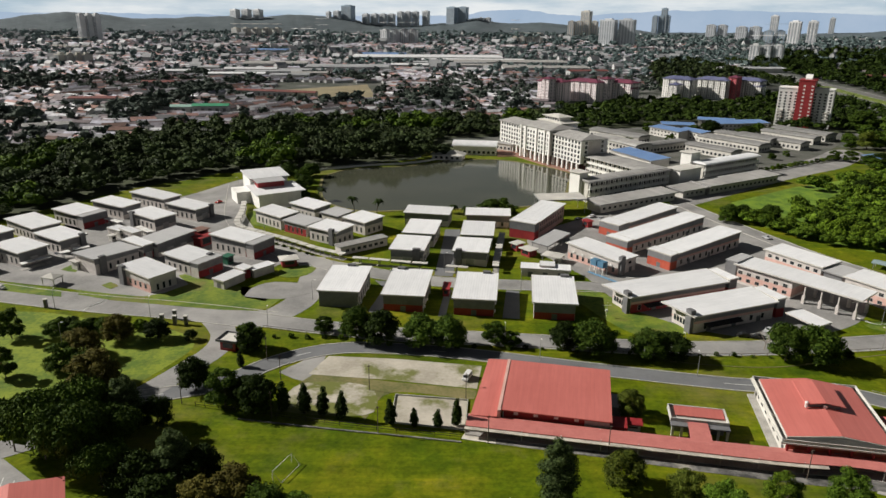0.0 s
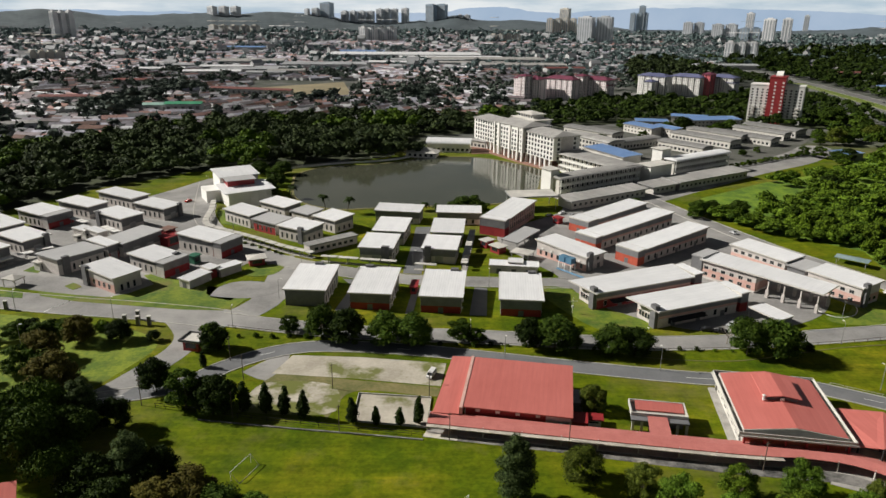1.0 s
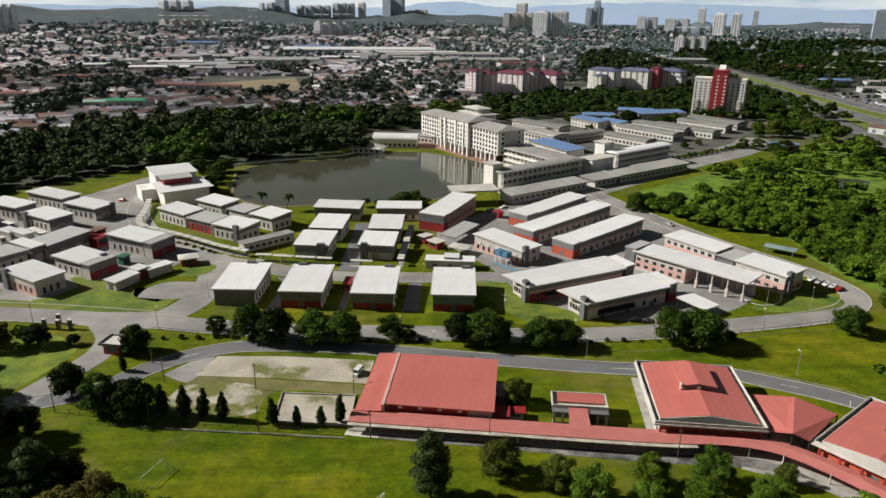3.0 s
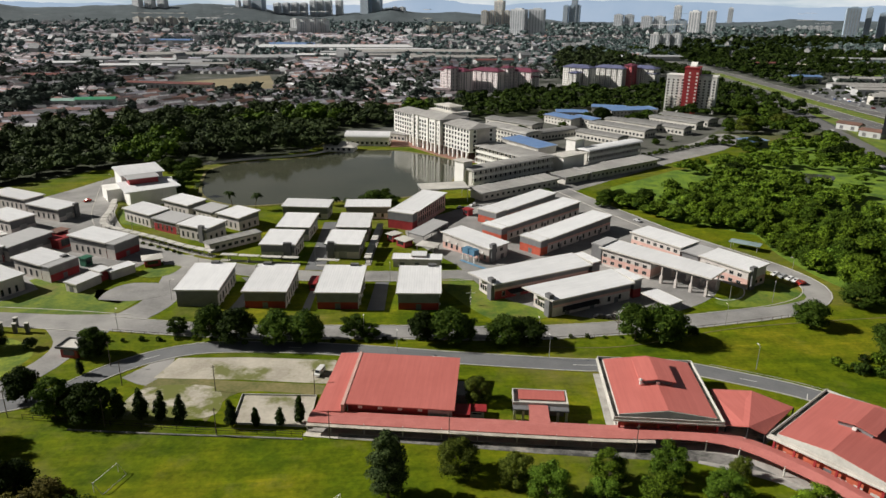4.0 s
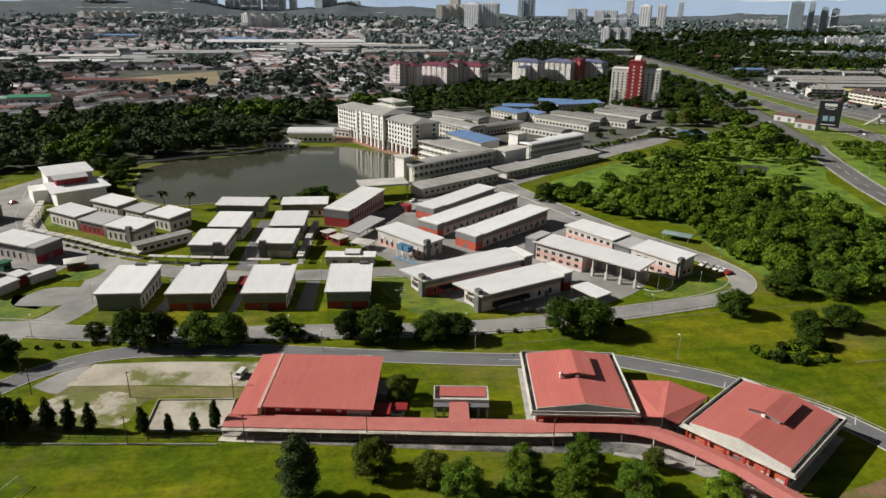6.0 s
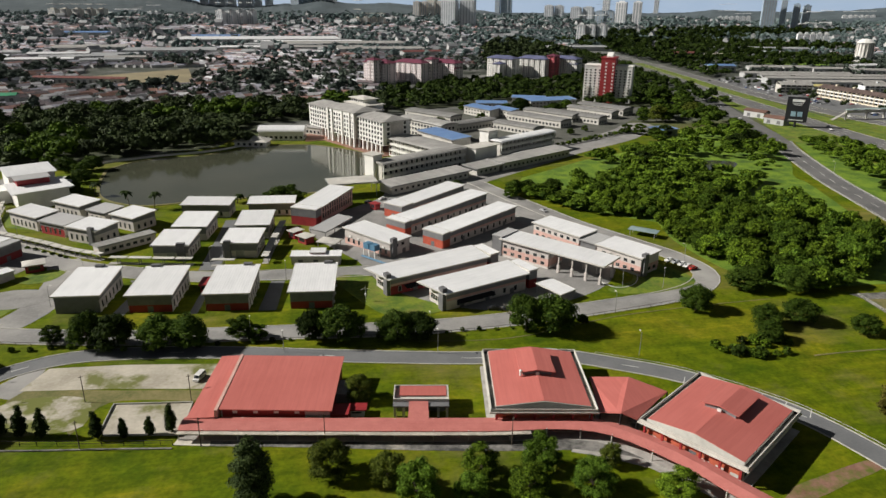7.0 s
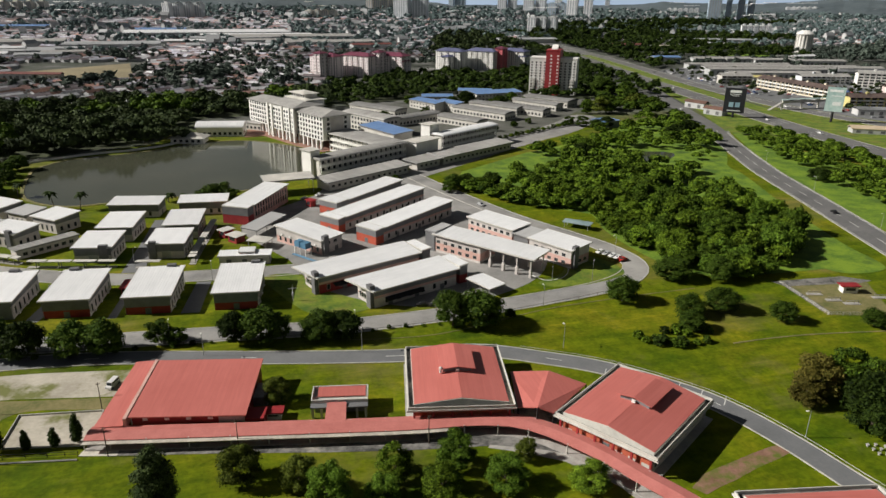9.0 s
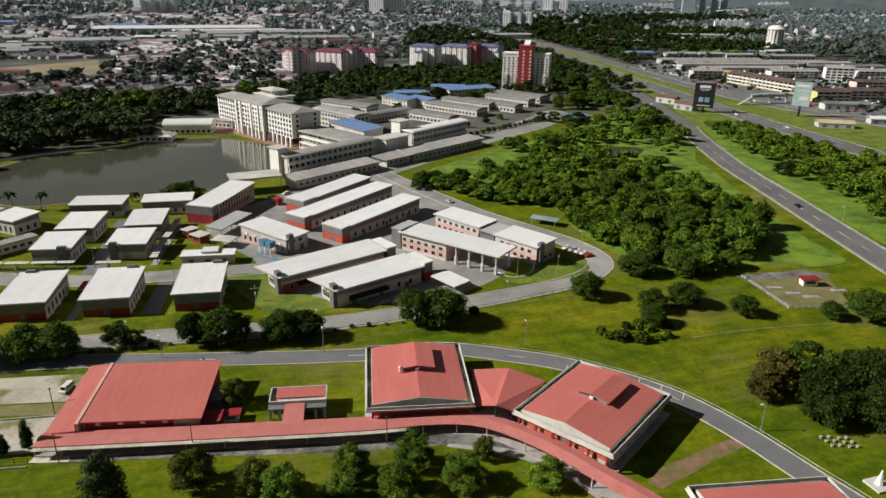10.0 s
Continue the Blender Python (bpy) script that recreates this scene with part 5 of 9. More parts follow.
def leaf_cloud(lobes, count, size, gen, droop=0.0):
    """Leaf clumps spread through the outer part of the lobes (x, y, z, rx, rz): vertices and triangles."""
    lob = np.array(lobes, float)
    w = lob[:, 3] ** 2
    pick = gen.choice(len(lob), count, p=w / w.sum())
    d = gen.normal(size=(count, 3))
    d[:, 2] = np.where(d[:, 2] < -0.35, -d[:, 2], d[:, 2])
    d /= np.linalg.norm(d, axis=1)[:, None]
    r = gen.uniform(0.66, 1.13, count)[:, None]
    c = lob[pick, :3] + d * r * lob[pick][:, [3, 3, 4]]
    nrm = d * 1.0 + gen.normal(size=(count, 3)) * 0.62 + np.array([0, 0, 0.25])
    nrm /= np.linalg.norm(nrm, axis=1)[:, None]
    u = np.cross(nrm, gen.normal(size=(count, 3)))
    u /= np.linalg.norm(u, axis=1)[:, None]
    v = np.cross(nrm, u)
    s = (size * gen.uniform(0.55, 1.35, count))[:, None]
    k = gen.uniform(0.5, 0.9, count)[:, None]
    bend = nrm * s * 0.25
    verts = np.stack([c - u * s - bend, c - v * s * k, c + u * s * 0.9 + v * s * k], 1).reshape(-1, 3)
    faces = np.arange(count * 3).reshape(-1, 3)[:, [0, 1, 2, 2]]
    return verts, faces


def core_cloud(lobes, gen, shrink=0.8, rings=4, segs=7):
    """Uneven closed lumps inside the lobes, so that the crown is dense."""
    vs, fs, base = [], [], 0
    for x, y, z, rx, rz in lobes:
        v = [(0, 0, -1)]
        for i in range(1, rings):
            a = -math.pi / 2 + math.pi * i / rings
            v += [(math.cos(a) * math.cos(2 * math.pi * j / segs + i), math.cos(a) * math.sin(2 * math.pi * j / segs + i), math.sin(a)) for j in range(segs)]
        v.append((0, 0, 1))
        v = np.array(v) * gen.uniform(0.8, 1.1, (len(v), 1)) * shrink * np.array([rx, rx, rz]) + np.array([x, y, z])
        vs.append(v)
        n = len(v)
        f = []
        for j in range(segs):
            k = (j + 1) % segs
            f.append((0, 1 + k, 1 + j, 1 + j))
            for i in range(rings - 2):
                a, b = 1 + i * segs, 1 + (i + 1) * segs
                f.append((a + j, a + k, b + k, b + j))
            a = 1 + (rings - 2) * segs
            f.append((a + j, a + k, n - 1, n - 1))
        fs.append(np.array(f) + base)
        base += n
    return np.concatenate(vs), np.concatenate(fs)


def numpy_mesh(name, verts, faces, material, faceted=False):
    """A mesh from arrays; quads with a doubled last corner are triangles."""
    me = bpy.data.meshes.new(name)
    tri = faces[:, 2] == faces[:, 3]
    loops = np.where(tri, 3, 4)
    flat = faces[np.arange(4)[None, :] < loops[:, None]]
    me.vertices.add(len(verts))
    me.vertices.foreach_set("co", np.asarray(verts, np.float32).ravel())
    me.loops.add(len(flat))
    me.loops.foreach_set("vertex_index", flat.astype(np.int32))
    me.polygons.add(len(faces))
    starts = np.concatenate([[0], np.cumsum(loops)[:-1]]).astype(np.int32)
    me.polygons.foreach_set("loop_start", starts)
    me.materials.append(material)
    me.update(calc_edges=True)
    if faceted:
        me.shade_flat()
    return me


def crown_lobes(gen, radius, height, base, shape):
    """Where the lobes of a crown sit: shape is round, column, cone, spread or loose."""
    out = []
    mid = (height + base) / 2
    hz = (height - base) / 2
    if shape == "column":
        for i in range(7):
            t = i / 6
            r = radius * (0.75 + 0.35 * math.sin(math.pi * min(1, t * 1.1))) * (1 - 0.45 * t)
            out.append((gen.uniform(-0.2, 0.2) * radius, gen.uniform(-0.2, 0.2) * radius, base + (height - base) * (0.08 + 0.86 * t), r, hz * 0.3))
        return out
    if shape == "oval":
        for i in range(26):
            t = (i + 0.5) / 26
            a = i * 2.4
            r = radius * (0.35 + 0.75 * math.sin(math.pi * (0.12 + 0.80 * t)) ** 0.8) * (1 - 0.25 * t)
            out.append((math.cos(a) * r * 0.55, math.sin(a) * r * 0.55, base + (height - base) * (0.06 + 0.86 * t), r * 0.52, hz * 0.18))
        return out
    if shape == "cone":
        for i in range(20):
            t = i / 19
            a = i * 2.4
            r = radius * (1 - 0.78 * t ** 1.3)
            out.append((math.cos(a) * r * 0.5, math.sin(a) * r * 0.5, base + (height - base) * (0.10 + 0.82 * t), r * 0.62 + 0.4, hz * 0.24))
        return out
    k = {"round": 16, "spread": 22, "loose": 13}[shape]
    for i in range(k):
        a = i * 2.399 + gen.uniform(-0.3, 0.3)
        t = math.sqrt((i + 0.5) / k)
        rr = radius * 0.74 * t
        top = math.sqrt(max(0.0, 1 - t * t * 0.85))
        z = mid + hz * (top * gen.uniform(0.25, 0.72) - (0.35 if shape != "spread" else 0.1) * t)
        if shape == "loose" and gen.random() < 0.3:
            z += hz * 0.35
        s = radius * gen.uniform(0.27, 0.42) * (1.1 if shape != "loose" else 0.85)
        out.append((math.cos(a) * rr, math.sin(a) * rr, z, s, s * gen.uniform(0.65, 0.95)))
    if shape in ("round", "loose"):
        for i in range(7):
            a = i * 2 * math.pi / 7 + gen.uniform(-0.3, 0.3)
            out.append((math.cos(a) * radius * 0.62, math.sin(a) * radius * 0.62, base + hz * gen.uniform(0.3, 0.6), radius * 0.36, hz * 0.34))
    return out


def tree_model(seed, radius, height, base, shape, material, label, count=2600, size=0.42, name="tree", category="tree"):
    gen = np.random.default_rng(seed)
    top = thing(name, pose(0, -400, 0), label, category)
    MODELS.append(top)
    lobes = crown_lobes(gen, radius, height, base, shape)
    bm = bmesh.new()
    r0 = max(0.12, height * 0.022)
    lean = (gen.uniform(-0.3, 0.3), gen.uniform(-0.3, 0.3))
    fork = base + (height - base) * 0.22
    tube(bm, (0, 0, -0.2), (lean[0], lean[1], fork), r0, r0 * 0.65, 8)
    for lo in (lobes if shape in ("round", "spread", "loose") else lobes[:4])[::2]:
        tube(bm, (lean[0], lean[1], fork - 0.4), (lo[0] * 0.85, lo[1] * 0.85, lo[2]), r0 * 0.42, r0 * 0.12, 5)
    part("trunk", bm, BARK, top)
    v1, f1 = leaf_cloud(lobes, count, size, gen)
    v2, f2 = core_cloud(lobes, gen, 0.66, 3, 6)
    part("crown", numpy_mesh("crown", np.concatenate([v1, v2]), np.concatenate([f1, f2 + len(v1)]), material), None, top)
    return top


def plant(model, x, y, s=1.0, turn=0.0, sz=None, label=""):
    ob = copy_thing(model, pose(x, y, 0, 0, 0, turn) @ Matrix.Diagonal((s, s, sz or s, 1)))
    if label:
        ob["label"] = label
    return ob


ROUND = [tree_model(10 + i, 5.5, 10.0, 0.7, "round", m, "round dense dark green broadleaf tree", 5600, 0.31) for i, m in enumerate((LEAF_MID, LEAF_DARK, LEAF_MID))]
LOOSE = [tree_model(20 + i, 5.0, 9.0, 0.7, "loose", m, lab, 5000, 0.28) for i, (m, lab) in enumerate(((LEAF, "green tree with a loose crown"), (LEAF_FRESH, "bushy fresh green young tree"), (LEAF_BROWN, "tree with reddish brown foliage")))]
SPREAD = [tree_model(30 + i, 8.0, 10.0, 3.0, "spread", m, "wide spreading dark green tree", 11000, 0.34) for i, m in enumerate((LEAF, LEAF_MID))]
COLUMN = [tree_model(40 + i, 1.6, 8.0, 0.5, "column", LEAF_DARK, "dark columnar mast tree beside the lots", 2200, 0.26) for i in range(2)]
CONE = tree_model(50, 4.2, 15.0, 0.6, "oval", LEAF_GREY, "tall oval evergreen tree on the lawn", 13000, 0.22)
SHRUB = [tree_model(60 + i, 1.6, 2.2, 0.1, "loose", m, "low leafy green shrub on the grass", 360, 0.28, "shrub", "shrub") for i, m in enumerate((LEAF, LEAF_DARK, LEAF_BRIGHT))]


def grow(models, rows, ref_r, ref_h):
    for i, (x, y, h, r) in enumerate(rows):
        plant(models[i % len(models)], x, y, r / ref_r, i * 67.0, h / ref_h)


# trees on the near lawn, with finer leaves
LAWN_TREES = [tree_model(80 + i, 5.0, 9.0, 0.6, "loose", m, lab, 9500, 0.20) for i, (m, lab) in enumerate(((LEAF_OLIVE, "olive green lawn tree with a feathery crown"), (LEAF_FRESH, "bushy fresh green young tree"), (LEAF_BRIGHT, "airy bright green lawn tree")))]
plant(CONE, 25, 123.5, 1.1, 40, 1.12)
grow([LAWN_TREES[0]], [(41, 130, 10.2, 5.3), (53, 125.5, 8.6, 4.2), (104, 122.5, 5.6, 2.8)], 5.0, 9.0)
grow(LAWN_TREES[1:], [(59, 119, 9.4, 5.2), (74, 124, 7.4, 4.6), (88, 124, 8.4, 4.8), (83, 116, 7.4, 5.0), (97, 115, 7.4, 5.2), (114.5, 110.5, 5.6, 4.9), (70, 117, 6.0, 4.2)], 5.0, 9.0)
# along the main road
grow(ROUND, [(-28, 203.5, 12.2, 5.2), (-19.5, 200.5, 12.6, 5.6), (-6.5, 199.8, 10.4, 6.4), (2.5, 198.0, 11.2, 5.4), (38.5, 196.5, 11.0, 4.4), (46.5, 195, 12.0, 6.0), (64, 192.2, 10.0, 5.6), (71, 192, 9.6, 5.4), (106, 191.5, 13.0, 5.4), (114.5, 190.2, 12.6, 7.2), (126, 193, 3.4, 1.9)], 5.0, 10.0)
grow([LOOSE[0]], [(17, 201.5, 7.2, 4.6), (-39, 208, 5.6, 3.6), (22, 199.5, 5.0, 3.4), (52, 197, 8, 4)], 5.0, 9.0)
grow([ROUND[1], LOOSE[0]], [(-68.5, 170, 11.0, 4.5), (-58, 162, 11.8, 5.2), (-49, 160, 11.2, 5.2), (-60.5, 195.5, 9.6, 4.6), (-53, 163, 9.0, 4.0)], 5.0, 9.7)
grow([COLUMN[0]], [(-60, 184, 4.8, 1.2)], 1.6, 8.0)
grow([LAWN_TREES[0]], [(50, 160, 8.2, 4.0)], 5.0, 9.0)
grow(COLUMN, [(-42, 160, 8.4, 1.9), (-36, 159, 8.4, 1.9), (-31, 158, 7.8, 1.7), (-26, 157, 7.3, 1.7), (-13, 154, 7.0, 1.6), (-7, 153.3, 5.0, 1.2), (-1, 153, 5.0, 1.3), (4, 153.5, 7.6, 1.5)], 1.6, 8.0)
# eastern meadow
grow([ROUND[0], ROUND[2]], [(168.5, 196, 9.6, 5.5), (185, 181, 7.6, 4.8), (180, 171.5, 6.6, 4.2), (198, 181.5, 8.8, 5.4), (213, 170, 7.4, 4.4), (251, 156, 10.4, 7.0), (197, 210, 8.6, 6.8), (214, 205, 9.0, 6.0), (240, 160, 6, 4)], 5.0, 10.0)
grow([LOOSE[2], LOOSE[0]], [(190.0, 129.5, 12.0, 7.0), (199.0, 128.0, 13.0, 8.0), (184.5, 126.5, 8.0, 5.0)], 5.0, 9.0)
grow([ROUND[1]], [(197.0, 117.0, 14.0, 8.0), (206.0, 113.0, 16.0, 9.0), (191.0, 112.5, 10.0, 5.4), (213.0, 120.0, 14.0, 8.5), (203.0, 105.5, 12.0, 7.0), (216, 106, 13, 8)], 5.0, 10.0)
for i in range(26):
    plant(SHRUB[i % 3], 160 + rng.uniform(0, 26), 166 + rng.uniform(-4, 6) - 0.1 * i * 0.3, rng.uniform(0.6, 1.4), i * 50.0)
# western grove by the gate
grow([ROUND[1]], [(-91.8, 202.2, 7.6, 4.0), (-81.0, 201.6, 4.0, 2.0), (-60.1, 195.0, 9.6, 4.2), (-72.2, 152.2, 9.6, 3.8), (-53.6, 131.0, 9.6, 4.4), (-66.4, 126, 11.0, 5.8), (-60, 121, 9.0, 5.0)], 5.0, 10.0)
grow([LOOSE[0]], [(-138.4, 201.1, 10.5, 4.4), (-125.4, 176.2, 9.5, 3.6), (-94.0, 158.0, 9.0, 5.0), (-112, 181, 8.5, 5.0), (-118, 205, 5.0, 4.0), (-110, 207, 5.0, 4.5), (-126, 204, 5.0, 4.0)], 5.0, 9.0)
grow([LOOSE[2]], [(-97.0, 171.0, 11.5, 7.4), (-109.5, 189.0, 9.5, 6.4), (-103.5, 200.5, 9.4, 5.4)], 5.0, 9.0)
grow([ROUND[0]], [(-88.0, 154.0, 10.0, 5.0), (-100.0, 160.0, 8.0, 4.0), (-103, 178, 8.0, 4.2)], 5.0, 10.0)
plant(CONE, -78.6, 149.5, 1.15, 20, 1.05, "tall tree with pale silvery green foliage on the lawn")
plant(CONE, -60.0, 131.5, 1.05, 70, 0.86, "tall tree with pale silvery green foliage on the lawn")
for i, (x, y, s, sz) in enumerate(((-93, 138, 1.05, 1.55), (-84, 133, 1.0, 1.6), (-88, 146, 0.9, 1.45), (-76, 139, 0.7, 1.2), (-97, 146, 0.75, 1.2), (-75, 128, 0.75, 1.1), (-102, 141, 0.85, 1.3))):
    plant(SPREAD[i % 2], x, y, s, i * 75.0, sz)
grow([LOOSE[2], ROUND[0], LOOSE[1]], [(-44, 122.5, 9.8, 6.4), (-37, 118, 8.0, 5.0), (-30.5, 119, 6.6, 4.4), (-51, 120, 9.0, 5.4), (-24, 117, 5.2, 4.4)], 5.0, 9.5)
for i in range(22):
    plant(SHRUB[i % 3], -128 + rng.uniform(0, 30), 211 - 0.05 * i + rng.uniform(-2, 2), rng.uniform(0.8, 1.6), i * 40.0)
for i in range(34):
    x = -60 + i * 5.4
    plant(SHRUB[i % 3], x, 198.5 - 0.055 * x + rng.uniform(-0.8, 0.8) + (3 if x < -20 else 0), rng.uniform(0.35, 0.75), i * 40.0)

# woods between the loop road and the highway: single trees
def inside(poly, x, y):
    hit = False
    for (x0, y0), (x1, y1) in zip(poly, poly[1:] + poly[:1]):
        if (y0 > y) != (y1 > y) and x < (x1 - x0) * (y - y0) / (y1 - y0) + x0:
            hit = not hit
    return hit


def scatter(poly, gap, gen, limit=4000):
    """Places in a polygon about gap apart."""
    xs, ys = [p[0] for p in poly], [p[1] for p in poly]
    out = []
    nx, ny = int((max(xs) - min(xs)) / gap) + 1, int((max(ys) - min(ys)) / gap) + 1
    for i in range(nx):
        for j in range(ny):
            x = min(xs) + (i + 0.5 * (j % 2)) * gap + gen.uniform(-0.4, 0.4) * gap
            y = min(ys) + j * gap + gen.uniform(-0.4, 0.4) * gap
            if inside(poly, x, y):
                out.append((x, y))
    return out[:limit]


WOOD = [tree_model(70 + i, 4.6, 8.0, 0.8, "round", m, "bushy green tree in dense woodland", 2600, 0.36) for i, m in enumerate((LEAF, LEAF_BRIGHT, LEAF_BRIGHT, LEAF_FRESH))]
EAST_WOOD = [(178, 352), (186, 312), (203, 296), (198, 262), (203, 222), (222, 206), (262, 222), (284, 248), (292, 290), (297, 315), (276, 356), (262, 372), (228, 372), (196, 366)]
places = scatter(EAST_WOOD, 7.2, rng)
places.sort(key=lambda p: (p[0] - 50) ** 2 + p[1] ** 2)
for i, (x, y) in enumerate(places[:150]):
    s = 0.5 + 0.85 * rng.random() ** 1.4
    plant(WOOD[i % 4], x, y, s, i * 61.0, s * rng.uniform(0.8, 1.45))
rest = [p for p in places[150:] if rng.random() < (0.45 if noise.noise(Vector((p[0] * 0.03, p[1] * 0.03, 0))) > 0.1 and p[1] > 310 else 0.95)]
for poly, gap in (([(222, 425), (228, 385), (262, 380), (278, 380), (300, 372), (322, 372), (345, 395), (385, 450), (384, 500), (366, 530), (320, 480), (296, 470), (262, 440)], 10.5),
                  ([(400, 448), (436, 470), (438, 400), (434, 349), (434, 300), (414, 250), (334, 222), (346, 258), (360, 309), (379, 372)], 8.5), ([(326, 178), (330, 215), (430, 250), (440, 150), (318, 140)], 12.0),
                  ([(183, 339), (209, 371), (240, 397), (275, 384), (304, 358), (286, 330), (232, 312), (201, 313)], 8.0)):
    rest += [p for p in scatter(poly, gap, rng) if not (272 < p[0] < 322 and 376 < p[1] < 414)]
HEDGE_STRIP = [(150, 356), (158, 334), (168, 314), (184, 302), (198, 294), (206, 304), (192, 318), (178, 330), (164, 358)]
hedge_places = scatter(HEDGE_STRIP, 5.0, rng)
grow([WOOD[1], WOOD[0], WOOD[3]], [(201, 264, 7.5, 4.2), (204, 253, 9.0, 5.0), (206, 242, 8.0, 4.6), (207, 230, 9.5, 5.2), (208, 219, 8.5, 5.0), (214, 210, 9.0, 5.6), (224, 205, 9.5, 5.4), (235, 206, 8.0, 4.8), (213, 248, 10, 5.6), (216, 234, 10.5, 5.8), (219, 220, 9.5, 5.4), (230, 214, 9.5, 5.4), (247, 214, 8.5, 5.0), (257, 222, 9.0, 5.2), (268, 232, 9.5, 5.4), (276, 243, 9, 5)], 4.6, 8.0)
patch("undergrowth", EAST_WOOD, REEDS, 0.10, "bright rank undergrowth below the trees", "grass")
patch("undergrowth", [(225, 425), (232, 372), (300, 352), (330, 362), (385, 455), (372, 530), (320, 480)], REEDS, 0.045, "rank marsh grass and low growth", "grass")
grow([ROUND[0], LOOSE[0]], [(150, 350, 8, 5), (146, 343, 7, 4.5), (158, 352, 7, 5), (165, 345, 7, 5), (172, 350, 8, 5), (30, 352, 10, 7), (24, 350, 9, 6), (35, 346, 8, 5), (-85, 395, 8, 4), (-80, 385, 8, 4), (-84, 410, 8, 5), (-88, 425, 9, 6), (-86, 440, 9, 6), (-76, 372, 6, 3), (-100, 440, 9, 6), (-112, 448, 9, 6), (120, 362, 6, 3.5), (300, 505, 9, 6), (306, 492, 8, 5), (292, 512, 8, 5), (150, 560, 8, 5), (190, 580, 8, 5), (225, 625, 9, 6), (245, 640, 9, 6), (290, 640, 9, 6), (188, 640, 9, 6), (340, 580, 9, 6), (330, 560, 8, 5), (352, 560, 9, 6), (225, 500, 5, 3), (245, 512, 5, 3), (262, 525, 5, 3), (205, 480, 5, 3)], 5.0, 9.5)

# single trees among the rear sheds
grow([ROUND[1], LOOSE[0]], [(247, 290, 6, 4), (235, 297, 6, 4), (362, 321, 8, 6), (303, 478, 9, 6), (318, 498, 9, 6), (262, 610, 9, 7), (270, 618, 10, 7), (206, 470, 5, 3), (352, 452, 10, 8), (340, 440, 8, 6), (372, 470, 9, 7)], 5.0, 9.5)

grow([ROUND[1], WOOD[0]], [(237, 618, 15, 8.5), (259, 415, 13, 8.5), (254, 408, 9, 6), (295, 622, 9, 5.2), (365, 702, 9, 5.5)], 5.0, 9.5)
grow([LAWN_TREES[0], ROUND[0]], [(343, 559, 16, 9.0), (391, 650, 20, 12.0), (391, 589, 13, 8.5), (402, 612, 12, 8)], 5.0, 9.0)
for i in range(15):
    plant(SHRUB[i % 3], 218 + i * 5.6, 468 + i * 3.4, rng.uniform(1.0, 1.7), i * 50.0)
# palms on the lake shore
def palm(x, y, h, seed):
    gen = np.random.default_rng(seed)
    top = thing("palm_tree", pose(x, y, 0), "coconut palm with drooping fronds at the lake shore", "palm", "palms by the lake")
    bm = bmesh.new()
    p = Vector((0, 0, -0.2))
    for i in range(5):
        q = Vector((0.12 * (i + 1) ** 1.3 * (1 if seed % 2 else -1), 0.05 * i, h * (i + 1) / 5))
        tube(bm, p, q, 0.24 - 0.025 * i, 0.22 - 0.025 * i, 8)
        p = q
    part("trunk", bm, BARK, top)
    for i in range(15):
        a, up = i * 2.4, gen.uniform(0.1, 0.9)
        bm = bmesh.new()
        prev = None
        for j in range(7):
            t = j / 6
            r = 3.4 * t
            z = h + up * 2.2 * t - 3.6 * t * t * (0.7 + 0.3 * (1 - up))
            w = 0.75 * math.sin(math.pi * min(0.95, t * 0.85 + 0.12))
            c, s = math.cos(a), math.sin(a)
            row = [bm.verts.new((p.x + c * r - s * k * w, p.y + s * r + c * k * w, z - abs(k) * w * 0.5)) for k in (-1, 0, 1)]
            if prev:
                bm.faces.new((prev[0], prev[1], row[1], row[0]))
                bm.faces.new((prev[1], prev[2], row[2], row[1]))
            prev = row
        part("frond", bm, LEAF_DARK, top)


for i, (x, y, h) in enumerate(((-47, 353, 9), (-35, 350, 8.5), (-13, 351, 4.5), (4, 355, 4.5), (13, 350, 5), (-70, 380, 7), (385, 260, 8))):
    palm(x, y, h, i)


# ---- far woods: one mass of many crowns ----
def crown_template(seed, leafs, size, count=16):
    gen = np.random.default_rng(seed)
    lobes = crown_lobes(gen, 1.0, 2.0, 0.0, "round")
    if count < 16:
        lobes = [(a * 0.8, b * 0.8, c, d * (16 / count) ** 0.4, e * (16 / count) ** 0.3) for a, b, c, d, e in lobes[:16][1::16 // count]]
    v1, f1 = leaf_cloud(lobes, leafs, size, gen)
    v2, f2 = core_cloud(lobes[:16], gen, 0.76, 3, 5 if count > 6 else 4)
    return np.concatenate([v1, v2]), np.concatenate([f1, f2 + len(v1)])


def mass_of_trees(name, places, leafs, size, material, label, rmin, rmax, tall=0.75, lobes=10):
    temps = [crown_template(900 + k, leafs, size, lobes) for k in range(4)]
    gen = np.random.default_rng(len(places))
    vs, fs, base = [], [], 0
    for i, (x, y) in enumerate(places):
        v, f = temps[i % 4]
        r, a = gen.uniform(rmin, rmax), gen.uniform(0, 6.28)
        rot = np.array([[math.cos(a), -math.sin(a), 0], [math.sin(a), math.cos(a), 0], [0, 0, tall * gen.uniform(0.8, 1.3)]]) * r
        vs.append(v @ rot.T + np.array([x, y, 0.2]))
        fs.append(f + base)
        base += len(v)
    ob = new(name, numpy_mesh(name, np.concatenate(vs), np.concatenate(fs), material))
    return tagged(ob, label, "woods", kind="stuff")


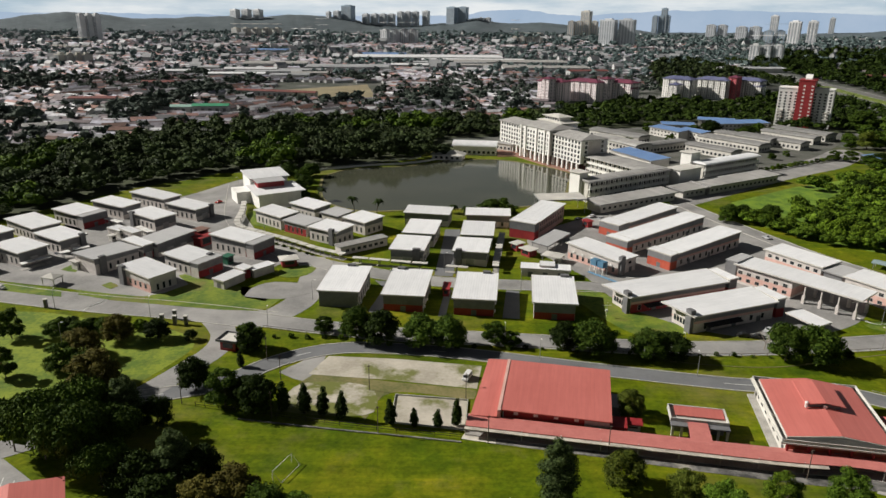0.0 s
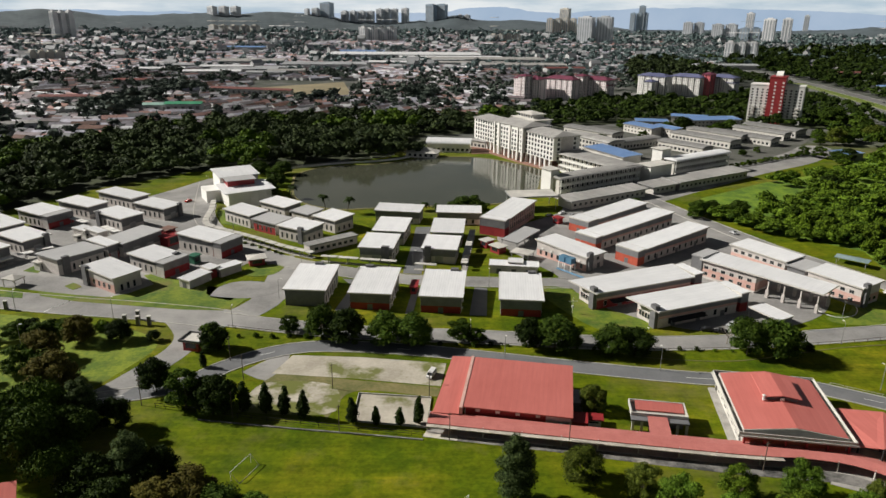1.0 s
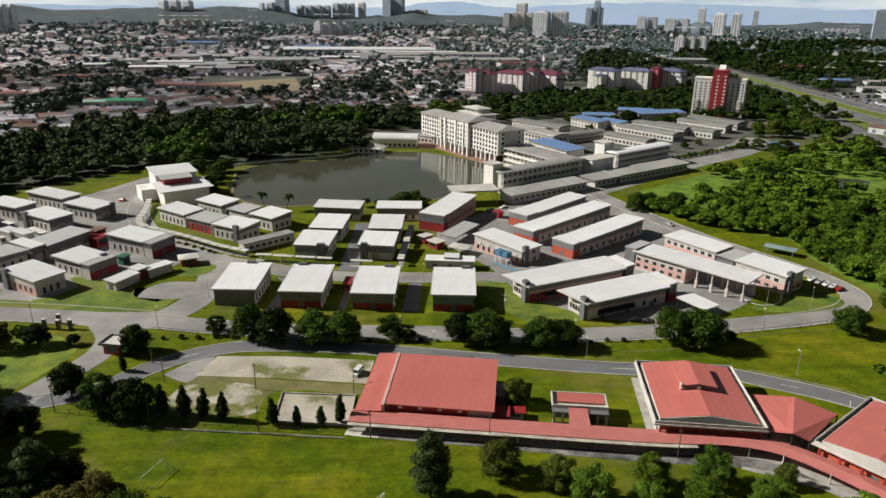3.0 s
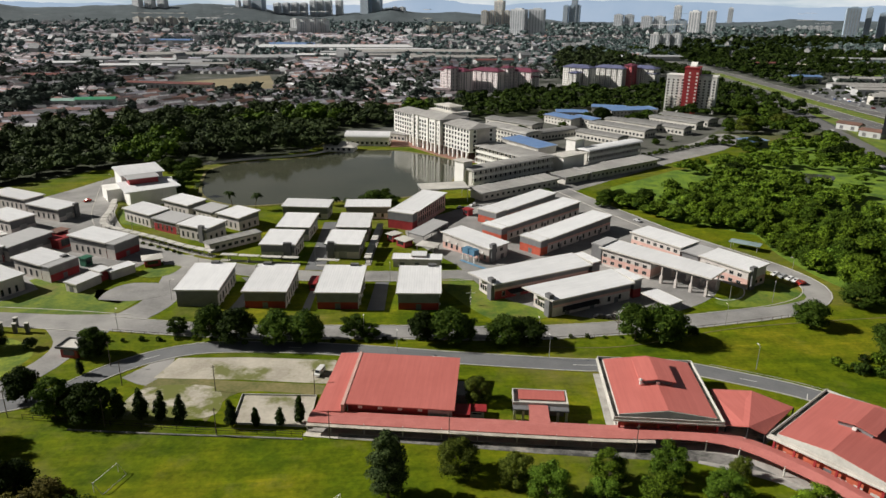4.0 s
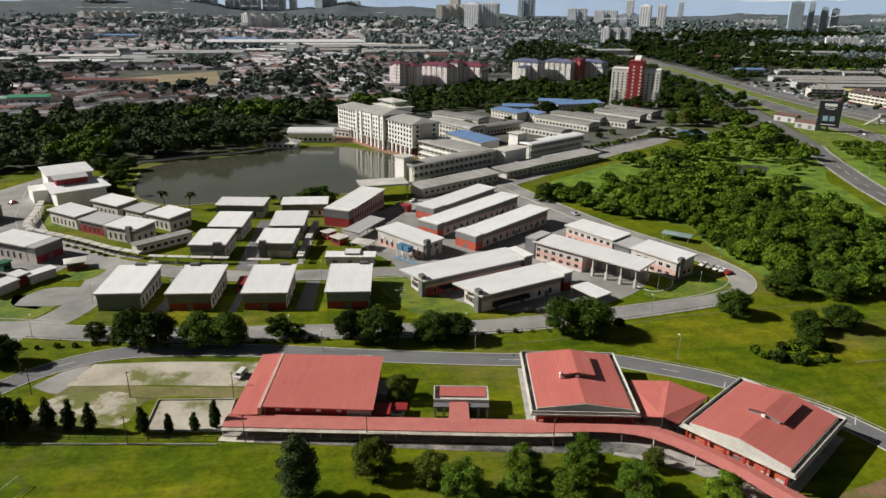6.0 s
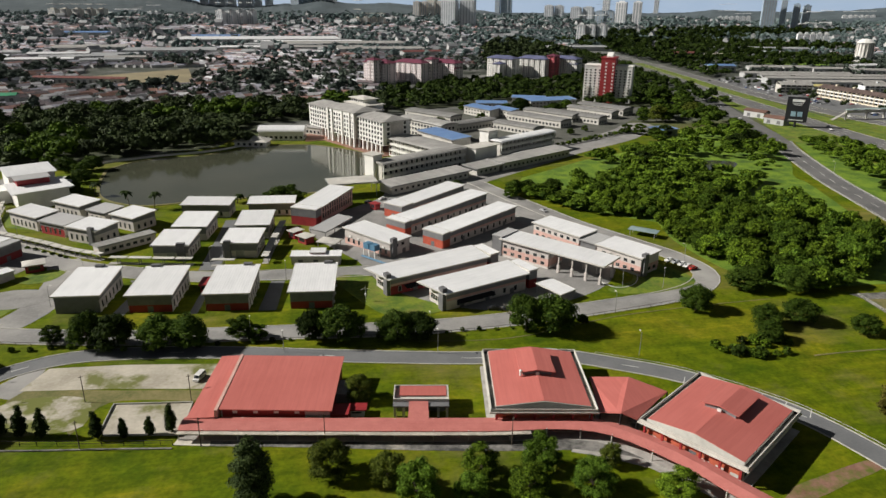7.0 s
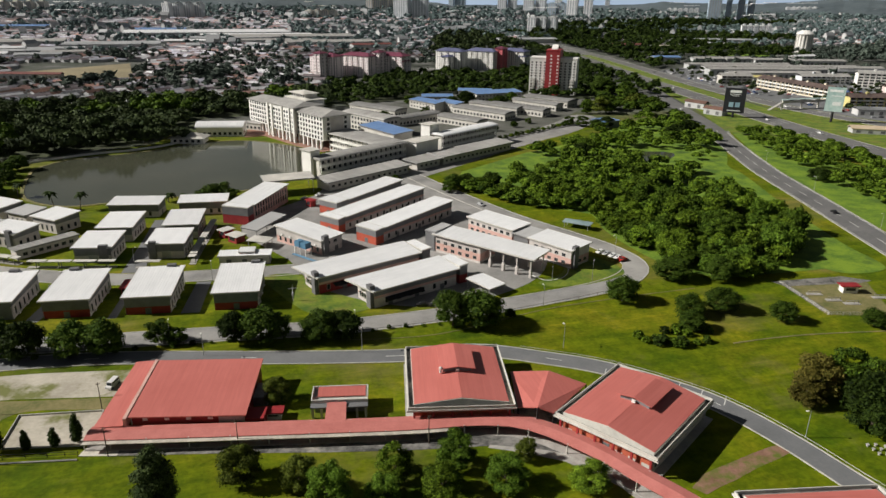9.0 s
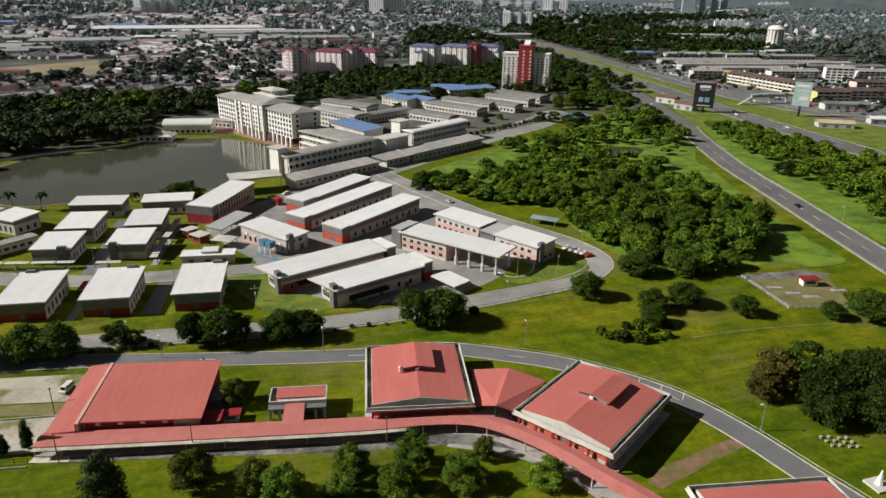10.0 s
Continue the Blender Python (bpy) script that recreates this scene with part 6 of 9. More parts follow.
LEAF_SUNNY = leaves("sunny_wood_leaves", (0.010, 0.028, 0.003), (0.120, 0.185, 0.016), 0.35)
mass_of_trees("woods", rest, 420, 0.155, LEAF_SUNNY, "bright green woods and thicket by the highway", 2.4, 6.0, 0.85)
mass_of_trees("thicket", hedge_places, 420, 0.13, LEAF_SUNNY, "dense green bushes beside the loop road", 2.6, 4.6, 0.75)
LAKE_WOOD = [(-420, 290), (-228, 322), (-214, 352), (-200, 378), (-184, 406), (-163, 425), (-148, 446), (-128, 452), (-100, 462), (-84, 466), (-58, 480), (-20, 500), (-6, 560), (8, 596), (48, 606), (80, 590), (110, 620), (122, 660), (118, 720), (60, 690), (10, 690), (-60, 680), (-150, 668), (-235, 600), (-275, 520), (-320, 490), (-430, 430)]
# floor under the woods, much darker than the open ground
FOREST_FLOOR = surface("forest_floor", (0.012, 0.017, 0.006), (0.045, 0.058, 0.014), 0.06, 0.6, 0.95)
patch("forest_floor", LAKE_WOOD, FOREST_FLOOR, 0.03, "dark ground under the lakeside wood", "ground", rounded=False)
lake_places = scatter(LAKE_WOOD, 10.0, rng)
bright = [p for p in lake_places if noise.noise(Vector((p[0] * 0.02, p[1] * 0.02, 5.0))) > 0.30]
taken = set(bright)
shore = [(-92 + 9.0 * i + rng.uniform(-2, 2), 470 + 3.2 * i + rng.uniform(-2, 4)) for i in range(11)]
mass_of_trees("woods", shore, 500, 0.12, LEAF_WOOD, "tall dark trees along the lake shore", 6.5, 8.5, 1.05)
mass_of_trees("woods", [p for p in lake_places if p not in taken], 230, 0.165, LEAF_WOOD, "dense dark wood behind the lake", 4.0, 8.8, 0.85, 7)
mass_of_trees("woods", bright, 230, 0.165, LEAF, "brighter crowns among the wood behind the lake", 5.0, 9.0, 0.85)
BACK_WOOD = [(118, 690), (130, 640), (150, 650), (190, 668), (250, 700), (300, 690), (318, 650), (345, 640), (402, 650), (430, 690), (455, 800), (500, 900), (440, 960), (400, 900), (330, 850), (280, 870), (220, 870), (180, 800), (130, 800)]
patch("forest_floor", BACK_WOOD, FOREST_FLOOR, 0.03, "dark ground under the trees by the flats", "ground", rounded=False)
# dark leaf colour carries the cloud shadow lying on this wood
mass_of_trees("woods", scatter(BACK_WOOD, 12.0, rng), 80, 0.25, LEAF_DARK, "trees between apartments and sheds, leaves darkened for cloud shadow", 4.5, 7.5)
mass_of_trees("woods", scatter([(350, 540), (395, 500), (418, 600), (440, 690), (400, 660), (340, 600)], 14.0, rng), 130, 0.20, LEAF, "trees beside the highway junction", 5, 8.5)

# ---- town ----
def apartment(c, yaw, L, W, h, floors, bays, wall_mat, roof_mat, label, name="apartment_block", pitched=3.0, accent=None, wing=True):
    """A slab of flats: bays stand out, each with a column of windows; pitched hipped roof, or 0 for a flat one with a parapet."""
    top = thing(name, pose(c[0], c[1], 0, 0, 0, yaw), label, "apartment block", "apartment blocks")
    hx, hy = L / 2, W / 2
    bm = bmesh.new()
    box(bm, -hx, hx, -hy, hy, 0, h)
    part("wall", bm, wall_mat, top)
    step = L / bays
    for i in range(bays):
        x = -hx + (i + 0.5) * step
        bm = bmesh.new()
        box(bm, x - step * 0.36, x + step * 0.36, -hy - 1.2, -hy, 0, h - 0.5)
        bay = part("bay", bm, accent[1] if accent and i in accent[0] else wall_mat, top)
        fh = h / floors
        for s in (-0.17, 0.17):
            bm = bmesh.new()
            for f in range(floors):
                box(bm, x + s * step - step * 0.055, x + s * step + step * 0.055, -hy - 1.27, -hy - 1.2, f * fh + fh * 0.3, f * fh + fh * 0.8)
            part("window_column", bm, GLASS, bay)["kind"] = "stuff"
        # flat dark strip on the wall stands in for a shaded gap between bays
        bm = bmesh.new()
        box(bm, x + step * 0.44, x + step * 0.56, -hy - 0.06, -hy, 1.0, h - 1.0)
        part("recess", bm, DARK_FIN, top)
    k = max(2, int(W / 6))
    for e in (-1, 1):
        bm = bmesh.new()
        fh = h / floors
        for j in range(k):
            y = -hy + (j + 0.5) * W / k
            for f in range(floors):
                box(bm, min(e * hx, e * (hx + 0.08)), max(e * hx, e * (hx + 0.08)), y - 0.8, y + 0.8, f * fh + fh * 0.3, f * fh + fh * 0.8)
        part("window_column", bm, GLASS, top)["kind"] = "stuff"
    if pitched:
        bm = bmesh.new()
        pts = [(-hx - 1, -hy - 2), (hx + 1, -hy - 2), (hx + 1, hy + 1), (-hx - 1, hy + 1)]
        quad_prism(bm, pts, h, h + 0.4)
        lo = [bm.verts.new((*p, h + 0.4)) for p in pts]
        r0, r1 = bm.verts.new((-hx + W / 2, -0.5, h + pitched)), bm.verts.new((hx - W / 2, -0.5, h + pitched))
        for f in ((lo[0], lo[1], r1, r0), (lo[1], lo[2], r1), (lo[2], lo[3], r0, r1), (lo[3], lo[0], r0)):
            bm.faces.new(f)
        part("roof", bm, roof_mat, top)
    else:
        bm = bmesh.new()
        box(bm, -hx - 0.3, hx + 0.3, -hy - 1.4, hy + 0.3, h, h + 1.0)
        box(bm, -hx * 0.3, hx * 0.3, -hy * 0.5, hy * 0.5, h + 1.0, h + 4.0)
        part("roof", bm, roof_mat, top)
    return top


MAGENTA = surface("magenta_tile_roof", (0.10, 0.018, 0.042), (0.18, 0.036, 0.070), 0.1, 1.0, 0.8)
PINKISH = surface("pale_pink_wall", (0.78, 0.70, 0.70), (0.84, 0.77, 0.77), 0.1, 1.0, 0.85)
BLUE_TILE = surface("blue_tile_roof", (0.07, 0.08, 0.16), (0.12, 0.13, 0.23), 0.1, 1.0, 0.8)
ROSE = surface("rose_wall", (0.50, 0.10, 0.12), (0.62, 0.17, 0.19), 0.1, 1.0, 0.85)
for c, yaw, L, bays, roof, acc in (((136, 878), -46, 38, 4, MAGENTA, ()), ((177, 878), -46, 42, 5, MAGENTA, ()), ((219, 873), -46, 38, 4, MAGENTA, (0,)),
                                   ((309, 930), -46, 40, 4, BLUE_TILE, ()), ((352, 925), -46, 42, 5, BLUE_TILE, ()), ((395, 920), -46, 38, 4, BLUE_TILE, (0,))):
    apartment(c, yaw, L, 17, 24, 8, bays, PINKISH if roof is MAGENTA else WHITE, roof, "seven-storey walk-up flats with %s tiled roof" % ("magenta" if roof is MAGENTA else "dark blue"), pitched=4.0, accent=(acc, ROSE))
for x, y, r in ((128, 866, MAGENTA), (200, 872, MAGENTA), (300, 917, BLUE_TILE), (374, 914, MAGENTA), (228, 862, MAGENTA), (404, 908, BLUE_TILE)):
    apartment((x, y), -46, 12, 13, 28 if r is MAGENTA and x < 220 or x == 374 else 18, 7, 2, PINKISH if x < 300 else (ROSE if x == 374 else WHITE), r, "projecting stair block of the flats with hipped roof", "stair_block", 3.0)
# red and white tower
tower = thing("tower_block", pose(351, 684, 0, 0, 0, -32), "white apartment tower with a bright red core", "tower block")
for x0, x1, y0, y1, z1, m in ((-24, -6, -7, 12, 36, WHITE), (-7, 7, -11, 10, 44, RED_CLAD), (6, 24, -7, 12, 36, WHITE)):
    bm = bmesh.new()
    box(bm, x0, x1, y0, y1, 0, z1)
    wing = part("wing", bm, m, tower)
    for k in range(4):
        bm = bmesh.new()
        x = x0 + (k + 0.5) * (x1 - x0) / 4
        for f in range(12):
            z = 1.0 + f * (z1 - 3) / 12
            if m is WHITE or k % 2:
                box(bm, x - 0.9, x + 0.9, y0 - 0.08, y0, z, z + 1.5)
        if len(bm.verts):
            part("window_column", bm, GLASS if m is WHITE else WHITE, wing)["kind"] = "stuff"
        else:
            bm.free()
    bm = bmesh.new()
    box(bm, x0 - 0.4, x1 + 0.4, y0 - 0.4, y1 + 0.4, z1, z1 + 1.0)
    part("parapet", bm, m, wing)
    if m is WHITE:
        for x in (x0 + 4, x1 - 4):
            bm = bmesh.new()
            for f in range(3):
                box(bm, x - 2.2, x + 2.2, y0 - 1.4, y0, 8 + f * 3.2, 9.2 + f * 3.2)
            part("balcony", bm, OFF_WHITE, wing)
bm = bmesh.new()
quad_prism(bm, [(-3, -4), (3, -4), (3, 4), (-3, 4)], 44, [46, 46, 49.5, 49.5])
part("roof_fin", bm, WHITE, tower)

# distant towers: haze put into the colours, walls and windows paled and blued
FAR_GLASS = surface("far_tower_wall", (0.30, 0.38, 0.46), (0.40, 0.49, 0.57), 0.05, 0.4, 0.4)
FAR_PALE = surface("far_pale_wall", (0.68, 0.69, 0.70), (0.80, 0.80, 0.80), 0.04, 0.4, 0.85)
FAR_DARK = surface("far_grey_wall", (0.56, 0.59, 0.62), (0.68, 0.70, 0.72), 0.04, 0.4, 0.8)
FAR_CREAM = surface("far_cream_wall", (0.60, 0.57, 0.51), (0.74, 0.70, 0.63), 0.04, 0.4, 0.85)


FAR_WINDOW = surface("far_window_strip", (0.30, 0.33, 0.36), (0.40, 0.43, 0.46), 0.05, 0.4, 0.3)


def far_tower(x, y, w, d, h, material, crown=0):
    top = thing("high_rise", pose(x, y, 0, 0, 0, -38 + (x * 7 % 11)), "tall high-rise far off in the town, paled in colour for haze", "high-rise", "distant high-rises")
    bm = bmesh.new()
    box(bm, -w / 2, w / 2, -d / 2, d / 2, 0, h)
    part("wall", bm, material, top)
    k = max(3, int(w / 9))
    for i in range(k):
        bm = bmesh.new()
        xx = -w / 2 + (i + 0.5) * w / k
        box(bm, xx - w / k * 0.22, xx + w / k * 0.22, -d / 2 - 0.5, -d / 2, h * 0.05, h * 0.95)
        part("window_strip", bm, FAR_WINDOW, top)
    for i in range(max(3, int(h / 30))):
        bm = bmesh.new()
        box(bm, -w / 2 - 0.8, w / 2 + 0.8, -d / 2 - 0.8, d / 2, h * (i + 1) / (int(h / 30) + 1) - 1.2, h * (i + 1) / (int(h / 30) + 1))
        part("floor_band", bm, material, top)
    bm = bmesh.new()
    if crown:
        pts = [(-w / 2, -d / 2), (w / 2, -d / 2), (w / 2, d / 2), (-w / 2, d / 2)]
        lo = [bm.verts.new((*p, h)) for p in pts]
        cm = bm.verts.new((0, 0, h + crown))
        for i in range(4):
            bm.faces.new((lo[i], lo[(i + 1) % 4], cm))
        part("roof", bm, FAR_DARK, top)
    else:
        box(bm, -w * 0.25, w * 0.25, -d * 0.25, d * 0.25, h, h + 4)
        part("plant_room", bm, material, top)


for row in ((-1275, 2542, 21, 18, 92, FAR_PALE), (-1253, 2553, 21, 18, 92, FAR_PALE), (-1230, 2564, 21, 18, 93, FAR_PALE), (-1177, 4083, 53, 31, 120, FAR_PALE), (-1118, 4100, 53, 32, 121, FAR_PALE), (-1057, 4116, 53, 32, 121, FAR_PALE), (-560, 4212, 70, 42, 148, FAR_GLASS), (-623, 4203, 41, 25, 117, FAR_DARK), (-671, 4196, 28, 18, 113, FAR_DARK), (-460, 4224, 41, 25, 103, FAR_DARK), (-411, 4229, 42, 25, 104, FAR_DARK), (-362, 4234, 42, 25, 104, FAR_DARK), (-313, 4238, 42, 25, 104, FAR_DARK), (-260, 4241, 37, 22, 117, FAR_DARK), (-217, 4244, 37, 22, 118, FAR_DARK), (-173, 4246, 37, 22, 118, FAR_DARK), (-112, 4248, 39, 23, 122, FAR_PALE), (38, 4249, 56, 33, 145, FAR_GLASS),):
    far_tower(*row)
for row in ((103, 4248, 56, 33, 146, FAR_GLASS), (-209, 2520, 28, 18, 50, FAR_PALE), (-176, 2523, 28, 18, 50, FAR_PALE), (-143, 2525, 28, 18, 51, FAR_PALE), (-110, 2527, 28, 18, 51, FAR_PALE), (619, 3563, 32, 19, 78, FAR_CREAM), (655, 3557, 32, 19, 78, FAR_CREAM), (692, 3550, 31, 19, 79, FAR_CREAM), (728, 3542, 31, 19, 79, FAR_CREAM), (569, 2528, 54, 32, 91, FAR_DARK), (630, 2513, 53, 32, 92, FAR_DARK), (1176, 4083, 28, 18, 109, FAR_GLASS), (1208, 4074, 28, 18, 110, FAR_GLASS), (1240, 4064, 28, 18, 110, FAR_GLASS), (1222, 4070, 33, 19, 148, FAR_GLASS), (1253, 3417, 42, 25, 68, FAR_DARK), (1299, 3400, 42, 25, 68, FAR_DARK), (1286, 3145, 46, 27, 64, FAR_DARK),):
    far_tower(*row)
for row in ((1336, 3124, 46, 27, 65, FAR_DARK), (1297, 2902, 35, 21, 53, FAR_GLASS), (1335, 2885, 35, 21, 54, FAR_GLASS), (1243, 2581, 39, 23, 91, FAR_PALE), (1368, 2703, 33, 20, 92, FAR_PALE), (701, 1625, 20, 18, 43, FAR_PALE), (723, 1616, 20, 18, 43, FAR_PALE), (745, 1606, 20, 18, 44, FAR_PALE), (-925, 3203, 38, 22, 38, FAR_CREAM), (-883, 3215, 38, 22, 38, FAR_CREAM), (-840, 3227, 38, 23, 38, FAR_CREAM), (-796, 3238, 38, 23, 38, FAR_CREAM), (-752, 3248, 39, 23, 38, FAR_CREAM), (-780, 1453, 13, 18, 18, FAR_CREAM), (-766, 1460, 13, 18, 17, FAR_CREAM), (-752, 1467, 13, 18, 17, FAR_CREAM), (-738, 1474, 13, 18, 17, FAR_CREAM), (808, 4172, 56, 34, 130, FAR_CREAM),):
    far_tower(*row)
for row in ((1751, 3872, 38, 22, 115, FAR_PALE), (1995, 3752, 25, 18, 106, FAR_DARK), (207, 4244, 35, 21, 88, FAR_PALE), (248, 4242, 35, 21, 88, FAR_PALE), (-1496, 3977, 24, 18, 37, FAR_PALE), (-1468, 3988, 25, 18, 37, FAR_PALE), (-1441, 3998, 25, 18, 37, FAR_PALE), (-576, 3317, 21, 18, 27, FAR_PALE), (-551, 3322, 22, 18, 27, FAR_PALE), (246, 2541, 23, 18, 29, FAR_CREAM), (273, 2539, 23, 18, 30, FAR_CREAM), (300, 2536, 23, 18, 30, FAR_CREAM), (327, 2532, 23, 18, 30, FAR_CREAM), (-435, 2127, 18, 18, 20, FAR_PALE), (-414, 2131, 18, 18, 20, FAR_PALE), (-392, 2135, 18, 18, 20, FAR_PALE), (1730, 2388, 45, 27, 109, FAR_GLASS), (1795, 2393, 20, 18, 109, FAR_GLASS),):
    far_tower(*row)
for row in ((1850, 2395, 24, 18, 91, FAR_GLASS), (1895, 2398, 26, 18, 87, FAR_GLASS), (1260, 1586, 12, 18, 25, FAR_PALE), (1271, 1577, 12, 18, 26, FAR_PALE), (1282, 1568, 12, 18, 26, FAR_PALE), (1294, 1559, 12, 18, 27, FAR_PALE), (1305, 1550, 12, 18, 27, FAR_PALE), (2627, 3069, 20, 18, 39, FAR_PALE), (2645, 3053, 20, 18, 40, FAR_PALE), (2663, 3038, 20, 18, 40, FAR_PALE), (2681, 3022, 20, 18, 41, FAR_PALE), (2698, 3007, 19, 18, 41, FAR_PALE), (2716, 2992, 19, 18, 42, FAR_PALE), (1999, 3120, 21, 18, 28, FAR_PALE), (2020, 3107, 21, 18, 29, FAR_PALE), (2041, 3093, 21, 18, 29, FAR_PALE), (2061, 3080, 21, 18, 30, FAR_PALE), (2082, 3066, 21, 18, 30, FAR_PALE),):
    far_tower(*row)
for row in ((2102, 3053, 20, 18, 31, FAR_PALE),):
    far_tower(*row)

# water tower
wt = thing("water_tower", pose(1038, 1119, 0), "round white water tower with ribbed drum", "water tower")
bm = bmesh.new()
tube(bm, (0, 0, 0), (0, 0, 32), 14, 13, 24)
part("drum", bm, WHITE, wt)
bm = bmesh.new()
tube(bm, (0, 0, 32), (0, 0, 33), 15.5, 15.5, 24)
tube(bm, (0, 0, 33), (0, 0, 39), 15.5, 7, 24)
part("cap", bm, WHITE, wt)
for i in range(16):
    bm = bmesh.new()
    a = i * math.pi / 8
    box(bm, 13.2, 14.6, -0.6, 0.6, 0, 31)
    part("rib", bm, OFF_WHITE, wt, at=pose(0, 0, 0, 0, 0, i * 22.5))


# houses: a few hundred nearest ones are things, the rest one mass
def house_arrays(L, W, h, rise):
    """Walls and a gable roof, as two sets of vertices and quads."""
    x, y = L / 2, W / 2
    wall = np.array([(-x, -y, 0), (x, -y, 0), (x, y, 0), (-x, y, 0), (-x, -y, h), (x, -y, h), (x, y, h), (-x, y, h), (-x, 0, h + rise), (x, 0, h + rise)], float)
    wf = np.array([(0, 1, 5, 4), (2, 3, 7, 6), (1, 2, 6, 5), (3, 0, 4, 7), (5, 6, 9, 9), (7, 4, 8, 8)])
    o = 0.6
    s = rise / y
    roof = np.array([(-x - o, -y - o, h - o * s), (x + o, -y - o, h - o * s), (x + o, 0, h + rise), (-x - o, 0, h + rise), (x + o, y + o, h - o * s), (-x - o, y + o, h - o * s)], float)
    roof = np.concatenate([roof + (0, 0, 0.05), roof + (0, 0, 0.3)])
    rf = np.array([(6, 7, 8, 9), (9, 8, 10, 11), (1, 0, 3, 2), (2, 3, 5, 4), (0, 1, 7, 6), (4, 5, 11, 10), (1, 2, 8, 7), (2, 4, 10, 8), (3, 0, 6, 9), (5, 3, 9, 11)])
    return wall, wf, roof, rf


# town greys cooled and lifted, the haze over them put into colour
TOWN_WALL = surface("town_wall", (0.34, 0.35, 0.355), (0.54, 0.54, 0.535), 0.02, 0.3, 0.85)
TOWN_ROOF_GREY = surface("town_grey_roof", (0.09, 0.095, 0.10), (0.27, 0.28, 0.285), 0.016, 0.25, 0.8)
TOWN_ROOF_PALE = surface("town_pale_roof", (0.24, 0.25, 0.26), (0.42, 0.43, 0.44), 0.02, 0.3, 0.7)
SHEDS = []


def clear_of_sheds(x, y, margin):
    """Whether a place is outside every shed by the margin."""
    for sx, sy, L, W, c, s in SHEDS:
        u, v = (x - sx) * c + (y - sy) * s, (y - sy) * c - (x - sx) * s
        if abs(u) < L / 2 + margin and abs(v) < W / 2 + margin:
            return False
    return True


def shed(x, y, L, W, h, yaw, roof_mat, label="large flat industrial shed in the town"):
    SHEDS.append((x, y, L, W, math.cos(radians(yaw)), math.sin(radians(yaw))))
    top = thing("warehouse", pose(x, y, 0, 0, 0, yaw), label, "warehouse", "industrial sheds")
    bm = bmesh.new()
    box(bm, -L / 2, L / 2, -W / 2, W / 2, 0, h)
    wall = part("wall", bm, TOWN_WALL, top)
    if y < 1000:
        bm = bmesh.new()
        n = max(2, int(L / 7))
        for i in range(n):
            u = -L / 2 + (i + 0.5) * L / n
            box(bm, u - 1.6, u + 1.6, -W / 2 - 0.06, -W / 2, 0.6, h * 0.72)
        part("opening", bm, DARK_FIN, wall)["kind"] = "stuff"
    k = max(1, int(W / 25))
    for i in range(k):
        bm = bmesh.new()
        y0, y1 = -W / 2 + i * W / k - 0.3, -W / 2 + (i + 1) * W / k - 0.3
        ym = (y0 + y1) / 2
        quad_prism(bm, [(-L / 2 - 1, y0), (L / 2 + 1, y0), (L / 2 + 1, ym), (-L / 2 - 1, ym)], [h, h, h + 2, h + 2], [h + 0.4, h + 0.4, h + 2.4, h + 2.4])
        part("roof_slope", bm, roof_mat, top)
        bm = bmesh.new()
        quad_prism(bm, [(-L / 2 - 1, ym), (L / 2 + 1, ym), (L / 2 + 1, y1), (-L / 2 - 1, y1)], [h + 2, h + 2, h, h], [h + 2.4, h + 2.4, h + 0.4, h + 0.4])
        part("roof_slope", bm, roof_mat, top)


SHOP_CREAM = surface("shop_cream_wall", (0.62, 0.55, 0.42), (0.76, 0.69, 0.55), 0.1, 1.0, 0.85)
SHOP_YELLOW = surface("shop_yellow_wall", (0.50, 0.44, 0.16), (0.64, 0.56, 0.24), 0.1, 1.0, 0.85)
SHOP_PINK = surface("shop_pink_wall", (0.52, 0.42, 0.41), (0.66, 0.55, 0.53), 0.1, 1.0, 0.85)
BROWN_TILE = surface("brown_tile_roof", (0.065, 0.045, 0.040), (0.13, 0.092, 0.080), 0.1, 1.0, 0.85)


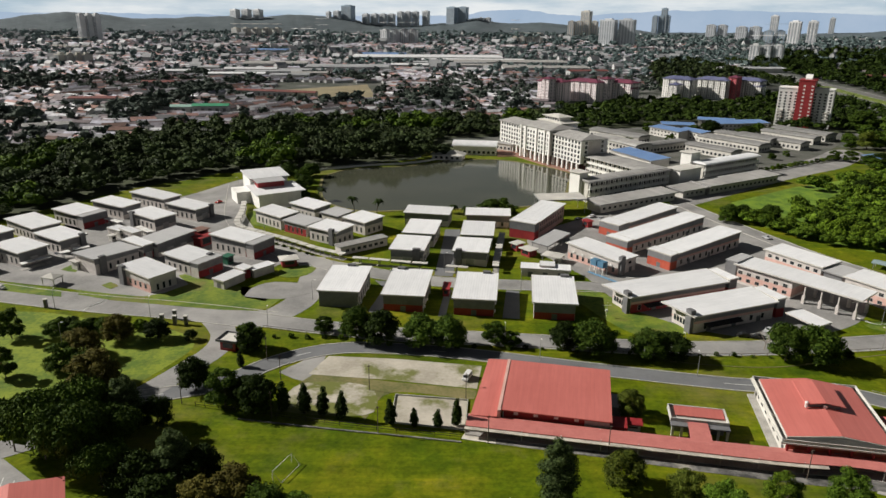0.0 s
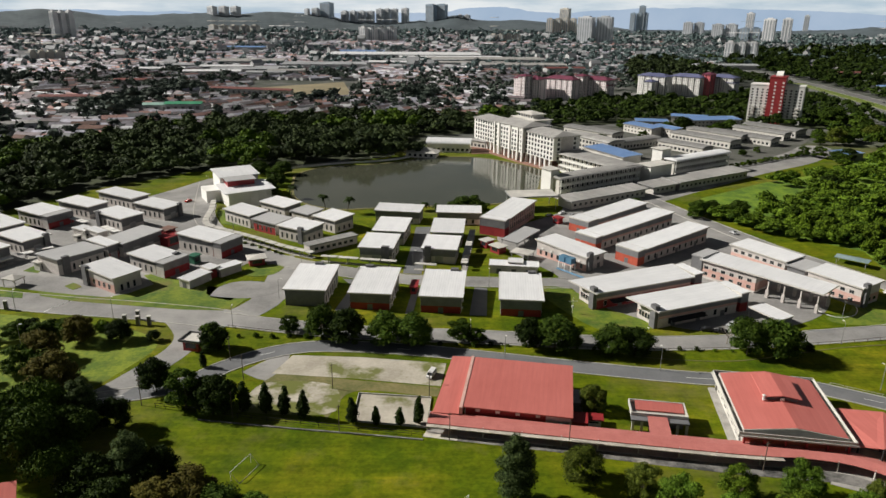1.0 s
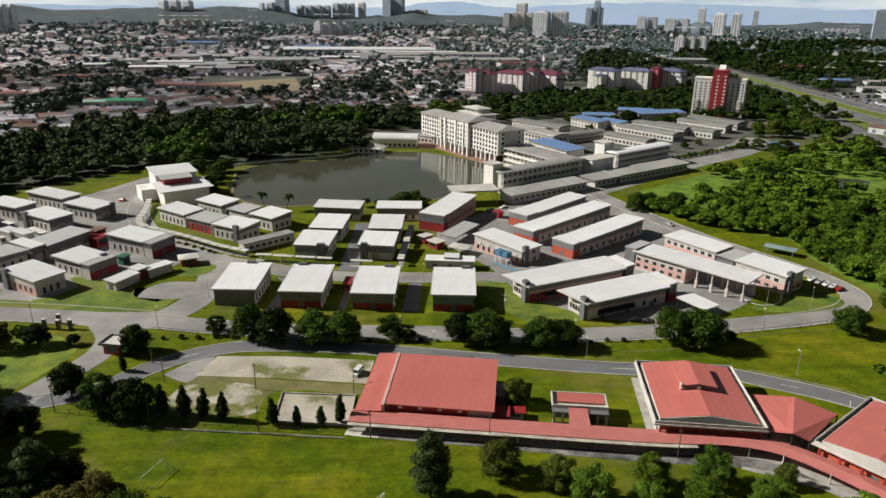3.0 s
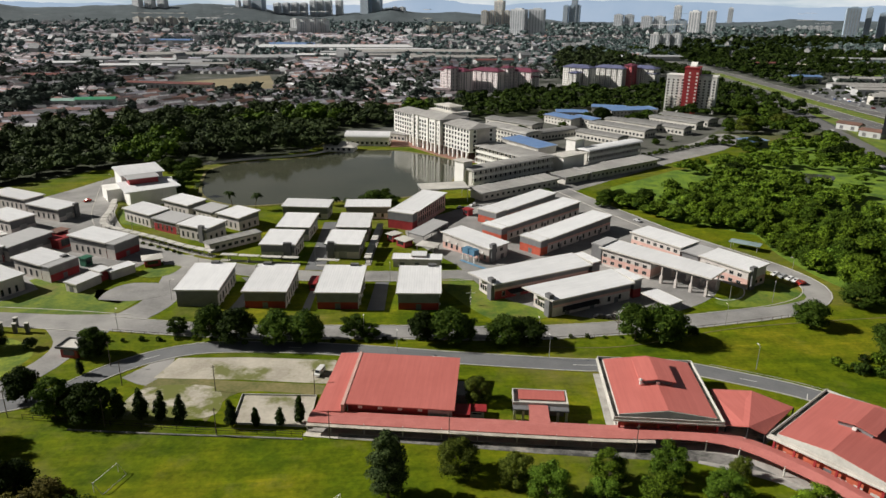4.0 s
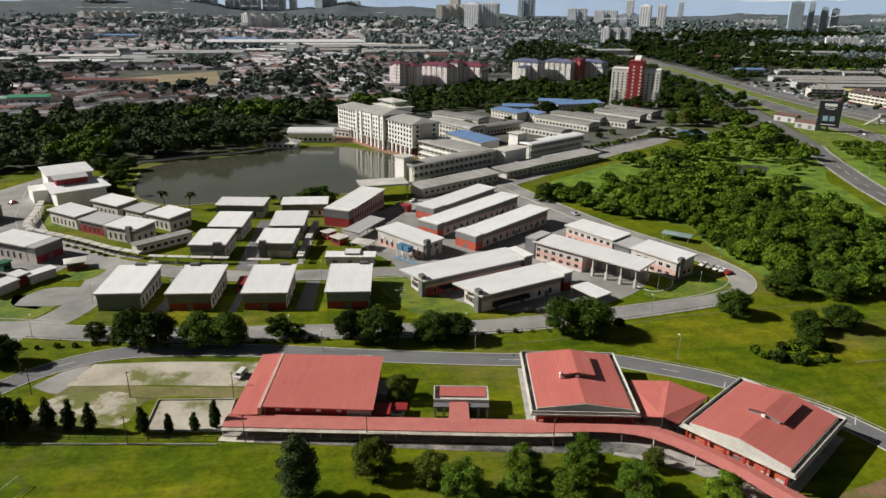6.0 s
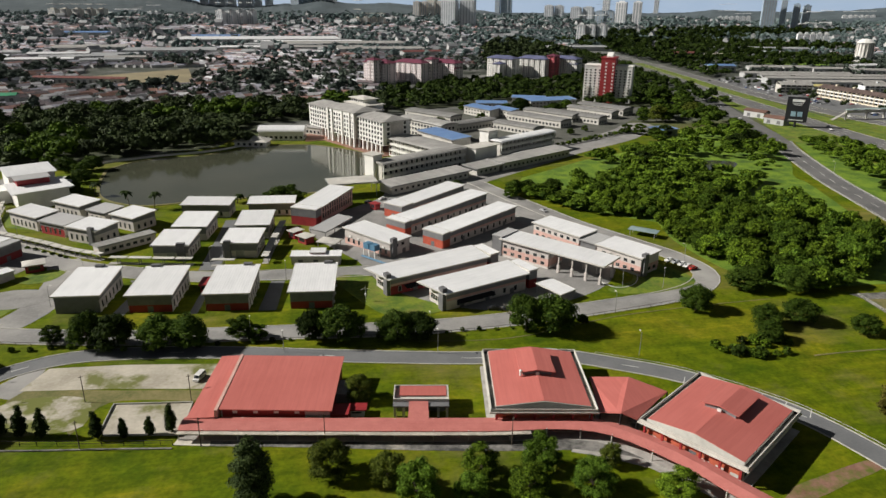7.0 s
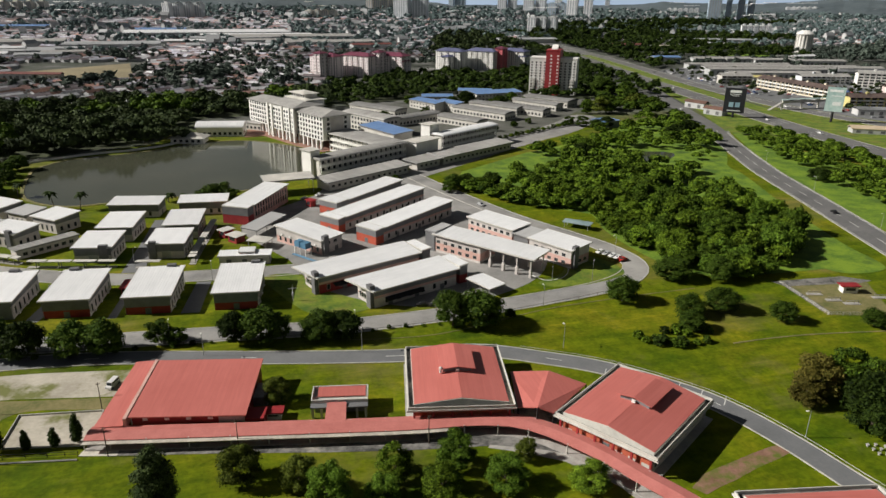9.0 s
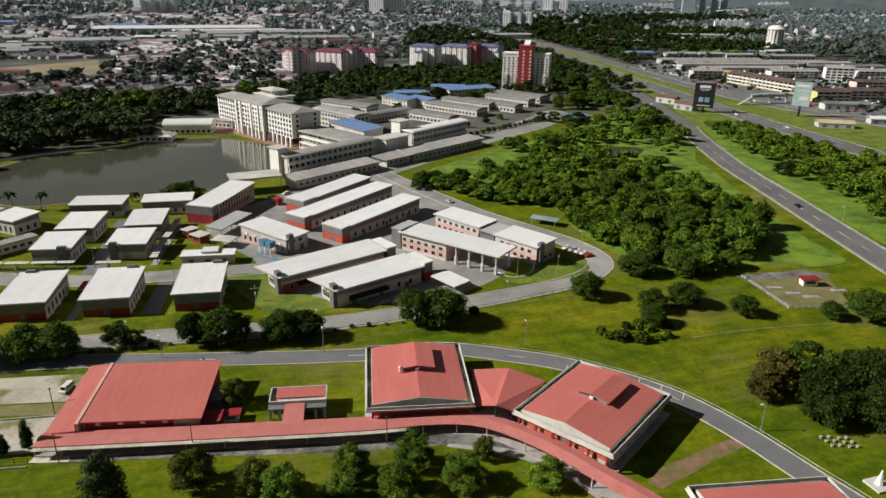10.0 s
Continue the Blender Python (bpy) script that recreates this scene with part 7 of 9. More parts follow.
def shop_terrace(x, y, L, W, h, floors, yaw, wall_mat, roof_mat, label):
    """A terrace of shop houses: party walls stand out, dark openings and pale balcony bands between, brown pitched roof."""
    SHEDS.append((x, y, L, W + 4, math.cos(radians(yaw)), math.sin(radians(yaw))))
    top = thing("shop_terrace", pose(x, y, 0, 0, 0, yaw), label, "shop houses", "shop terraces")
    hx, hy = L / 2, W / 2
    bm = bmesh.new()
    box(bm, -hx, hx, -hy, hy, 0, h)
    part("wall", bm, wall_mat, top)
    n = max(2, int(L / 6))
    fh = h / floors
    for i in range(n + 1):
        u = -hx + i * L / n
        bm = bmesh.new()
        box(bm, u - 0.3, u + 0.3, -hy - 1.6, -hy, 0, h - 0.2)
        part("party_wall", bm, wall_mat, top)
    for f in range(floors):
        bm = bmesh.new()
        box(bm, -hx, hx, -hy - 1.4, -hy - 1.2, f * fh + 0.02, f * fh + fh * 0.38)
        part("balcony_band", bm, WHITE if f else wall_mat, top)
        bm = bmesh.new()
        for i in range(n):
            u = -hx + (i + 0.5) * L / n
            box(bm, u - L / n * 0.36, u + L / n * 0.36, -hy - 0.06, -hy, f * fh + fh * 0.4, f * fh + fh * 0.9)
        part("glazing", bm, GLASS, top)["kind"] = "stuff"
    bm = bmesh.new()
    for y0, y1, za, zb in ((-hy - 2.2, 0, h, h + 3.0), (0, hy + 0.8, h + 3.0, h)):
        quad_prism(bm, [(-hx - 0.6, y0), (hx + 0.6, y0), (hx + 0.6, y1), (-hx - 0.6, y1)], [za, za, zb, zb], [za + 0.3, za + 0.3, zb + 0.3, zb + 0.3])
    part("roof", bm, roof_mat, top)
    for i in range(3, n, 4):
        bm = bmesh.new()
        u = -hx + i * L / n
        box(bm, u - 1.2, u + 1.2, -1.5, 1.5, h + 2.2, h + 4.6)
        part("roof_turret", bm, wall_mat, top)


shop_terrace(620, 644, 102, 14, 10.5, 3, -87, SHOP_CREAM, BROWN_TILE, "cream three-storey shop terrace with brown tiled roof")
shop_terrace(614, 548, 34, 14, 9.5, 3, -14, SHOP_YELLOW, BROWN_TILE, "yellow three-storey shop terrace with brown roof")
shop_terrace(660, 552, 34, 14, 8.5, 3, -14, SHOP_PINK, BROWN_TILE, "pale pink shop terrace with brown roof")
shop_terrace(603, 727, 36, 14, 9.5, 3, -14, OFF_WHITE, ROOF_OLD, "white shop row with grey roof and dark openings")
shop_terrace(744, 670, 30, 16, 16, 5, -32, WHITE, ROOF_OLD, "white five-storey building with gabled roof")
shop_terrace(792, 664, 44, 16, 12, 4, -20, FAR_DARK, ROOF_OLD, "grey office block with flat bands")
shop_terrace(712, 708, 60, 14, 9, 3, -12, FAR_DARK, ROOF_OLD, "grey shop terrace with rows of dark windows")
shop_terrace(732, 600, 60, 14, 9, 3, -16, SHOP_PINK, BROWN_TILE, "pink shop terrace with brown roof")
shop_terrace(800, 575, 60, 14, 10, 3, -16, WHITE, ROOF_OLD, "white shop terrace with grey roof")
ROOF_MAROON = ribbed("maroon_sheet_roof", (0.15, 0.050, 0.042), (0.22, 0.078, 0.066), 1.1, 0.6)
for row in ((-40, 1620, 330, 90, 12, 4, ROOF, "very long pale industrial shed"), (130, 1500, 240, 70, 10, 3, ROOF_OLD), (-180, 1330, 150, 60, 9, 5, TOWN_ROOF_PALE), (-330, 1400, 120, 60, 9, 8, ROOF_OLD), (190, 1350, 160, 50, 9, 2, ROOF_OLD), (-470, 1900, 110, 50, 10, 0, ROOF_BLUE), (-150, 1750, 110, 50, 10, 0, ROOF_BLUE),
            (250, 1250, 70, 22, 10, 10, ROOF_MAROON), (-395, 980, 44, 18, 9, 8, ROOF_MAROON, "school block with red roof"), (-215, 900, 110, 10, 6, -14, ROOF_MAROON, "long school block with red roof"), (-400, 800, 50, 14, 7, 6, ROOF_MAROON), (-245, 735, 36, 14, 8, 6, surface("green_sheet_roof", (0.03, 0.22, 0.11), (0.06, 0.32, 0.17), 0.1, 1.0, 0.6), "building with bright green roof"), (-275, 740, 26, 10, 6, 6, surface("mint_sheet_roof", (0.25, 0.42, 0.36), (0.36, 0.54, 0.47), 0.1, 1.0, 0.6), "mint green roofed building"),
            (-330, 700, 34, 12, 7, 8, TOWN_ROOF_PALE), (60, 1545, 220, 46, 10, 3, ROOF, "long pale industrial shed"), (10, 1470, 150, 40, 9, 3, TOWN_ROOF_PALE), (95, 1410, 130, 34, 8, 2, ROOF_OLD), (-60, 1405, 90, 34, 8, 4, ROOF),
            (-345, 1270, 90, 26, 7, 6, ROOF), (-250, 1255, 80, 26, 7, 6, TOWN_ROOF_PALE), (-300, 1215, 110, 24, 7, 6, TOWN_ROOF_PALE), (-225, 1190, 60, 22, 7, 6, ROOF_OLD), (-340, 1165, 90, 24, 7, 6, ROOF), (-250, 1150, 60, 20, 7, 6, TOWN_ROOF_PALE), (-430, 1300, 80, 26, 7, 6, TOWN_ROOF_PALE), (-440, 1210, 80, 26, 7, 6, ROOF), (-345, 600, 34, 12, 7, 30, ROOF_OLD)):
    shed(*row)
for row in ((657, 966, 40, 20, 9, -9, ROOF_BLUE, "shed with bright blue roof by the highway"), (720, 952, 44, 22, 8, -9, ROOF_OLD), (766, 945, 40, 24, 8, -9, ROOF_OLD), (816, 930, 60, 22, 7, -9, ROOF_OLD), (905, 965, 46, 16, 8, 10, ROOF, "low bright white shed"), (880, 900, 70, 22, 7, -12, ROOF_OLD), (720, 880, 150, 18, 6, -10, ROOF_OLD, "long low grey roofed terrace"), (760, 842, 220, 16, 6, -10, ROOF_OLD, "long low grey roofed terrace"), (720, 806, 180, 18, 7, -10, ROOF_OLD, "long low grey roofed terrace"), (850, 800, 70, 18, 7, -10, ROOF_OLD), (690, 768, 120, 16, 7, -10, ROOF_OLD, "long low grey roofed terrace"), (830, 752, 110, 18, 8, -12, TOWN_ROOF_GREY), (645, 735, 20, 10, 6, -14, SHOP_YELLOW, "small canopy with bright yellow roof"),
            (511, 436, 26, 11, 3.5, -27, surface("sandy_flat_roof", (0.42, 0.33, 0.22), (0.55, 0.45, 0.32), 0.1, 1.0, 0.85), "low shop with sand-coloured roof by the highway"), (449, 572, 20, 9, 5, -66, TILE_RED, "roadside shop with orange tiled roof"), (443, 535, 18, 9, 5, -66, TILE_RED, "roadside shop with orange tiled roof"), (600, 1400, 120, 40, 8, 0, TOWN_ROOF_PALE), (1010, 1330, 130, 36, 9, -12, TOWN_ROOF_PALE), (720, 1200, 60, 20, 10, 4, ROOF_MAROON, "hall with red roof among trees"), (790, 1180, 60, 16, 8, 0, SHOP_CREAM), (590, 505, 40, 12, 5, -20, TOWN_ROOF_GREY), (560, 440, 16, 8, 4, -20, ROOF)):
    shed(*row)

def mixed_roof(name, gain):
    """Each house has a roof of its own tone: brown tile, grey sheet, rust or pale; gain lifts them, with extra blue,
    for haze.
    """
    m, n, l, b = principled(name, 0.85)
    geo = n.new("ShaderNodeNewGeometry")
    r = ramp_node(n, [(0.0, (0.055, 0.045, 0.042)), (0.2, (0.085, 0.080, 0.080)), (0.38, (0.13, 0.075, 0.058)), (0.5, (0.15, 0.15, 0.155)), (0.66, (0.10, 0.085, 0.08)), (0.8, (0.24, 0.24, 0.245)), (0.93, (0.46, 0.47, 0.48))])
    for e in r.color_ramp.elements:
        e.color = (min(0.6, e.color[0] * gain), min(0.6, e.color[1] * gain), min(0.62, e.color[2] * gain * 1.12), 1)
    r.color_ramp.interpolation = "CONSTANT"
    l.new(geo.outputs["Random Per Island"], r.inputs[0])
    t = noise_tex(n, l, geo.outputs["Position"], 0.15, 4.0)
    tr = ramp_node(n, [(0.3, (0.7, 0.7, 0.7)), (0.7, (1.25, 1.25, 1.25))])
    l.new(t.outputs[0], tr.inputs[0])
    l.new(mix_rgb(n, l, r.outputs[0], tr.outputs[0], 1.0, "MULTIPLY"), b.inputs["Base Color"])
    return m


TOWN_ROOF_MIX = mixed_roof("hazed_mixed_roof", 2.7)
TOWN_ROOF_FAR = mixed_roof("hazed_distant_roof", 3.0)
house_kinds = [house_arrays(13, 8, 3.6, 2.0), house_arrays(20, 8, 4.5, 2.0), house_arrays(9, 8, 4.0, 1.8), house_arrays(24, 8, 4.4, 2.0)]
gen = np.random.default_rng(31)
HILL_WOOD = [(950, 790), (1000, 980), (1060, 1050), (1140, 1090), (1300, 1150), (1620, 1320), (1560, 950), (1250, 780), (1050, 740)]
BELT = [(640, 1030), (820, 985), (960, 1000), (1000, 1080), (1010, 1150), (900, 1270), (1200, 1330), (1320, 1480), (1080, 1640), (800, 1620), (680, 1500), (650, 1330)]
WOODS = (LAKE_WOOD, BACK_WOOD, HILL_WOOD)
# streets run their own way in each quarter of the town
quarters = []
for i in range(210):
    qy = 560 + 3800 * (i / 209) ** 1.6
    quarters.append((gen.uniform(-0.8 * qy - 150, 1.2 * qy + 100), qy, gen.choice([-32.0, 8.0, 20.0, 50.0, -10.0]), gen.uniform(0.75, 1.0)))
centres = np.array([q[:2] for q in quarters])
spots = []
COMM = [(592, 400), (566, 520), (562, 700), (585, 860), (640, 890), (850, 870), (890, 760), (850, 640), (640, 420)]
for qi, (qx, qy, qa, qd) in enumerate(quarters):
    size = 230 if qy < 1300 else 300 if qy < 2300 else 420
    row_gap = 13 if qy < 1300 else 20 if qy < 2300 else 34
    ca, sa = math.cos(radians(qa)), math.sin(radians(qa))
    v = -size
    while v < size:
        u = -size
        while u < size:
            k = int(gen.integers(0, 4))
            s = 0.9 if qy < 1300 else 0.95 if qy < 2300 else 1.2
            ln = (13, 20, 9, 24)[k] * s
            px, py = qx + ca * (u + ln / 2) - sa * v, qy + sa * (u + ln / 2) + ca * v
            u += ln + gen.choice([1.5, 4.0, 12.0]) * s
            if px < -0.8 * py - 140 or px > 1.25 * py + 100 or py < 500 or int(np.argmin((centres[:, 0] - px) ** 2 + (centres[:, 1] - py) ** 2)) != qi:
                continue
            keep = qd * (0.5 if px > 450 and py < 3000 else 1.0)
            if px > 120 and py < 1060 or 400 < px < 700 and py < 1500 or px > 540 and py < 1250 or -240 < px < -85 and 845 < py < 1085 or math.hypot(px, py) > 4050:
                keep = 0.0
            if py < 690 and px > -130:
                keep = 0.0
            if gen.random() < keep and not any(inside(w, px, py) for w in WOODS) and clear_of_sheds(px, py, 9):
                spots.append((px, py, qa, k, s))
        v += row_gap * (1.0 if int(v / row_gap) % 2 else 0.75)
near_spots = [s for s in spots if s[1] < 1050 and -0.55 * s[1] - 60 < s[0] < 0.2 * s[1]]
near_spots = near_spots[:: max(1, len(near_spots) // 115)][:115]
near_set = set(near_spots)
house_models = []
for k, (w, wf, r, rf) in enumerate(house_kinds):
    for j, rm in enumerate((TILE_RED, TOWN_ROOF_GREY)):
        house_models.append((numpy_mesh("wall", w, wf, TOWN_WALL, True), numpy_mesh("roof", r, rf, rm, True), "clay-red" if j == 0 else "grey"))
for i, (px, py, qa, k, s) in enumerate(near_spots):
    wme, rme, tone = house_models[k * 2 + int(gen.random() < 0.45)]
    h = thing("house", pose(px, py, 0, 0, 0, qa + gen.uniform(-2, 2)), "low town house with %s roof" % tone, "house", "town houses")
    part("wall", wme, None, h)
    part("roof", rme, None, h)
batches = {}
for i, spot in enumerate(spots):
    if spot in near_set:
        continue
    px, py, qa, k, s = spot
    big = py > 1300 and gen.random() < 0.03
    a = radians(qa + gen.uniform(-2, 2))
    rot = np.array([[math.cos(a), -math.sin(a), 0], [math.sin(a), math.cos(a), 0], [0, 0, 1.0]]) * np.array([s, s * (1.5 if big else 1), s * (gen.uniform(1.5, 3.5) if big else 1)])
    w, wf, r, rf = house_kinds[k]
    rf = rf if py < 1300 else rf[:2]
    wf = wf if py < 2300 else wf[[0, 2, 3, 4, 5]]
    for mat_key, v, f in ((TOWN_WALL, w, wf), (TOWN_ROOF_PALE if big else TOWN_ROOF_MIX if py < 1150 else TOWN_ROOF_FAR, r, rf)):
        b = batches.setdefault(mat_key.name, [mat_key, [], [], 0])
        b[1].append(v @ rot.T + np.array([px, py, 0]))
        b[2].append(f + b[3])
        b[3] += len(v)
for key, (m, vs, fs, n) in batches.items():
    tagged(new("town_houses", numpy_mesh("town_houses", np.concatenate(vs), np.concatenate(fs), m, True)), "crowded low houses of the town in the distance", "houses", kind="stuff")

# trees through the town
tspots = []
y = 500.0
while y < 4500:
    step = 13.0 if y < 1200 else 19 if y < 2200 else 38
    half_w = 0.80 * y + 140
    x = -half_w
    while x < half_w * 1.5:
        px, py = x + gen.uniform(-0.5, 0.5) * step, y + gen.uniform(-0.5, 0.5) * step
        x += step * 1.5
        dense = noise.noise(Vector((px * 0.004, py * 0.004, 3.1)))
        keep = (0.22 if dense > -0.05 else 0.95) if px < 150 else 0.8
        if 380 < px < 660 and py < 1500 or -235 < px < -90 and 850 < py < 1080:
            keep = 0.0
        if px > 500 and py < 900:
            keep *= 0.3
        if 110 < px < 330 and 480 < py < 690 or 110 < px < 480 and 780 < py < 960 or 320 < px < 385 and py < 710:
            keep = 0.0
        if py < 660 and px > -200 or any(inside(w, px, py) for w in WOODS):
            keep = 0.0
        if inside(BELT, px, py):
            keep = 0.0
        if gen.random() < keep and math.hypot(px, py) < 4050 and clear_of_sheds(px, py, 5):
            tspots.append((px, py))
    y += step
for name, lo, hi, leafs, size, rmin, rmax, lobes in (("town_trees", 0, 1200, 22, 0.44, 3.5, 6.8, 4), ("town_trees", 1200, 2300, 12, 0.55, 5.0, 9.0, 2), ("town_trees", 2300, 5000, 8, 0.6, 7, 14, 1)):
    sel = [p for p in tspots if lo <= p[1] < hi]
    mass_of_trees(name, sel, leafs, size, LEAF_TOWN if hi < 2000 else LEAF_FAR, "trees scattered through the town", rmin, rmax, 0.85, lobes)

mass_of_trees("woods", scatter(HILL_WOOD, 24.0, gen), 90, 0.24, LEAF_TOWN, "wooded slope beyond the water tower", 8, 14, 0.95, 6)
verge = []
for ln, side, lo in ((hw_line, 1, 640), (hw2_line, -1, 880)):
    for d in ((36, 44, 52) if side > 0 else (20, 28, 37)):
        verge += [(p.x + gen.uniform(-4, 4), p.y + gen.uniform(-6, 6)) for p in offset_line(ln, side * d) if p.y > lo and gen.random() < 0.75]
mass_of_trees("verge_trees", [p for p in verge if clear_of_sheds(p[0], p[1], 6)], 80, 0.25, LEAF_DARK, "rows of dark trees along the highway", 5, 8.5, 0.85, 5)
FLATS_WOOD = [(300, 1000), (430, 985), (560, 1130), (650, 1330), (720, 1600), (470, 1600), (380, 1300)]
road_points = np.array([(p.x, p.y) for p in list(hw_line) + list(hw2_line)])
mass_of_trees("woods", [p for p in scatter(FLATS_WOOD, 20.0, gen) if clear_of_sheds(p[0], p[1], 8) and noise.noise(Vector((p[0] * 0.008, p[1] * 0.008, 2.0))) > -0.22 and np.hypot(road_points[:, 0] - p[0], road_points[:, 1] - p[1]).min() > 40], 55, 0.30, LEAF_WOOD, "dark clumps of trees behind the flats", 6, 12, 0.8, 4)
FIELD = [(800, 1085), (900, 1045), (935, 1075), (850, 1125)]
mass_of_trees("woods", [p for p in scatter(BELT, 20.0, gen) if clear_of_sheds(p[0], p[1], 8) and not inside(FIELD, p[0], p[1]) and gen.random() < 0.85], 60, 0.28, LEAF_DARK, "dark belt of trees beyond the shops", 6, 11, 0.8, 4)
EAST_BELT = [(640, 1100), (700, 1090), (1040, 1660), (1500, 1950), (1950, 2150), (1500, 2300), (1128, 2199), (853, 1996), (700, 1600), (650, 1300)]
mass_of_trees("woods", [p for p in scatter(EAST_BELT, 27.0, gen) if clear_of_sheds(p[0], p[1], 8) and noise.noise(Vector((p[0] * 0.006, p[1] * 0.006, 1.0))) > -0.2], 40, 0.36, LEAF_DARK, "dark belts of trees east of the flats", 8, 15, 0.75, 4)
mass_of_trees("town_trees", [p for p in scatter(COMM, 14.0, gen) if clear_of_sheds(p[0], p[1], 3) and gen.random() < 0.55], 70, 0.26, LEAF_WOOD, "street trees of the commercial strip", 2.5, 4.5, 0.9, 5)
WEST_CLUMPS = [p for p in scatter([(-520, 640), (-300, 600), (60, 720), (120, 900), (60, 1120), (-300, 1250), (-900, 1200)], 15.0, gen) if noise.noise(Vector((p[0] * 0.011, p[1] * 0.011, 6.0))) > 0.28 and clear_of_sheds(p[0], p[1], 8) and not (-240 < p[0] < -80 and 840 < p[1] < 1090)]
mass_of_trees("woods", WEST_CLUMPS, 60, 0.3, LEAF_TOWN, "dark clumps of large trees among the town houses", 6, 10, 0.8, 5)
# parked cars in the lots of the strip, too many to count
car_v = np.array([(-2.1, -0.9, 0.3), (2.1, -0.9, 0.3), (2.1, 0.9, 0.3), (-2.1, 0.9, 0.3), (-2.1, -0.9, 0.9), (2.1, -0.9, 0.9), (2.1, 0.9, 0.9), (-2.1, 0.9, 0.9), (-1.3, -0.75, 1.5), (0.8, -0.75, 1.5), (0.8, 0.75, 1.5), (-1.3, 0.75, 1.5)])
car_f = np.array([(0, 1, 5, 4), (1, 2, 6, 5), (2, 3, 7, 6), (3, 0, 4, 7), (4, 5, 9, 8), (5, 6, 10, 9), (6, 7, 11, 10), (7, 4, 8, 11), (8, 9, 10, 11)])
m, n, l, b = principled("mixed_car_paint", 0.3)
r = ramp_node(n, [(0.0, (0.04, 0.04, 0.045)), (0.3, (0.30, 0.31, 0.32)), (0.55, (0.72, 0.72, 0.72)), (0.85, (0.30, 0.03, 0.03)), (0.92, (0.05, 0.10, 0.25))])
r.color_ramp.interpolation = "CONSTANT"
l.new(n.new("ShaderNodeNewGeometry").outputs["Random Per Island"], r.inputs[0])
l.new(r.outputs[0], b.inputs["Base Color"])
vs, fs = [], []
for x, y in scatter(COMM, 6.5, gen):
    if noise.noise(Vector((x * 0.03, y * 0.03, 8.0))) > 0.0 and gen.random() < 0.7 and clear_of_sheds(x, y, 4):
        a = radians(-14 + 90 * (noise.noise(Vector((x * 0.01, y * 0.01, 2.0))) > 0))
        rot = np.array([[math.cos(a), -math.sin(a), 0], [math.sin(a), math.cos(a), 0], [0, 0, 1]])
        fs.append(car_f + 12 * len(vs))
        vs.append(car_v @ rot.T + np.array([x, y, -0.22]))
tagged(new("parked_cars", numpy_mesh("parked_cars", np.concatenate(vs), np.concatenate(fs), m, True)), "many parked cars in the lots of the shopping strip", "cars", kind="stuff")
patch("sports_field", FIELD, REEDS, 0.08, "bright green clearing among the trees", "field")
patch("sports_field", [(-228, 974), (-117, 1067), (-88, 901), (-184, 850)], surface("bare_field", (0.17, 0.14, 0.08), (0.28, 0.24, 0.14), 0.02, 0.3, 0.95), 0.08, "dry brown playing field in the town", "field", rounded=False)
patch("sports_field", [(36, 835), (80, 837), (75, 761), (39, 755)], REEDS, 0.08, "green playing field behind the woods", "field", rounded=False)
patch("sports_field", [(-420, 665), (-381, 700), (-345, 633), (-380, 615)], REEDS, 0.08, "green field among the houses", "field", rounded=False)
for poly in ([(900, 2500), (1300, 2300), (1500, 2000), (1560, 2040), (1350, 2400), (950, 2600)], [(740, 2600), (980, 2560), (990, 2640), (750, 2680)], [(1050, 1720), (1350, 1480), (1380, 1520), (1070, 1770)]):
    patch("far_lake", poly, WATER, 0.3, "distant pale water", "water", rounded=False)

# hills along the horizon: a wooded ridge to the west, pale mountains far beyond; haze put into both colours
HILL_NEAR = surface("hazed_wooded_hill", (0.040, 0.058, 0.068), (0.080, 0.104, 0.114), 0.008, 0.04, 1.0, bump=0, tint=((0.13, 0.14, 0.145), 0.005, 0.66, 0.70))
# the mountains emit their haze blue and take no sun
HILL, hn, hl, hb = principled("hazed_mountain", 1.0)
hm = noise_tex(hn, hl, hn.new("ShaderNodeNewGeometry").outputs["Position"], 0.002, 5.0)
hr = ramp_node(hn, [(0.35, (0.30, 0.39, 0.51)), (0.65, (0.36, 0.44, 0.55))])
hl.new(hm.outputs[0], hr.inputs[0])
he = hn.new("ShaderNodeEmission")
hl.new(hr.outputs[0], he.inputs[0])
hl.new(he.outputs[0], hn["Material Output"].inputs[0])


def bump_at(a, centre, width):
    return math.exp(-((math.degrees(a) - centre) / width) ** 2)


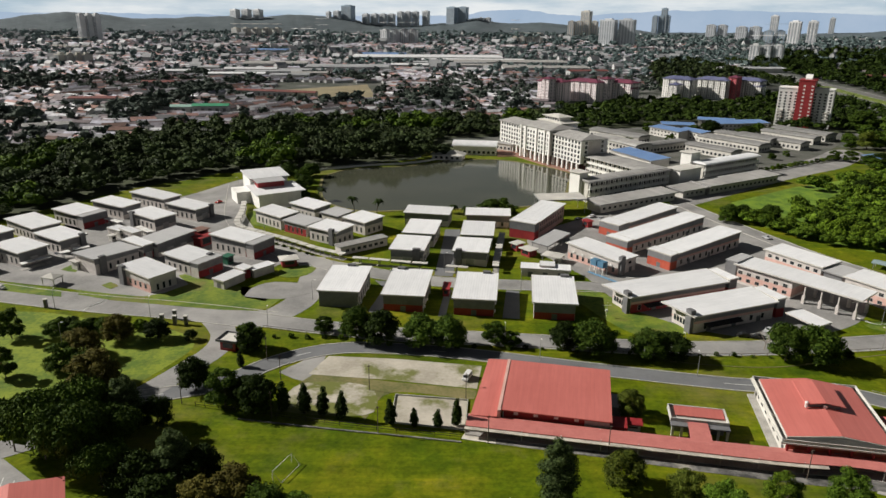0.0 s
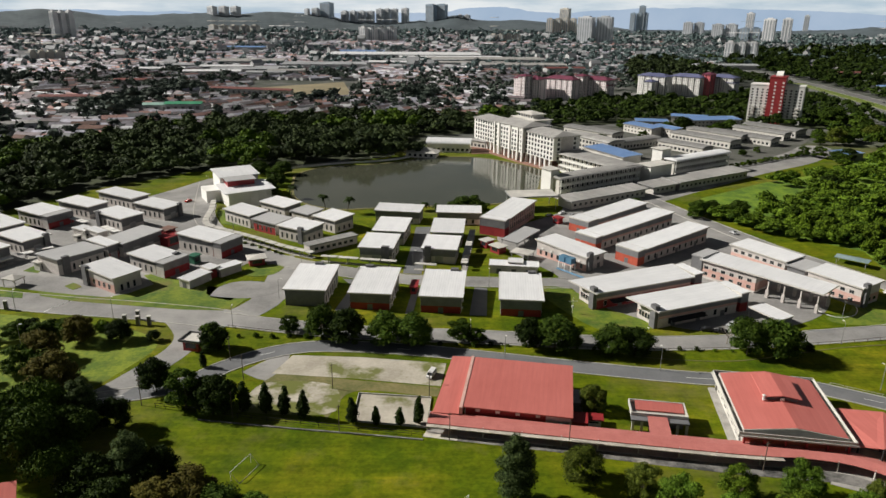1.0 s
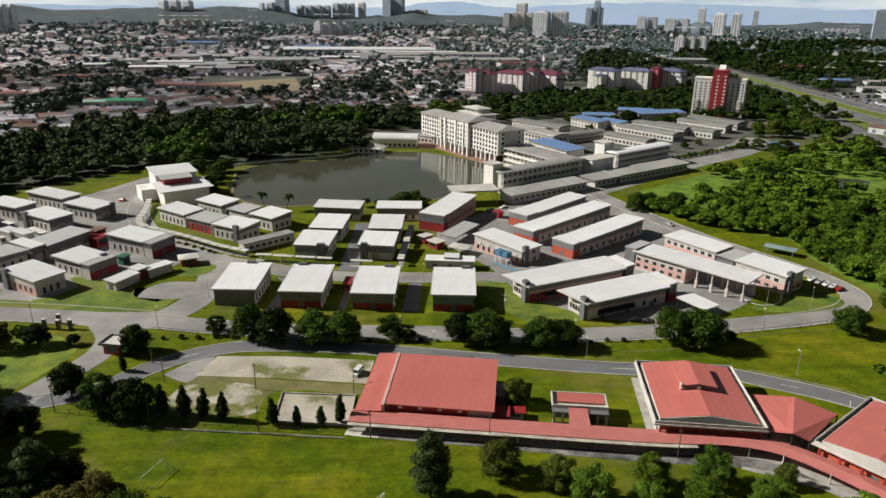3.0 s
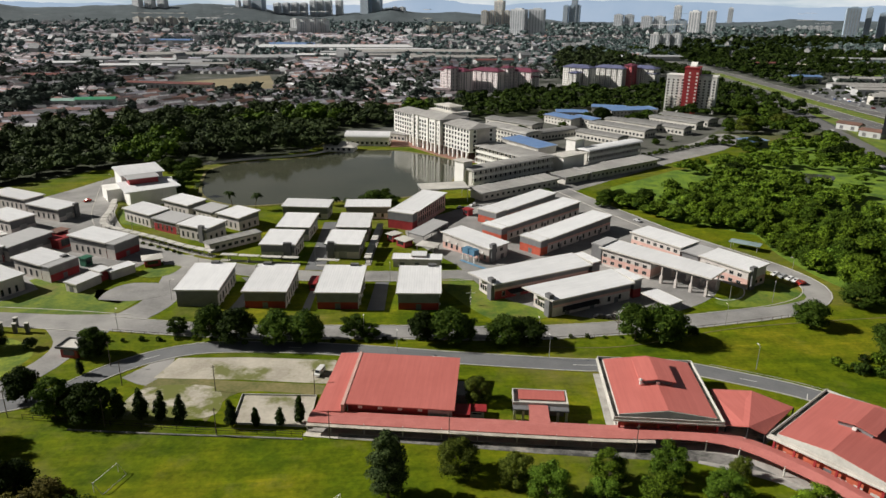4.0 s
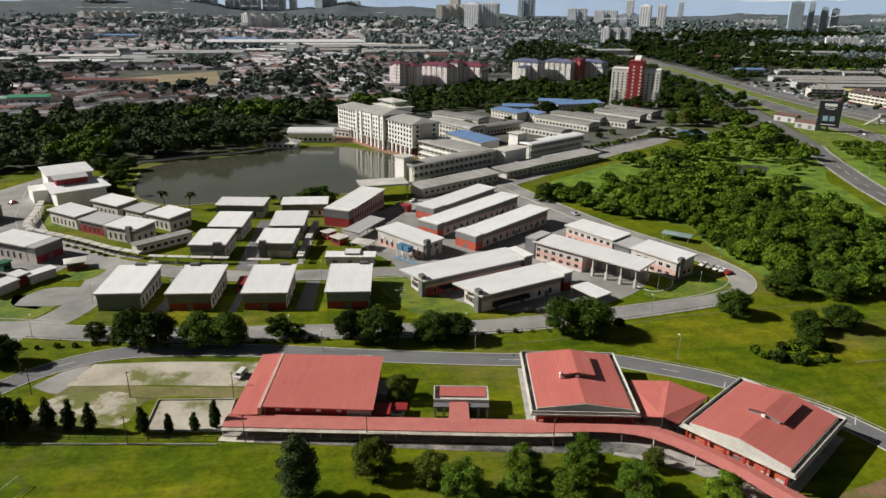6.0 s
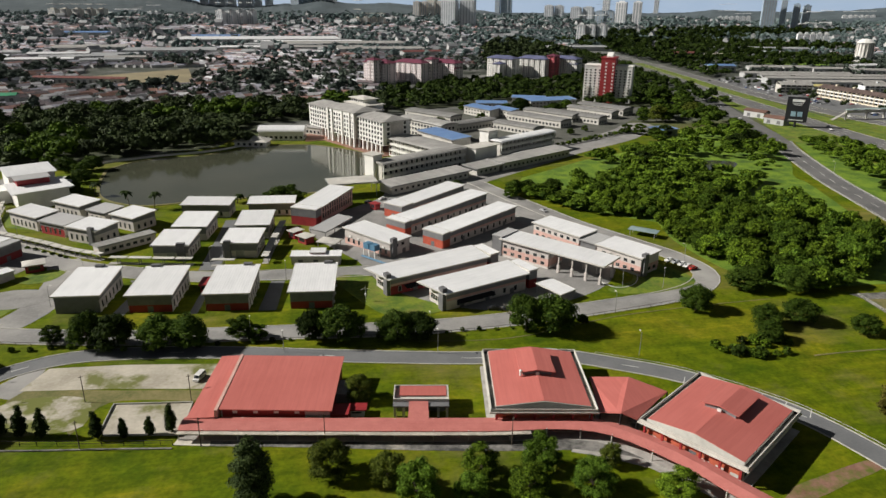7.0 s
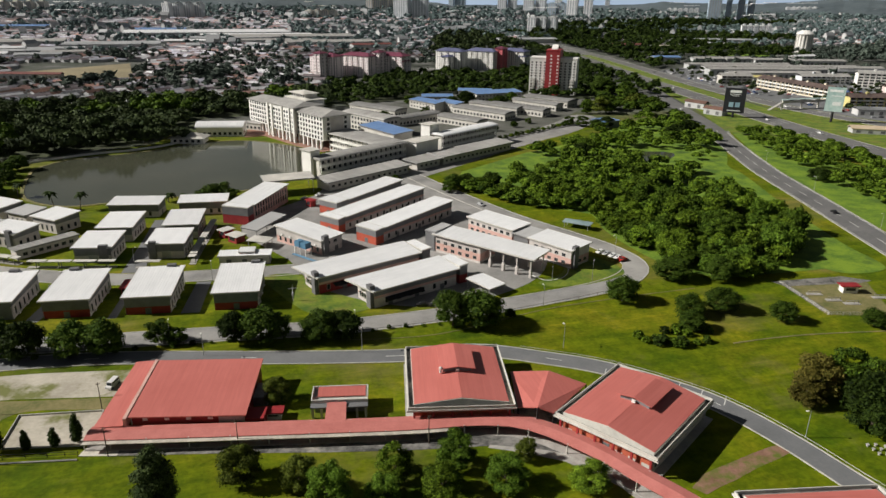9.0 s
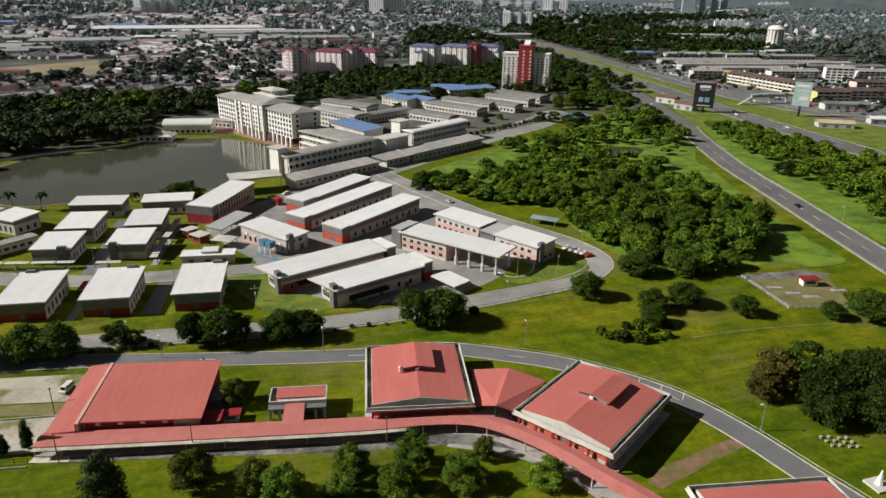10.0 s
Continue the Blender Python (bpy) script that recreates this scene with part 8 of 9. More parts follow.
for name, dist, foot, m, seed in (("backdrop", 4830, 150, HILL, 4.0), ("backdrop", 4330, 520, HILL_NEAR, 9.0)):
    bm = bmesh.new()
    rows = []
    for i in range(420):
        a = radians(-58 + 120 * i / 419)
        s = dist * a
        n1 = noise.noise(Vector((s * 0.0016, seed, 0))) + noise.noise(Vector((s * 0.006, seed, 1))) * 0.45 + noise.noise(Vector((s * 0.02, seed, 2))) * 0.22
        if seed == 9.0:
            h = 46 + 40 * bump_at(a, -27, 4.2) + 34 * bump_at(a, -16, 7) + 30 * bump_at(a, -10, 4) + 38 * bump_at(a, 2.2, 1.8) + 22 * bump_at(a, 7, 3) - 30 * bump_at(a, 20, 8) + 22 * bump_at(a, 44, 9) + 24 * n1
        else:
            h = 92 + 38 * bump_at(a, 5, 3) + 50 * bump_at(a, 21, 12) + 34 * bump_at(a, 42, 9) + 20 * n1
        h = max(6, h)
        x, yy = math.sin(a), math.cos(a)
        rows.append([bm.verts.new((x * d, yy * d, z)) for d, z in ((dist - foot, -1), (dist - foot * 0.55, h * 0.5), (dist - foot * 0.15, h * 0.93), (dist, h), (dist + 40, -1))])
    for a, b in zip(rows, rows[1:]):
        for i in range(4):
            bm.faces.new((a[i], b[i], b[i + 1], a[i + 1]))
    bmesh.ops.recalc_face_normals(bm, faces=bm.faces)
    structure(name, bm, m, "wooded hills on the horizon, their colour greyed for haze" if seed == 9.0 else "mountains far beyond the town, glowing in a haze blue", "hills")


# bright hazy sky low over the hills
m, n, l, b = principled("hazy_sky", 1.0)
pos = n.new("ShaderNodeNewGeometry").outputs["Position"]
mp = n.new("ShaderNodeMapping")
mp.inputs["Scale"].default_value = (0.0006, 0.0006, 0.004)
l.new(pos, mp.inputs[0])
t = noise_tex(n, l, mp.outputs[0], 1.6, 6.0)
r = ramp_node(n, [(0.38, (0.44, 0.55, 0.64)), (0.62, (0.80, 0.83, 0.84))])
l.new(t.outputs[0], r.inputs[0])
em = n.new("ShaderNodeEmission")
l.new(r.outputs[0], em.inputs[0])
em.inputs[1].default_value = 0.85
l.new(em.outputs[0], n["Material Output"].inputs[0])
bm = bmesh.new()
rows = []
for i in range(60):
    a = radians(-62 + 124 * i / 59)
    rows.append([bm.verts.new((28 + math.sin(a) * 4900, math.cos(a) * 4900, z)) for z in (-5, 520)])
for a, b in zip(rows, rows[1:]):
    bm.faces.new((a[0], b[0], b[1], a[1]))
structure("backdrop", bm, m, "pale hazy sky with soft cloud over the hills", "sky")

# white wall along the far shore of the lake
bm = bmesh.new()
ribbon(bm, smooth_line([(-96, 440), (-86, 456), (-72, 465), (-52, 475), (-34, 480), (-16, 489), (-2, 502)], 4.0), -0.15, 0.15, -0.1, 1.3)
structure("shore_wall", bm, WHITE, "low white wall along the far shore", "wall")

# ---- yards, lawns and small paved areas ----
patch("lawn", [(-175, 222), (-140, 222), (-112, 214), (-92, 210), (-79, 199), (-82, 184), (-90, 168), (-106, 150), (-130, 145), (-170, 190)], SUNNY_LAWN, 0.016, "bright sunlit lawn under the grove by the gate", "lawn")
for poly in ([(21, 221), (24.5, 247), (29.5, 246.5), (27, 220.5)], [(-26.5, 225), (-22.5, 248), (-27, 256), (-18, 254), (-19, 240), (-22.5, 224.5)], [(-1.5, 222), (1.0, 247), (3.5, 246.8), (1.2, 222)], [(-3.5, 262), (-0.5, 300), (1.0, 326), (8.5, 326), (7.5, 300), (4.0, 261)]):
    patch("driveway", poly, NEW_ASPHALT, 0.05, "dark asphalt drive between the workshops", rounded=False)
patch("parking_bay", [(-74, 238), (-73, 247), (-66, 253), (-50, 250), (-50, 242), (-60, 236)], ASPHALT, 0.10, "small kerbed parking bay of grey asphalt")
patch("lawn", [(-71, 263), (-57, 273), (-52.5, 270), (-55, 261), (-62, 258)], LAWN, 0.11, "kerbed triangle of bright lawn at the road fork", "lawn")
patch("lawn", [(163, 212), (150, 213), (146, 218), (158, 224), (166, 236), (176, 240), (183, 226), (180, 217)], LAWN, 0.08, "bright lawn inside the curve of the road", "lawn")
patch("lawn", [(56, 222), (48, 245), (60, 246), (70, 228), (84, 212), (66, 208)], LAWN, 0.08, "bright lawn between workshop and drive", "lawn")
patch("lawn", [(-131.7, 248.0), (-129.8, 251.1), (-124.7, 247.0), (-126.6, 244.1)], LAWN, 0.12, "kerbed island of lawn in the yard", "lawn")
patch("lawn", [(-156.0, 264.2), (-154.8, 269.7), (-150.3, 267.7), (-149.0, 261.8)], LAWN, 0.12, "kerbed island of lawn in the yard", "lawn")
ring = [(146, 226), (150, 219), (158, 221), (163, 230), (159, 238), (152, 238)]
bm = bmesh.new()
ribbon(bm, smooth_line(ring, 1.5), -0.15, 0.15, 0, 0.18)
structure("drive_kerb", bm, LINE, "pale kerb round the porch drive", "kerb")
low_kerbs = [(-53, 156), (-30, 152), (-10, 149), (5, 146.6)]
bm = bmesh.new()
ribbon(bm, smooth_line(low_kerbs), -0.25, 0.25, -0.1, 0.25)
structure("drain", bm, DARK_CONCRETE, "dark open drain edge along the playing field", "drain")
bm = bmesh.new()
ribbon(bm, smooth_line([(-13.2, 155), (-12.7, 168.7), (7.2, 166.2), (6.2, 151.8), (-13.2, 155)], 20), -0.15, 0.15, 0, 0.45)
structure("court_border", bm, KERB, "low pale border round the sandy court", "kerb")
bm = bmesh.new()
ribbon(bm, smooth_line([(70, 190), (100, 187), (140, 196), (175, 199), (200, 200)]), -0.2, 0.2, -0.1, 0.1)
structure("drain", bm, DRY_GRASS, "narrow grassy drain across the meadow", "drain")
bm = bmesh.new()
ribbon(bm, smooth_line([(187, 160), (205, 160), (225, 158), (262, 152)]), -0.3, 0.3, -0.1, 0.12)
structure("drain", bm, DRY_GRASS, "shallow grass ditch across the meadow", "drain")
for i in range(6):
    bm = bmesh.new()
    box(bm, -0.08, 0.08, -2.4, 2.4, 0.04, 0.066)
    part("bay_line", bm, LINE, bpy.data.objects["car_park"], at=pose(-107 + i * 3.0, 131.5 - i * 0.9, 0, 0, 0, 20))
for i in range(5):
    bm = bmesh.new()
    box(bm, -0.1, 0.1, -1.8, 1.8, 0.06, 0.075)
    part("bay_line", bm, LINE, low, at=pose(140.5 + i * 2.0, 153.8 - i * 1.7, 0, 0, 0, -35))
for i in range(4):
    bm = bmesh.new()
    box(bm, -0.1, 0.1, -2.4, 2.4, 0.06, 0.075)
    part("bay_line", bm, LINE, low, at=pose(152.5 + i * 4.0, 146.5 - i * 4.6, 0, 0, 0, -42))


def fence(points, h, gap, label, mat=None, rails=2):
    top = thing("fence", pose(0, 0, 0), label, "fence", "fences")
    line = smooth_line(points, gap)
    for p in line:
        bm = bmesh.new()
        box(bm, p.x - 0.06, p.x + 0.06, p.y - 0.06, p.y + 0.06, 0, h)
        part("post", bm, mat or STEEL, top)
    for k in range(rails):
        bm = bmesh.new()
        ribbon(bm, line, -0.04, 0.04, h * (k + 1) / rails - 0.1, h * (k + 1) / rails)
        part("rail", bm, mat or STEEL, top)


# ---- covered ways ----
def shelter_row(points, width, z, label, bays=4.0, roof_mat=None):
    """A low flat-roofed covered way: separate roof slabs on posts."""
    top = thing("covered_way", pose(0, 0, 0), label, "covered walkway", "covered ways")
    line = smooth_line(points, bays)
    for a, b in zip(line, line[1:]):
        d = b - a
        m = pose((a.x + b.x) / 2, (a.y + b.y) / 2, 0, 0, 0, math.degrees(math.atan2(d.y, d.x)))
        bm = bmesh.new()
        box(bm, -d.length / 2 + 0.35, d.length / 2 - 0.35, -width / 2, width / 2, z, z + 0.22)
        part("roof_slab", bm, roof_mat or OFF_WHITE, top, at=m)
        for s in (-1, 1):
            bm = bmesh.new()
            box(bm, -0.12, 0.12, s * width * 0.36 - 0.12, s * width * 0.36 + 0.12, 0, z)
            part("post", bm, GREY_CLAD, top, at=m)
    bm = bmesh.new()
    ribbon(bm, line, -width * 0.45, width * 0.45, -0.1, 0.16)
    part("floor", bm, CONCRETE, top)
    return top


shelter_row([(-109, 366), (-104.5, 345), (-103, 332), (-99.4, 321.2), (-88, 312.3), (-70.4, 299.8), (-55.7, 288.1), (-42, 280)], 2.8, 2.6, "low pale covered way curving along the inner road", 5.0)
shelter_row([(-38.5, 276), (-22, 272.2), (-6, 269)], 2.4, 2.6, "low pale covered way in front of the paired workshops", 8.0)
shelter_row([(1, 266.5), (10.5, 264.8)], 2.4, 2.6, "short pale covered way beside the lane", 5.0)
shelter_row([(28, 312), (23.6, 282), (21.5, 265)], 2.8, 3.0, "stepped covered way of separate pale slabs beside the workshop", 5.5)
fence([(-98, 452), (-64, 472), (-40, 491), (-17, 503)], 1.6, 5.0, "white railing of the lakeside path", WHITE)
shelter_row([(-171.8, 263.4), (-168.4, 268.3), (-164.6, 273.3)], 3.0, 2.6, "low white awning on posts beside the workshop", 4.5, WHITE)
shelter_row([(-164.7, 276.2), (-160.1, 280.8)], 3.0, 2.6, "low white awning on posts beside the workshop", 4.5, WHITE)
shelter_row([(-168.8, 331.3), (-157.6, 323.7)], 3.0, 2.6, "low white awning on posts beside the workshop", 4.5, WHITE)
shelter_row([(-146.9, 317.4), (-136.6, 308.6)], 3.0, 2.6, "low white awning on posts beside the workshop", 4.5, WHITE)
shelter_row([(-160.6, 283.1), (-154.7, 287.1)], 3.0, 2.6, "low white awning on posts beside the workshop", 4.5, WHITE)
# hedge and planter along the curved covered way
for i, p in enumerate(smooth_line([(-100, 316), (-88, 307.5), (-72, 296.5), (-57, 285)], 4.0)):
    plant_m = pose(p.x, p.y, 0, 0, 0, i * 40.0) @ Matrix.Diagonal((0.7, 0.7, 0.5, 1))
    copy_thing(SHRUB[i % 3], plant_m)

# ---- huts ----
def hut(x, y, w, d, h, yaw, wall_mat, roof_mat, label, name="hut", open_sides=False, hip=0.0):
    top = thing(name, pose(x, y, 0, 0, 0, yaw), label, "hut", "small huts")
    if open_sides:
        for sx in (-1, 1):
            for sy in (-1, 1):
                bm = bmesh.new()
                box(bm, sx * w * 0.42 - 0.12, sx * w * 0.42 + 0.12, sy * d * 0.42 - 0.12, sy * d * 0.42 + 0.12, 0, h)
                part("post", bm, wall_mat, top)
    else:
        bm = bmesh.new()
        box(bm, -w * 0.38, w * 0.38, -d * 0.38, d * 0.38, 0, h)
        part("wall", bm, wall_mat, top)
        bm = bmesh.new()
        box(bm, -w * 0.25, w * 0.25, -d * 0.38 - 0.06, -d * 0.38, 1.0, h - 0.5)
        part("window", bm, GLASS, top)
    bm = bmesh.new()
    pts = [(-w / 2, -d / 2), (w / 2, -d / 2), (w / 2, d / 2), (-w / 2, d / 2)]
    quad_prism(bm, pts, h, h + 0.3)
    if hip:
        lo = [bm.verts.new((*p, h + 0.31)) for p in pts]
        cm = bm.verts.new((0, 0, h + hip))
        for i in range(4):
            bm.faces.new((lo[i], lo[(i + 1) % 4], cm))
    part("roof", bm, roof_mat, top)
    return top


guard = hut(-66.2, 196.5, 7.0, 6.4, 3.2, -14, RED_CLAD, OFF_WHITE, "guard house with white flat roof and red walls at the gate", "guard_house")
bm = bmesh.new()
for a in ((-3.6, 3.6, -3.3, -3.05), (-3.6, 3.6, 3.05, 3.3), (-3.6, -3.35, -3.05, 3.05), (3.35, 3.6, -3.05, 3.05)):
    box(bm, *a, 3.3, 4.0)
part("parapet", bm, DARK_FIN, guard)
hut(-150.8, 248.7, 6.5, 5.0, 3.0, -17, OFF_WHITE, OFF_WHITE, "small white pavilion with pyramid roof by the road", "pavilion", True, 1.5)
hut(-64.7, 273.0, 8.0, 7.0, 2.9, 20, RED_CLAD, OFF_WHITE, "red hut with shallow white roof at the road fork", hip=1.0)
hut(-110, 299, 9.0, 9.0, 4.4, 60, RED_CLAD, RED_CLAD, "dark red two-tier service hut")
hut(-112, 304, 7.0, 6.0, 5.6, 60, RED_CLAD, TILE_RED, "dark red roofed service hut")
hut(37.8, 288.5, 7, 6, 3.0, -50, RED_CLAD, OFF_WHITE, "small store with pale roof", hip=0.5)
hut(47.5, 280.5, 9, 7, 2.9, -30, STEEL, OFF_WHITE, "open shelter with pale roof", "shelter", True, 0.8)
hut(33.5, 296, 5, 6, 3.2, -50, RED_CLAD, OFF_WHITE, "small red store with pale roof")
hut(72.5, 333.5, 5, 4, 3.0, -57, RED_CLAD, RED_CLAD, "red kiosk in the yard")
hut(48.9, 153.4, 5, 3.4, 1.9, -10, WHITE, RED_CLAD, "low white store with red lid by the hall")
hut(1.5, 243, 3, 8, 3.0, -6, RED_CLAD, RED_CLAD, "narrow red lean-to beside the workshop")
hut(253, 184.5, 7, 4, 2.6, -14, WHITE, RED_CLAD, "red and white play house in the playground", "play_house")
hut(187.5, 273.0, 13, 5.5, 2.6, -42, STEEL, surface("teal_sheet_roof", (0.16, 0.24, 0.26), (0.28, 0.36, 0.37), 0.2, 1.5, 0.6), "low shelter with a teal sheet roof at the wood's edge", "shelter", True, 0.7)
hut(-90.5, 274.0, 4.5, 4.0, 3.4, 60, GREEN_STEEL, GREEN_STEEL, "dark green steel tank house", "tank_house")
hut(-149.2, 266.4, 6, 5, 3.6, 60, OFF_WHITE, OFF_WHITE, "pale block store in the yard", "store")
hut(-150.5, 307.6, 3.0, 3.0, 2.6, 60, OFF_WHITE, OFF_WHITE, "small white plant box in the yard", "store")
hut(-152.5, 303.2, 3.2, 3.0, 2.6, 60, OFF_WHITE, OFF_WHITE, "small white plant box in the yard", "store")

red_house = thing("hostel", pose(-85.5, 112.5, 0, 0, 0, 28), "building with a red metal roof below the trees", "building")
bm = bmesh.new()
box(bm, -9, 9, -7, 7, 0, 5.6)
part("wall", bm, BEIGE, red_house)
bm = bmesh.new()
gable_roof(bm, -10, 10, -8, 8, 5.6, 1.6)
part("roof", bm, ROOF_RED, red_house)
# blue water tanks and pipes beside the workshop
tank = thing("cooling_tank", pose(64.0, 266.8, 0, 0, 0, -51.5), "blue steel cooling tanks on a white frame", "tank")
for x in (-1.8, 1.8):
    bm = bmesh.new()
    box(bm, x - 1.5, x + 1.5, -1.5, 1.5, 3.2, 5.6)
    part("tank", bm, BLUE_STEEL, tank)
for x in (-3.2, 0, 3.2):
    for y in (-1.4, 1.4):
        bm = bmesh.new()
        box(bm, x - 0.15, x + 0.15, y - 0.15, y + 0.15, 0, 3.2)
        part("leg", bm, WHITE, tank)
for k in range(3):
    bm = bmesh.new()
    tube(bm, (-3, -2.2 - k * 0.5, 0.4), (12, -2.4 - k * 0.5, 0.4), 0.18, sides=8)
    part("pipe", bm, BLUE_STEEL, tank)


# ---- poles, lamps and fences ----
def street_lamp(h, arm, label, name="street_lamp"):
    top = thing(name, pose(0, -300, 0), label, "street lamp", "street lamps")
    bm = bmesh.new()
    tube(bm, (0, 0, 0), (0, 0, h), 0.11, 0.06, 8)
    part("pole", bm, STEEL, top)
    bm = bmesh.new()
    tube(bm, (0, 0, h - 0.1), (arm, 0, h + 0.25), 0.05, 0.04, 6)
    part("arm", bm, STEEL, top)
    bm = bmesh.new()
    box(bm, arm - 0.1, arm + 0.7, -0.18, 0.18, h + 0.2, h + 0.34)
    part("lamp_head", bm, WHITE, top)
    return top


lamp = street_lamp(7.5, 0.8, "grey steel street lamp with a single arm")
spots_lamp = [(-58.4, 211.1, 90), (166.6, 215.5, 60), (151.7, 218.2, 0), (189, 240, 180), (75, 193.2, 90), (134.6, 169.6, 90), (75.2, 181.0, 90), (173.5, 114, 180), (-137.1, 224.6, 90), (-100.7, 218.2, 90), (-120.4, 197.5, 0), (20, 199.5, 90), (108, 194.8, 90), (140, 198.5, 90), (-30, 203.3, 90), (-48, 236, 0), (-44, 262, 180), (-20, 247, 90), (30, 246, 90), (-86, 318, 120), (-122, 402, 180), (344, 304, 180), (324, 240, 180), (362, 366, 180), (0.5, 268, 0), (30, 190, -90), (-18, 200.8, -90)]
for x, y, a in spots_lamp:
    copy_thing(lamp, pose(x, y, 0, 0, 0, a))
MODELS2 = [lamp]
pole = thing("utility_pole", pose(0, -310, 0), "slim dark timber pole beside the playing field", "pole", "timber poles")
bm = bmesh.new()
tube(bm, (0, 0, -0.2), (0, 0, 8.0), 0.13, 0.09, 8)
part("shaft", bm, BARK, pole)
bm = bmesh.new()
box(bm, -0.5, 0.5, -0.06, 0.06, 7.4, 7.55)
part("crossbar", bm, BARK, pole)
MODELS2.append(pole)
for x, y in ((-53.1, 188), (-46.4, 176.6), (-44.2, 156.5), (-20.3, 171.3), (-15.9, 150), (6.7, 167), (11.6, 146.3), (40.4, 142.5), (84, 133.5), (-70, 163)):
    copy_thing(pole, pose(x, y, 0, 0, 0, 20))


fence([(-66, 162), (-50, 158.5), (-30, 154), (5, 148)], 1.4, 4.0, "low dark wire fence along the playing field", BLACK)
fence([(-60, 211), (-40, 206), (-14, 200.8), (20, 198), (60, 194.5), (82, 193.5), (110, 194.8), (140, 198.6), (165, 203)], 1.1, 4.0, "low timber fence between road and verge", BARK, 1)
fence([(231, 170), (253, 164)], 1.2, 2.0, "low pale fence of the play area", OFF_WHITE)
fence([(234, 197), (231.5, 170)], 1.0, 3.0, "low pale fence of the play area", OFF_WHITE)
line_rail = [(p.x, p.y) for p in offset_line(low_line, 4.6) if p.x > 120 and p.y > 72]
fence(line_rail, 0.4, 3.0, "low pale guard rail along the curve", KERB, 1)
for x, y in ((-90.3, 213), (-86.6, 213.1), (-92, 217.6), (-141, 226), (-95, 214)):
    g = thing("gate_pillar", pose(x, y, 0), "pale stone pillar of the entrance gate", "pillar", "gate pillars")
    bm = bmesh.new()
    box(bm, -0.5, 0.5, -0.5, 0.5, 0, 3.2)
    part("shaft", bm, DARK_FIN, g)
    bm = bmesh.new()
    box(bm, -0.65, 0.65, -0.65, 0.65, 3.2, 3.45)
    part("cap", bm, OFF_WHITE, g)


def goal(x, y, yaw):
    top = thing("football_goal", pose(x, y, 0, 0, 0, yaw), "white tubular football goal on the grass", "goal", "football goals")
    for s in (-3.66, 3.66):
        bm = bmesh.new()
        tube(bm, (s, 0, 0), (s, 0, 2.44), 0.07, sides=8)
        part("post", bm, WHITE, top)
        bm = bmesh.new()
        tube(bm, (s, 0, 2.44), (s, 2.2, 0.05), 0.05, sides=6)
        part("stay", bm, WHITE, top)
    bm = bmesh.new()
    tube(bm, (-3.73, 0, 2.44), (3.73, 0, 2.44), 0.07, sides=8)
    part("crossbar", bm, WHITE, top)
    bm = bmesh.new()
    tube(bm, (-3.66, 2.2, 0.05), (3.66, 2.2, 0.05), 0.05, sides=6)
    part("ground_bar", bm, WHITE, top)


goal(-36.5, 134.5, 247)
goal(13.5, 119.5, 67)


# ---- vehicles ----
TYRE = surface("tyre", (0.012, 0.012, 0.012), (0.025, 0.025, 0.025), 1.0, 5.0, 0.9)
PAINTS = {n: surface("car_paint_" + n, tuple(v * 0.9 for v in c), c, 0.5, 3.0, 0.25, bump=0) for n, c in (("white", (0.75, 0.75, 0.74)), ("silver", (0.42, 0.43, 0.44)), ("red", (0.40, 0.03, 0.02)), ("black", (0.02, 0.02, 0.022)), ("blue", (0.05, 0.10, 0.22)))}


def vehicle(paint, L, W, h, van, label):
    top = thing("van" if van else "car", pose(0, -320, 0), label, "van" if van else "car", "parked and passing vehicles")
    bm = bmesh.new()
    prof = [(-L / 2, 0.35), (-L / 2, 0.95), (-L * 0.36, 1.0), (-L * 0.28, h - 0.05), (L * 0.45, h), (L / 2, 1.0), (L / 2, 0.35)] if van else [(-L / 2, 0.35), (-L / 2, 0.75), (-L * 0.25, 0.9), (-L * 0.12, h), (L * 0.22, h), (L * 0.38, 0.95), (L / 2, 0.85), (L / 2, 0.35)]
    a = [bm.verts.new((x, -W / 2 * (0.88 if z > 1.1 else 1), z)) for x, z in prof]
    b = [bm.verts.new((x, W / 2 * (0.88 if z > 1.1 else 1), z)) for x, z in prof]
    bm.faces.new(a)
    bm.faces.new(b[::-1])
    for i in range(len(prof)):
        j = (i + 1) % len(prof)
        bm.faces.new((a[j], a[i], b[i], b[j]))
    bmesh.ops.recalc_face_normals(bm, faces=bm.faces)
    part("body", bm, PAINTS[paint], top)
    for s in (-1, 1):
        bm = bmesh.new()
        y0, y1 = sorted((s * W * 0.452, s * W * 0.475))
        x0, x1 = (-L * 0.26, L * 0.40) if van else (-L * 0.14, L * 0.26)
        box(bm, x0, x1, y0, y1, h * 0.62, h * 0.88)
        part("side_window", bm, GLASS, top)
        for x in (-L * 0.32, L * 0.32):
            bm = bmesh.new()
            tube(bm, (x, s * W * 0.36, 0.33), (x, s * W * 0.505, 0.33), 0.33, sides=12)
            part("wheel", bm, TYRE, top)
    bm = bmesh.new()
    x0, x1 = (-L * 0.352, -L * 0.30) if van else (-L * 0.235, -L * 0.145)
    z0, z1 = (1.12, h - 0.2) if van else (0.98, h - 0.08)
    quad_prism(bm, [(x0 - 0.03, -W * 0.38), (x1 - 0.03, -W * 0.38), (x1 - 0.03, W * 0.38), (x0 - 0.03, W * 0.38)], [z0, z1, z1, z0], [z0 + 0.06, z1 + 0.06, z1 + 0.06, z0 + 0.06])
    part("windscreen", bm, GLASS, top)
    MODELS2.append(top)
    return top


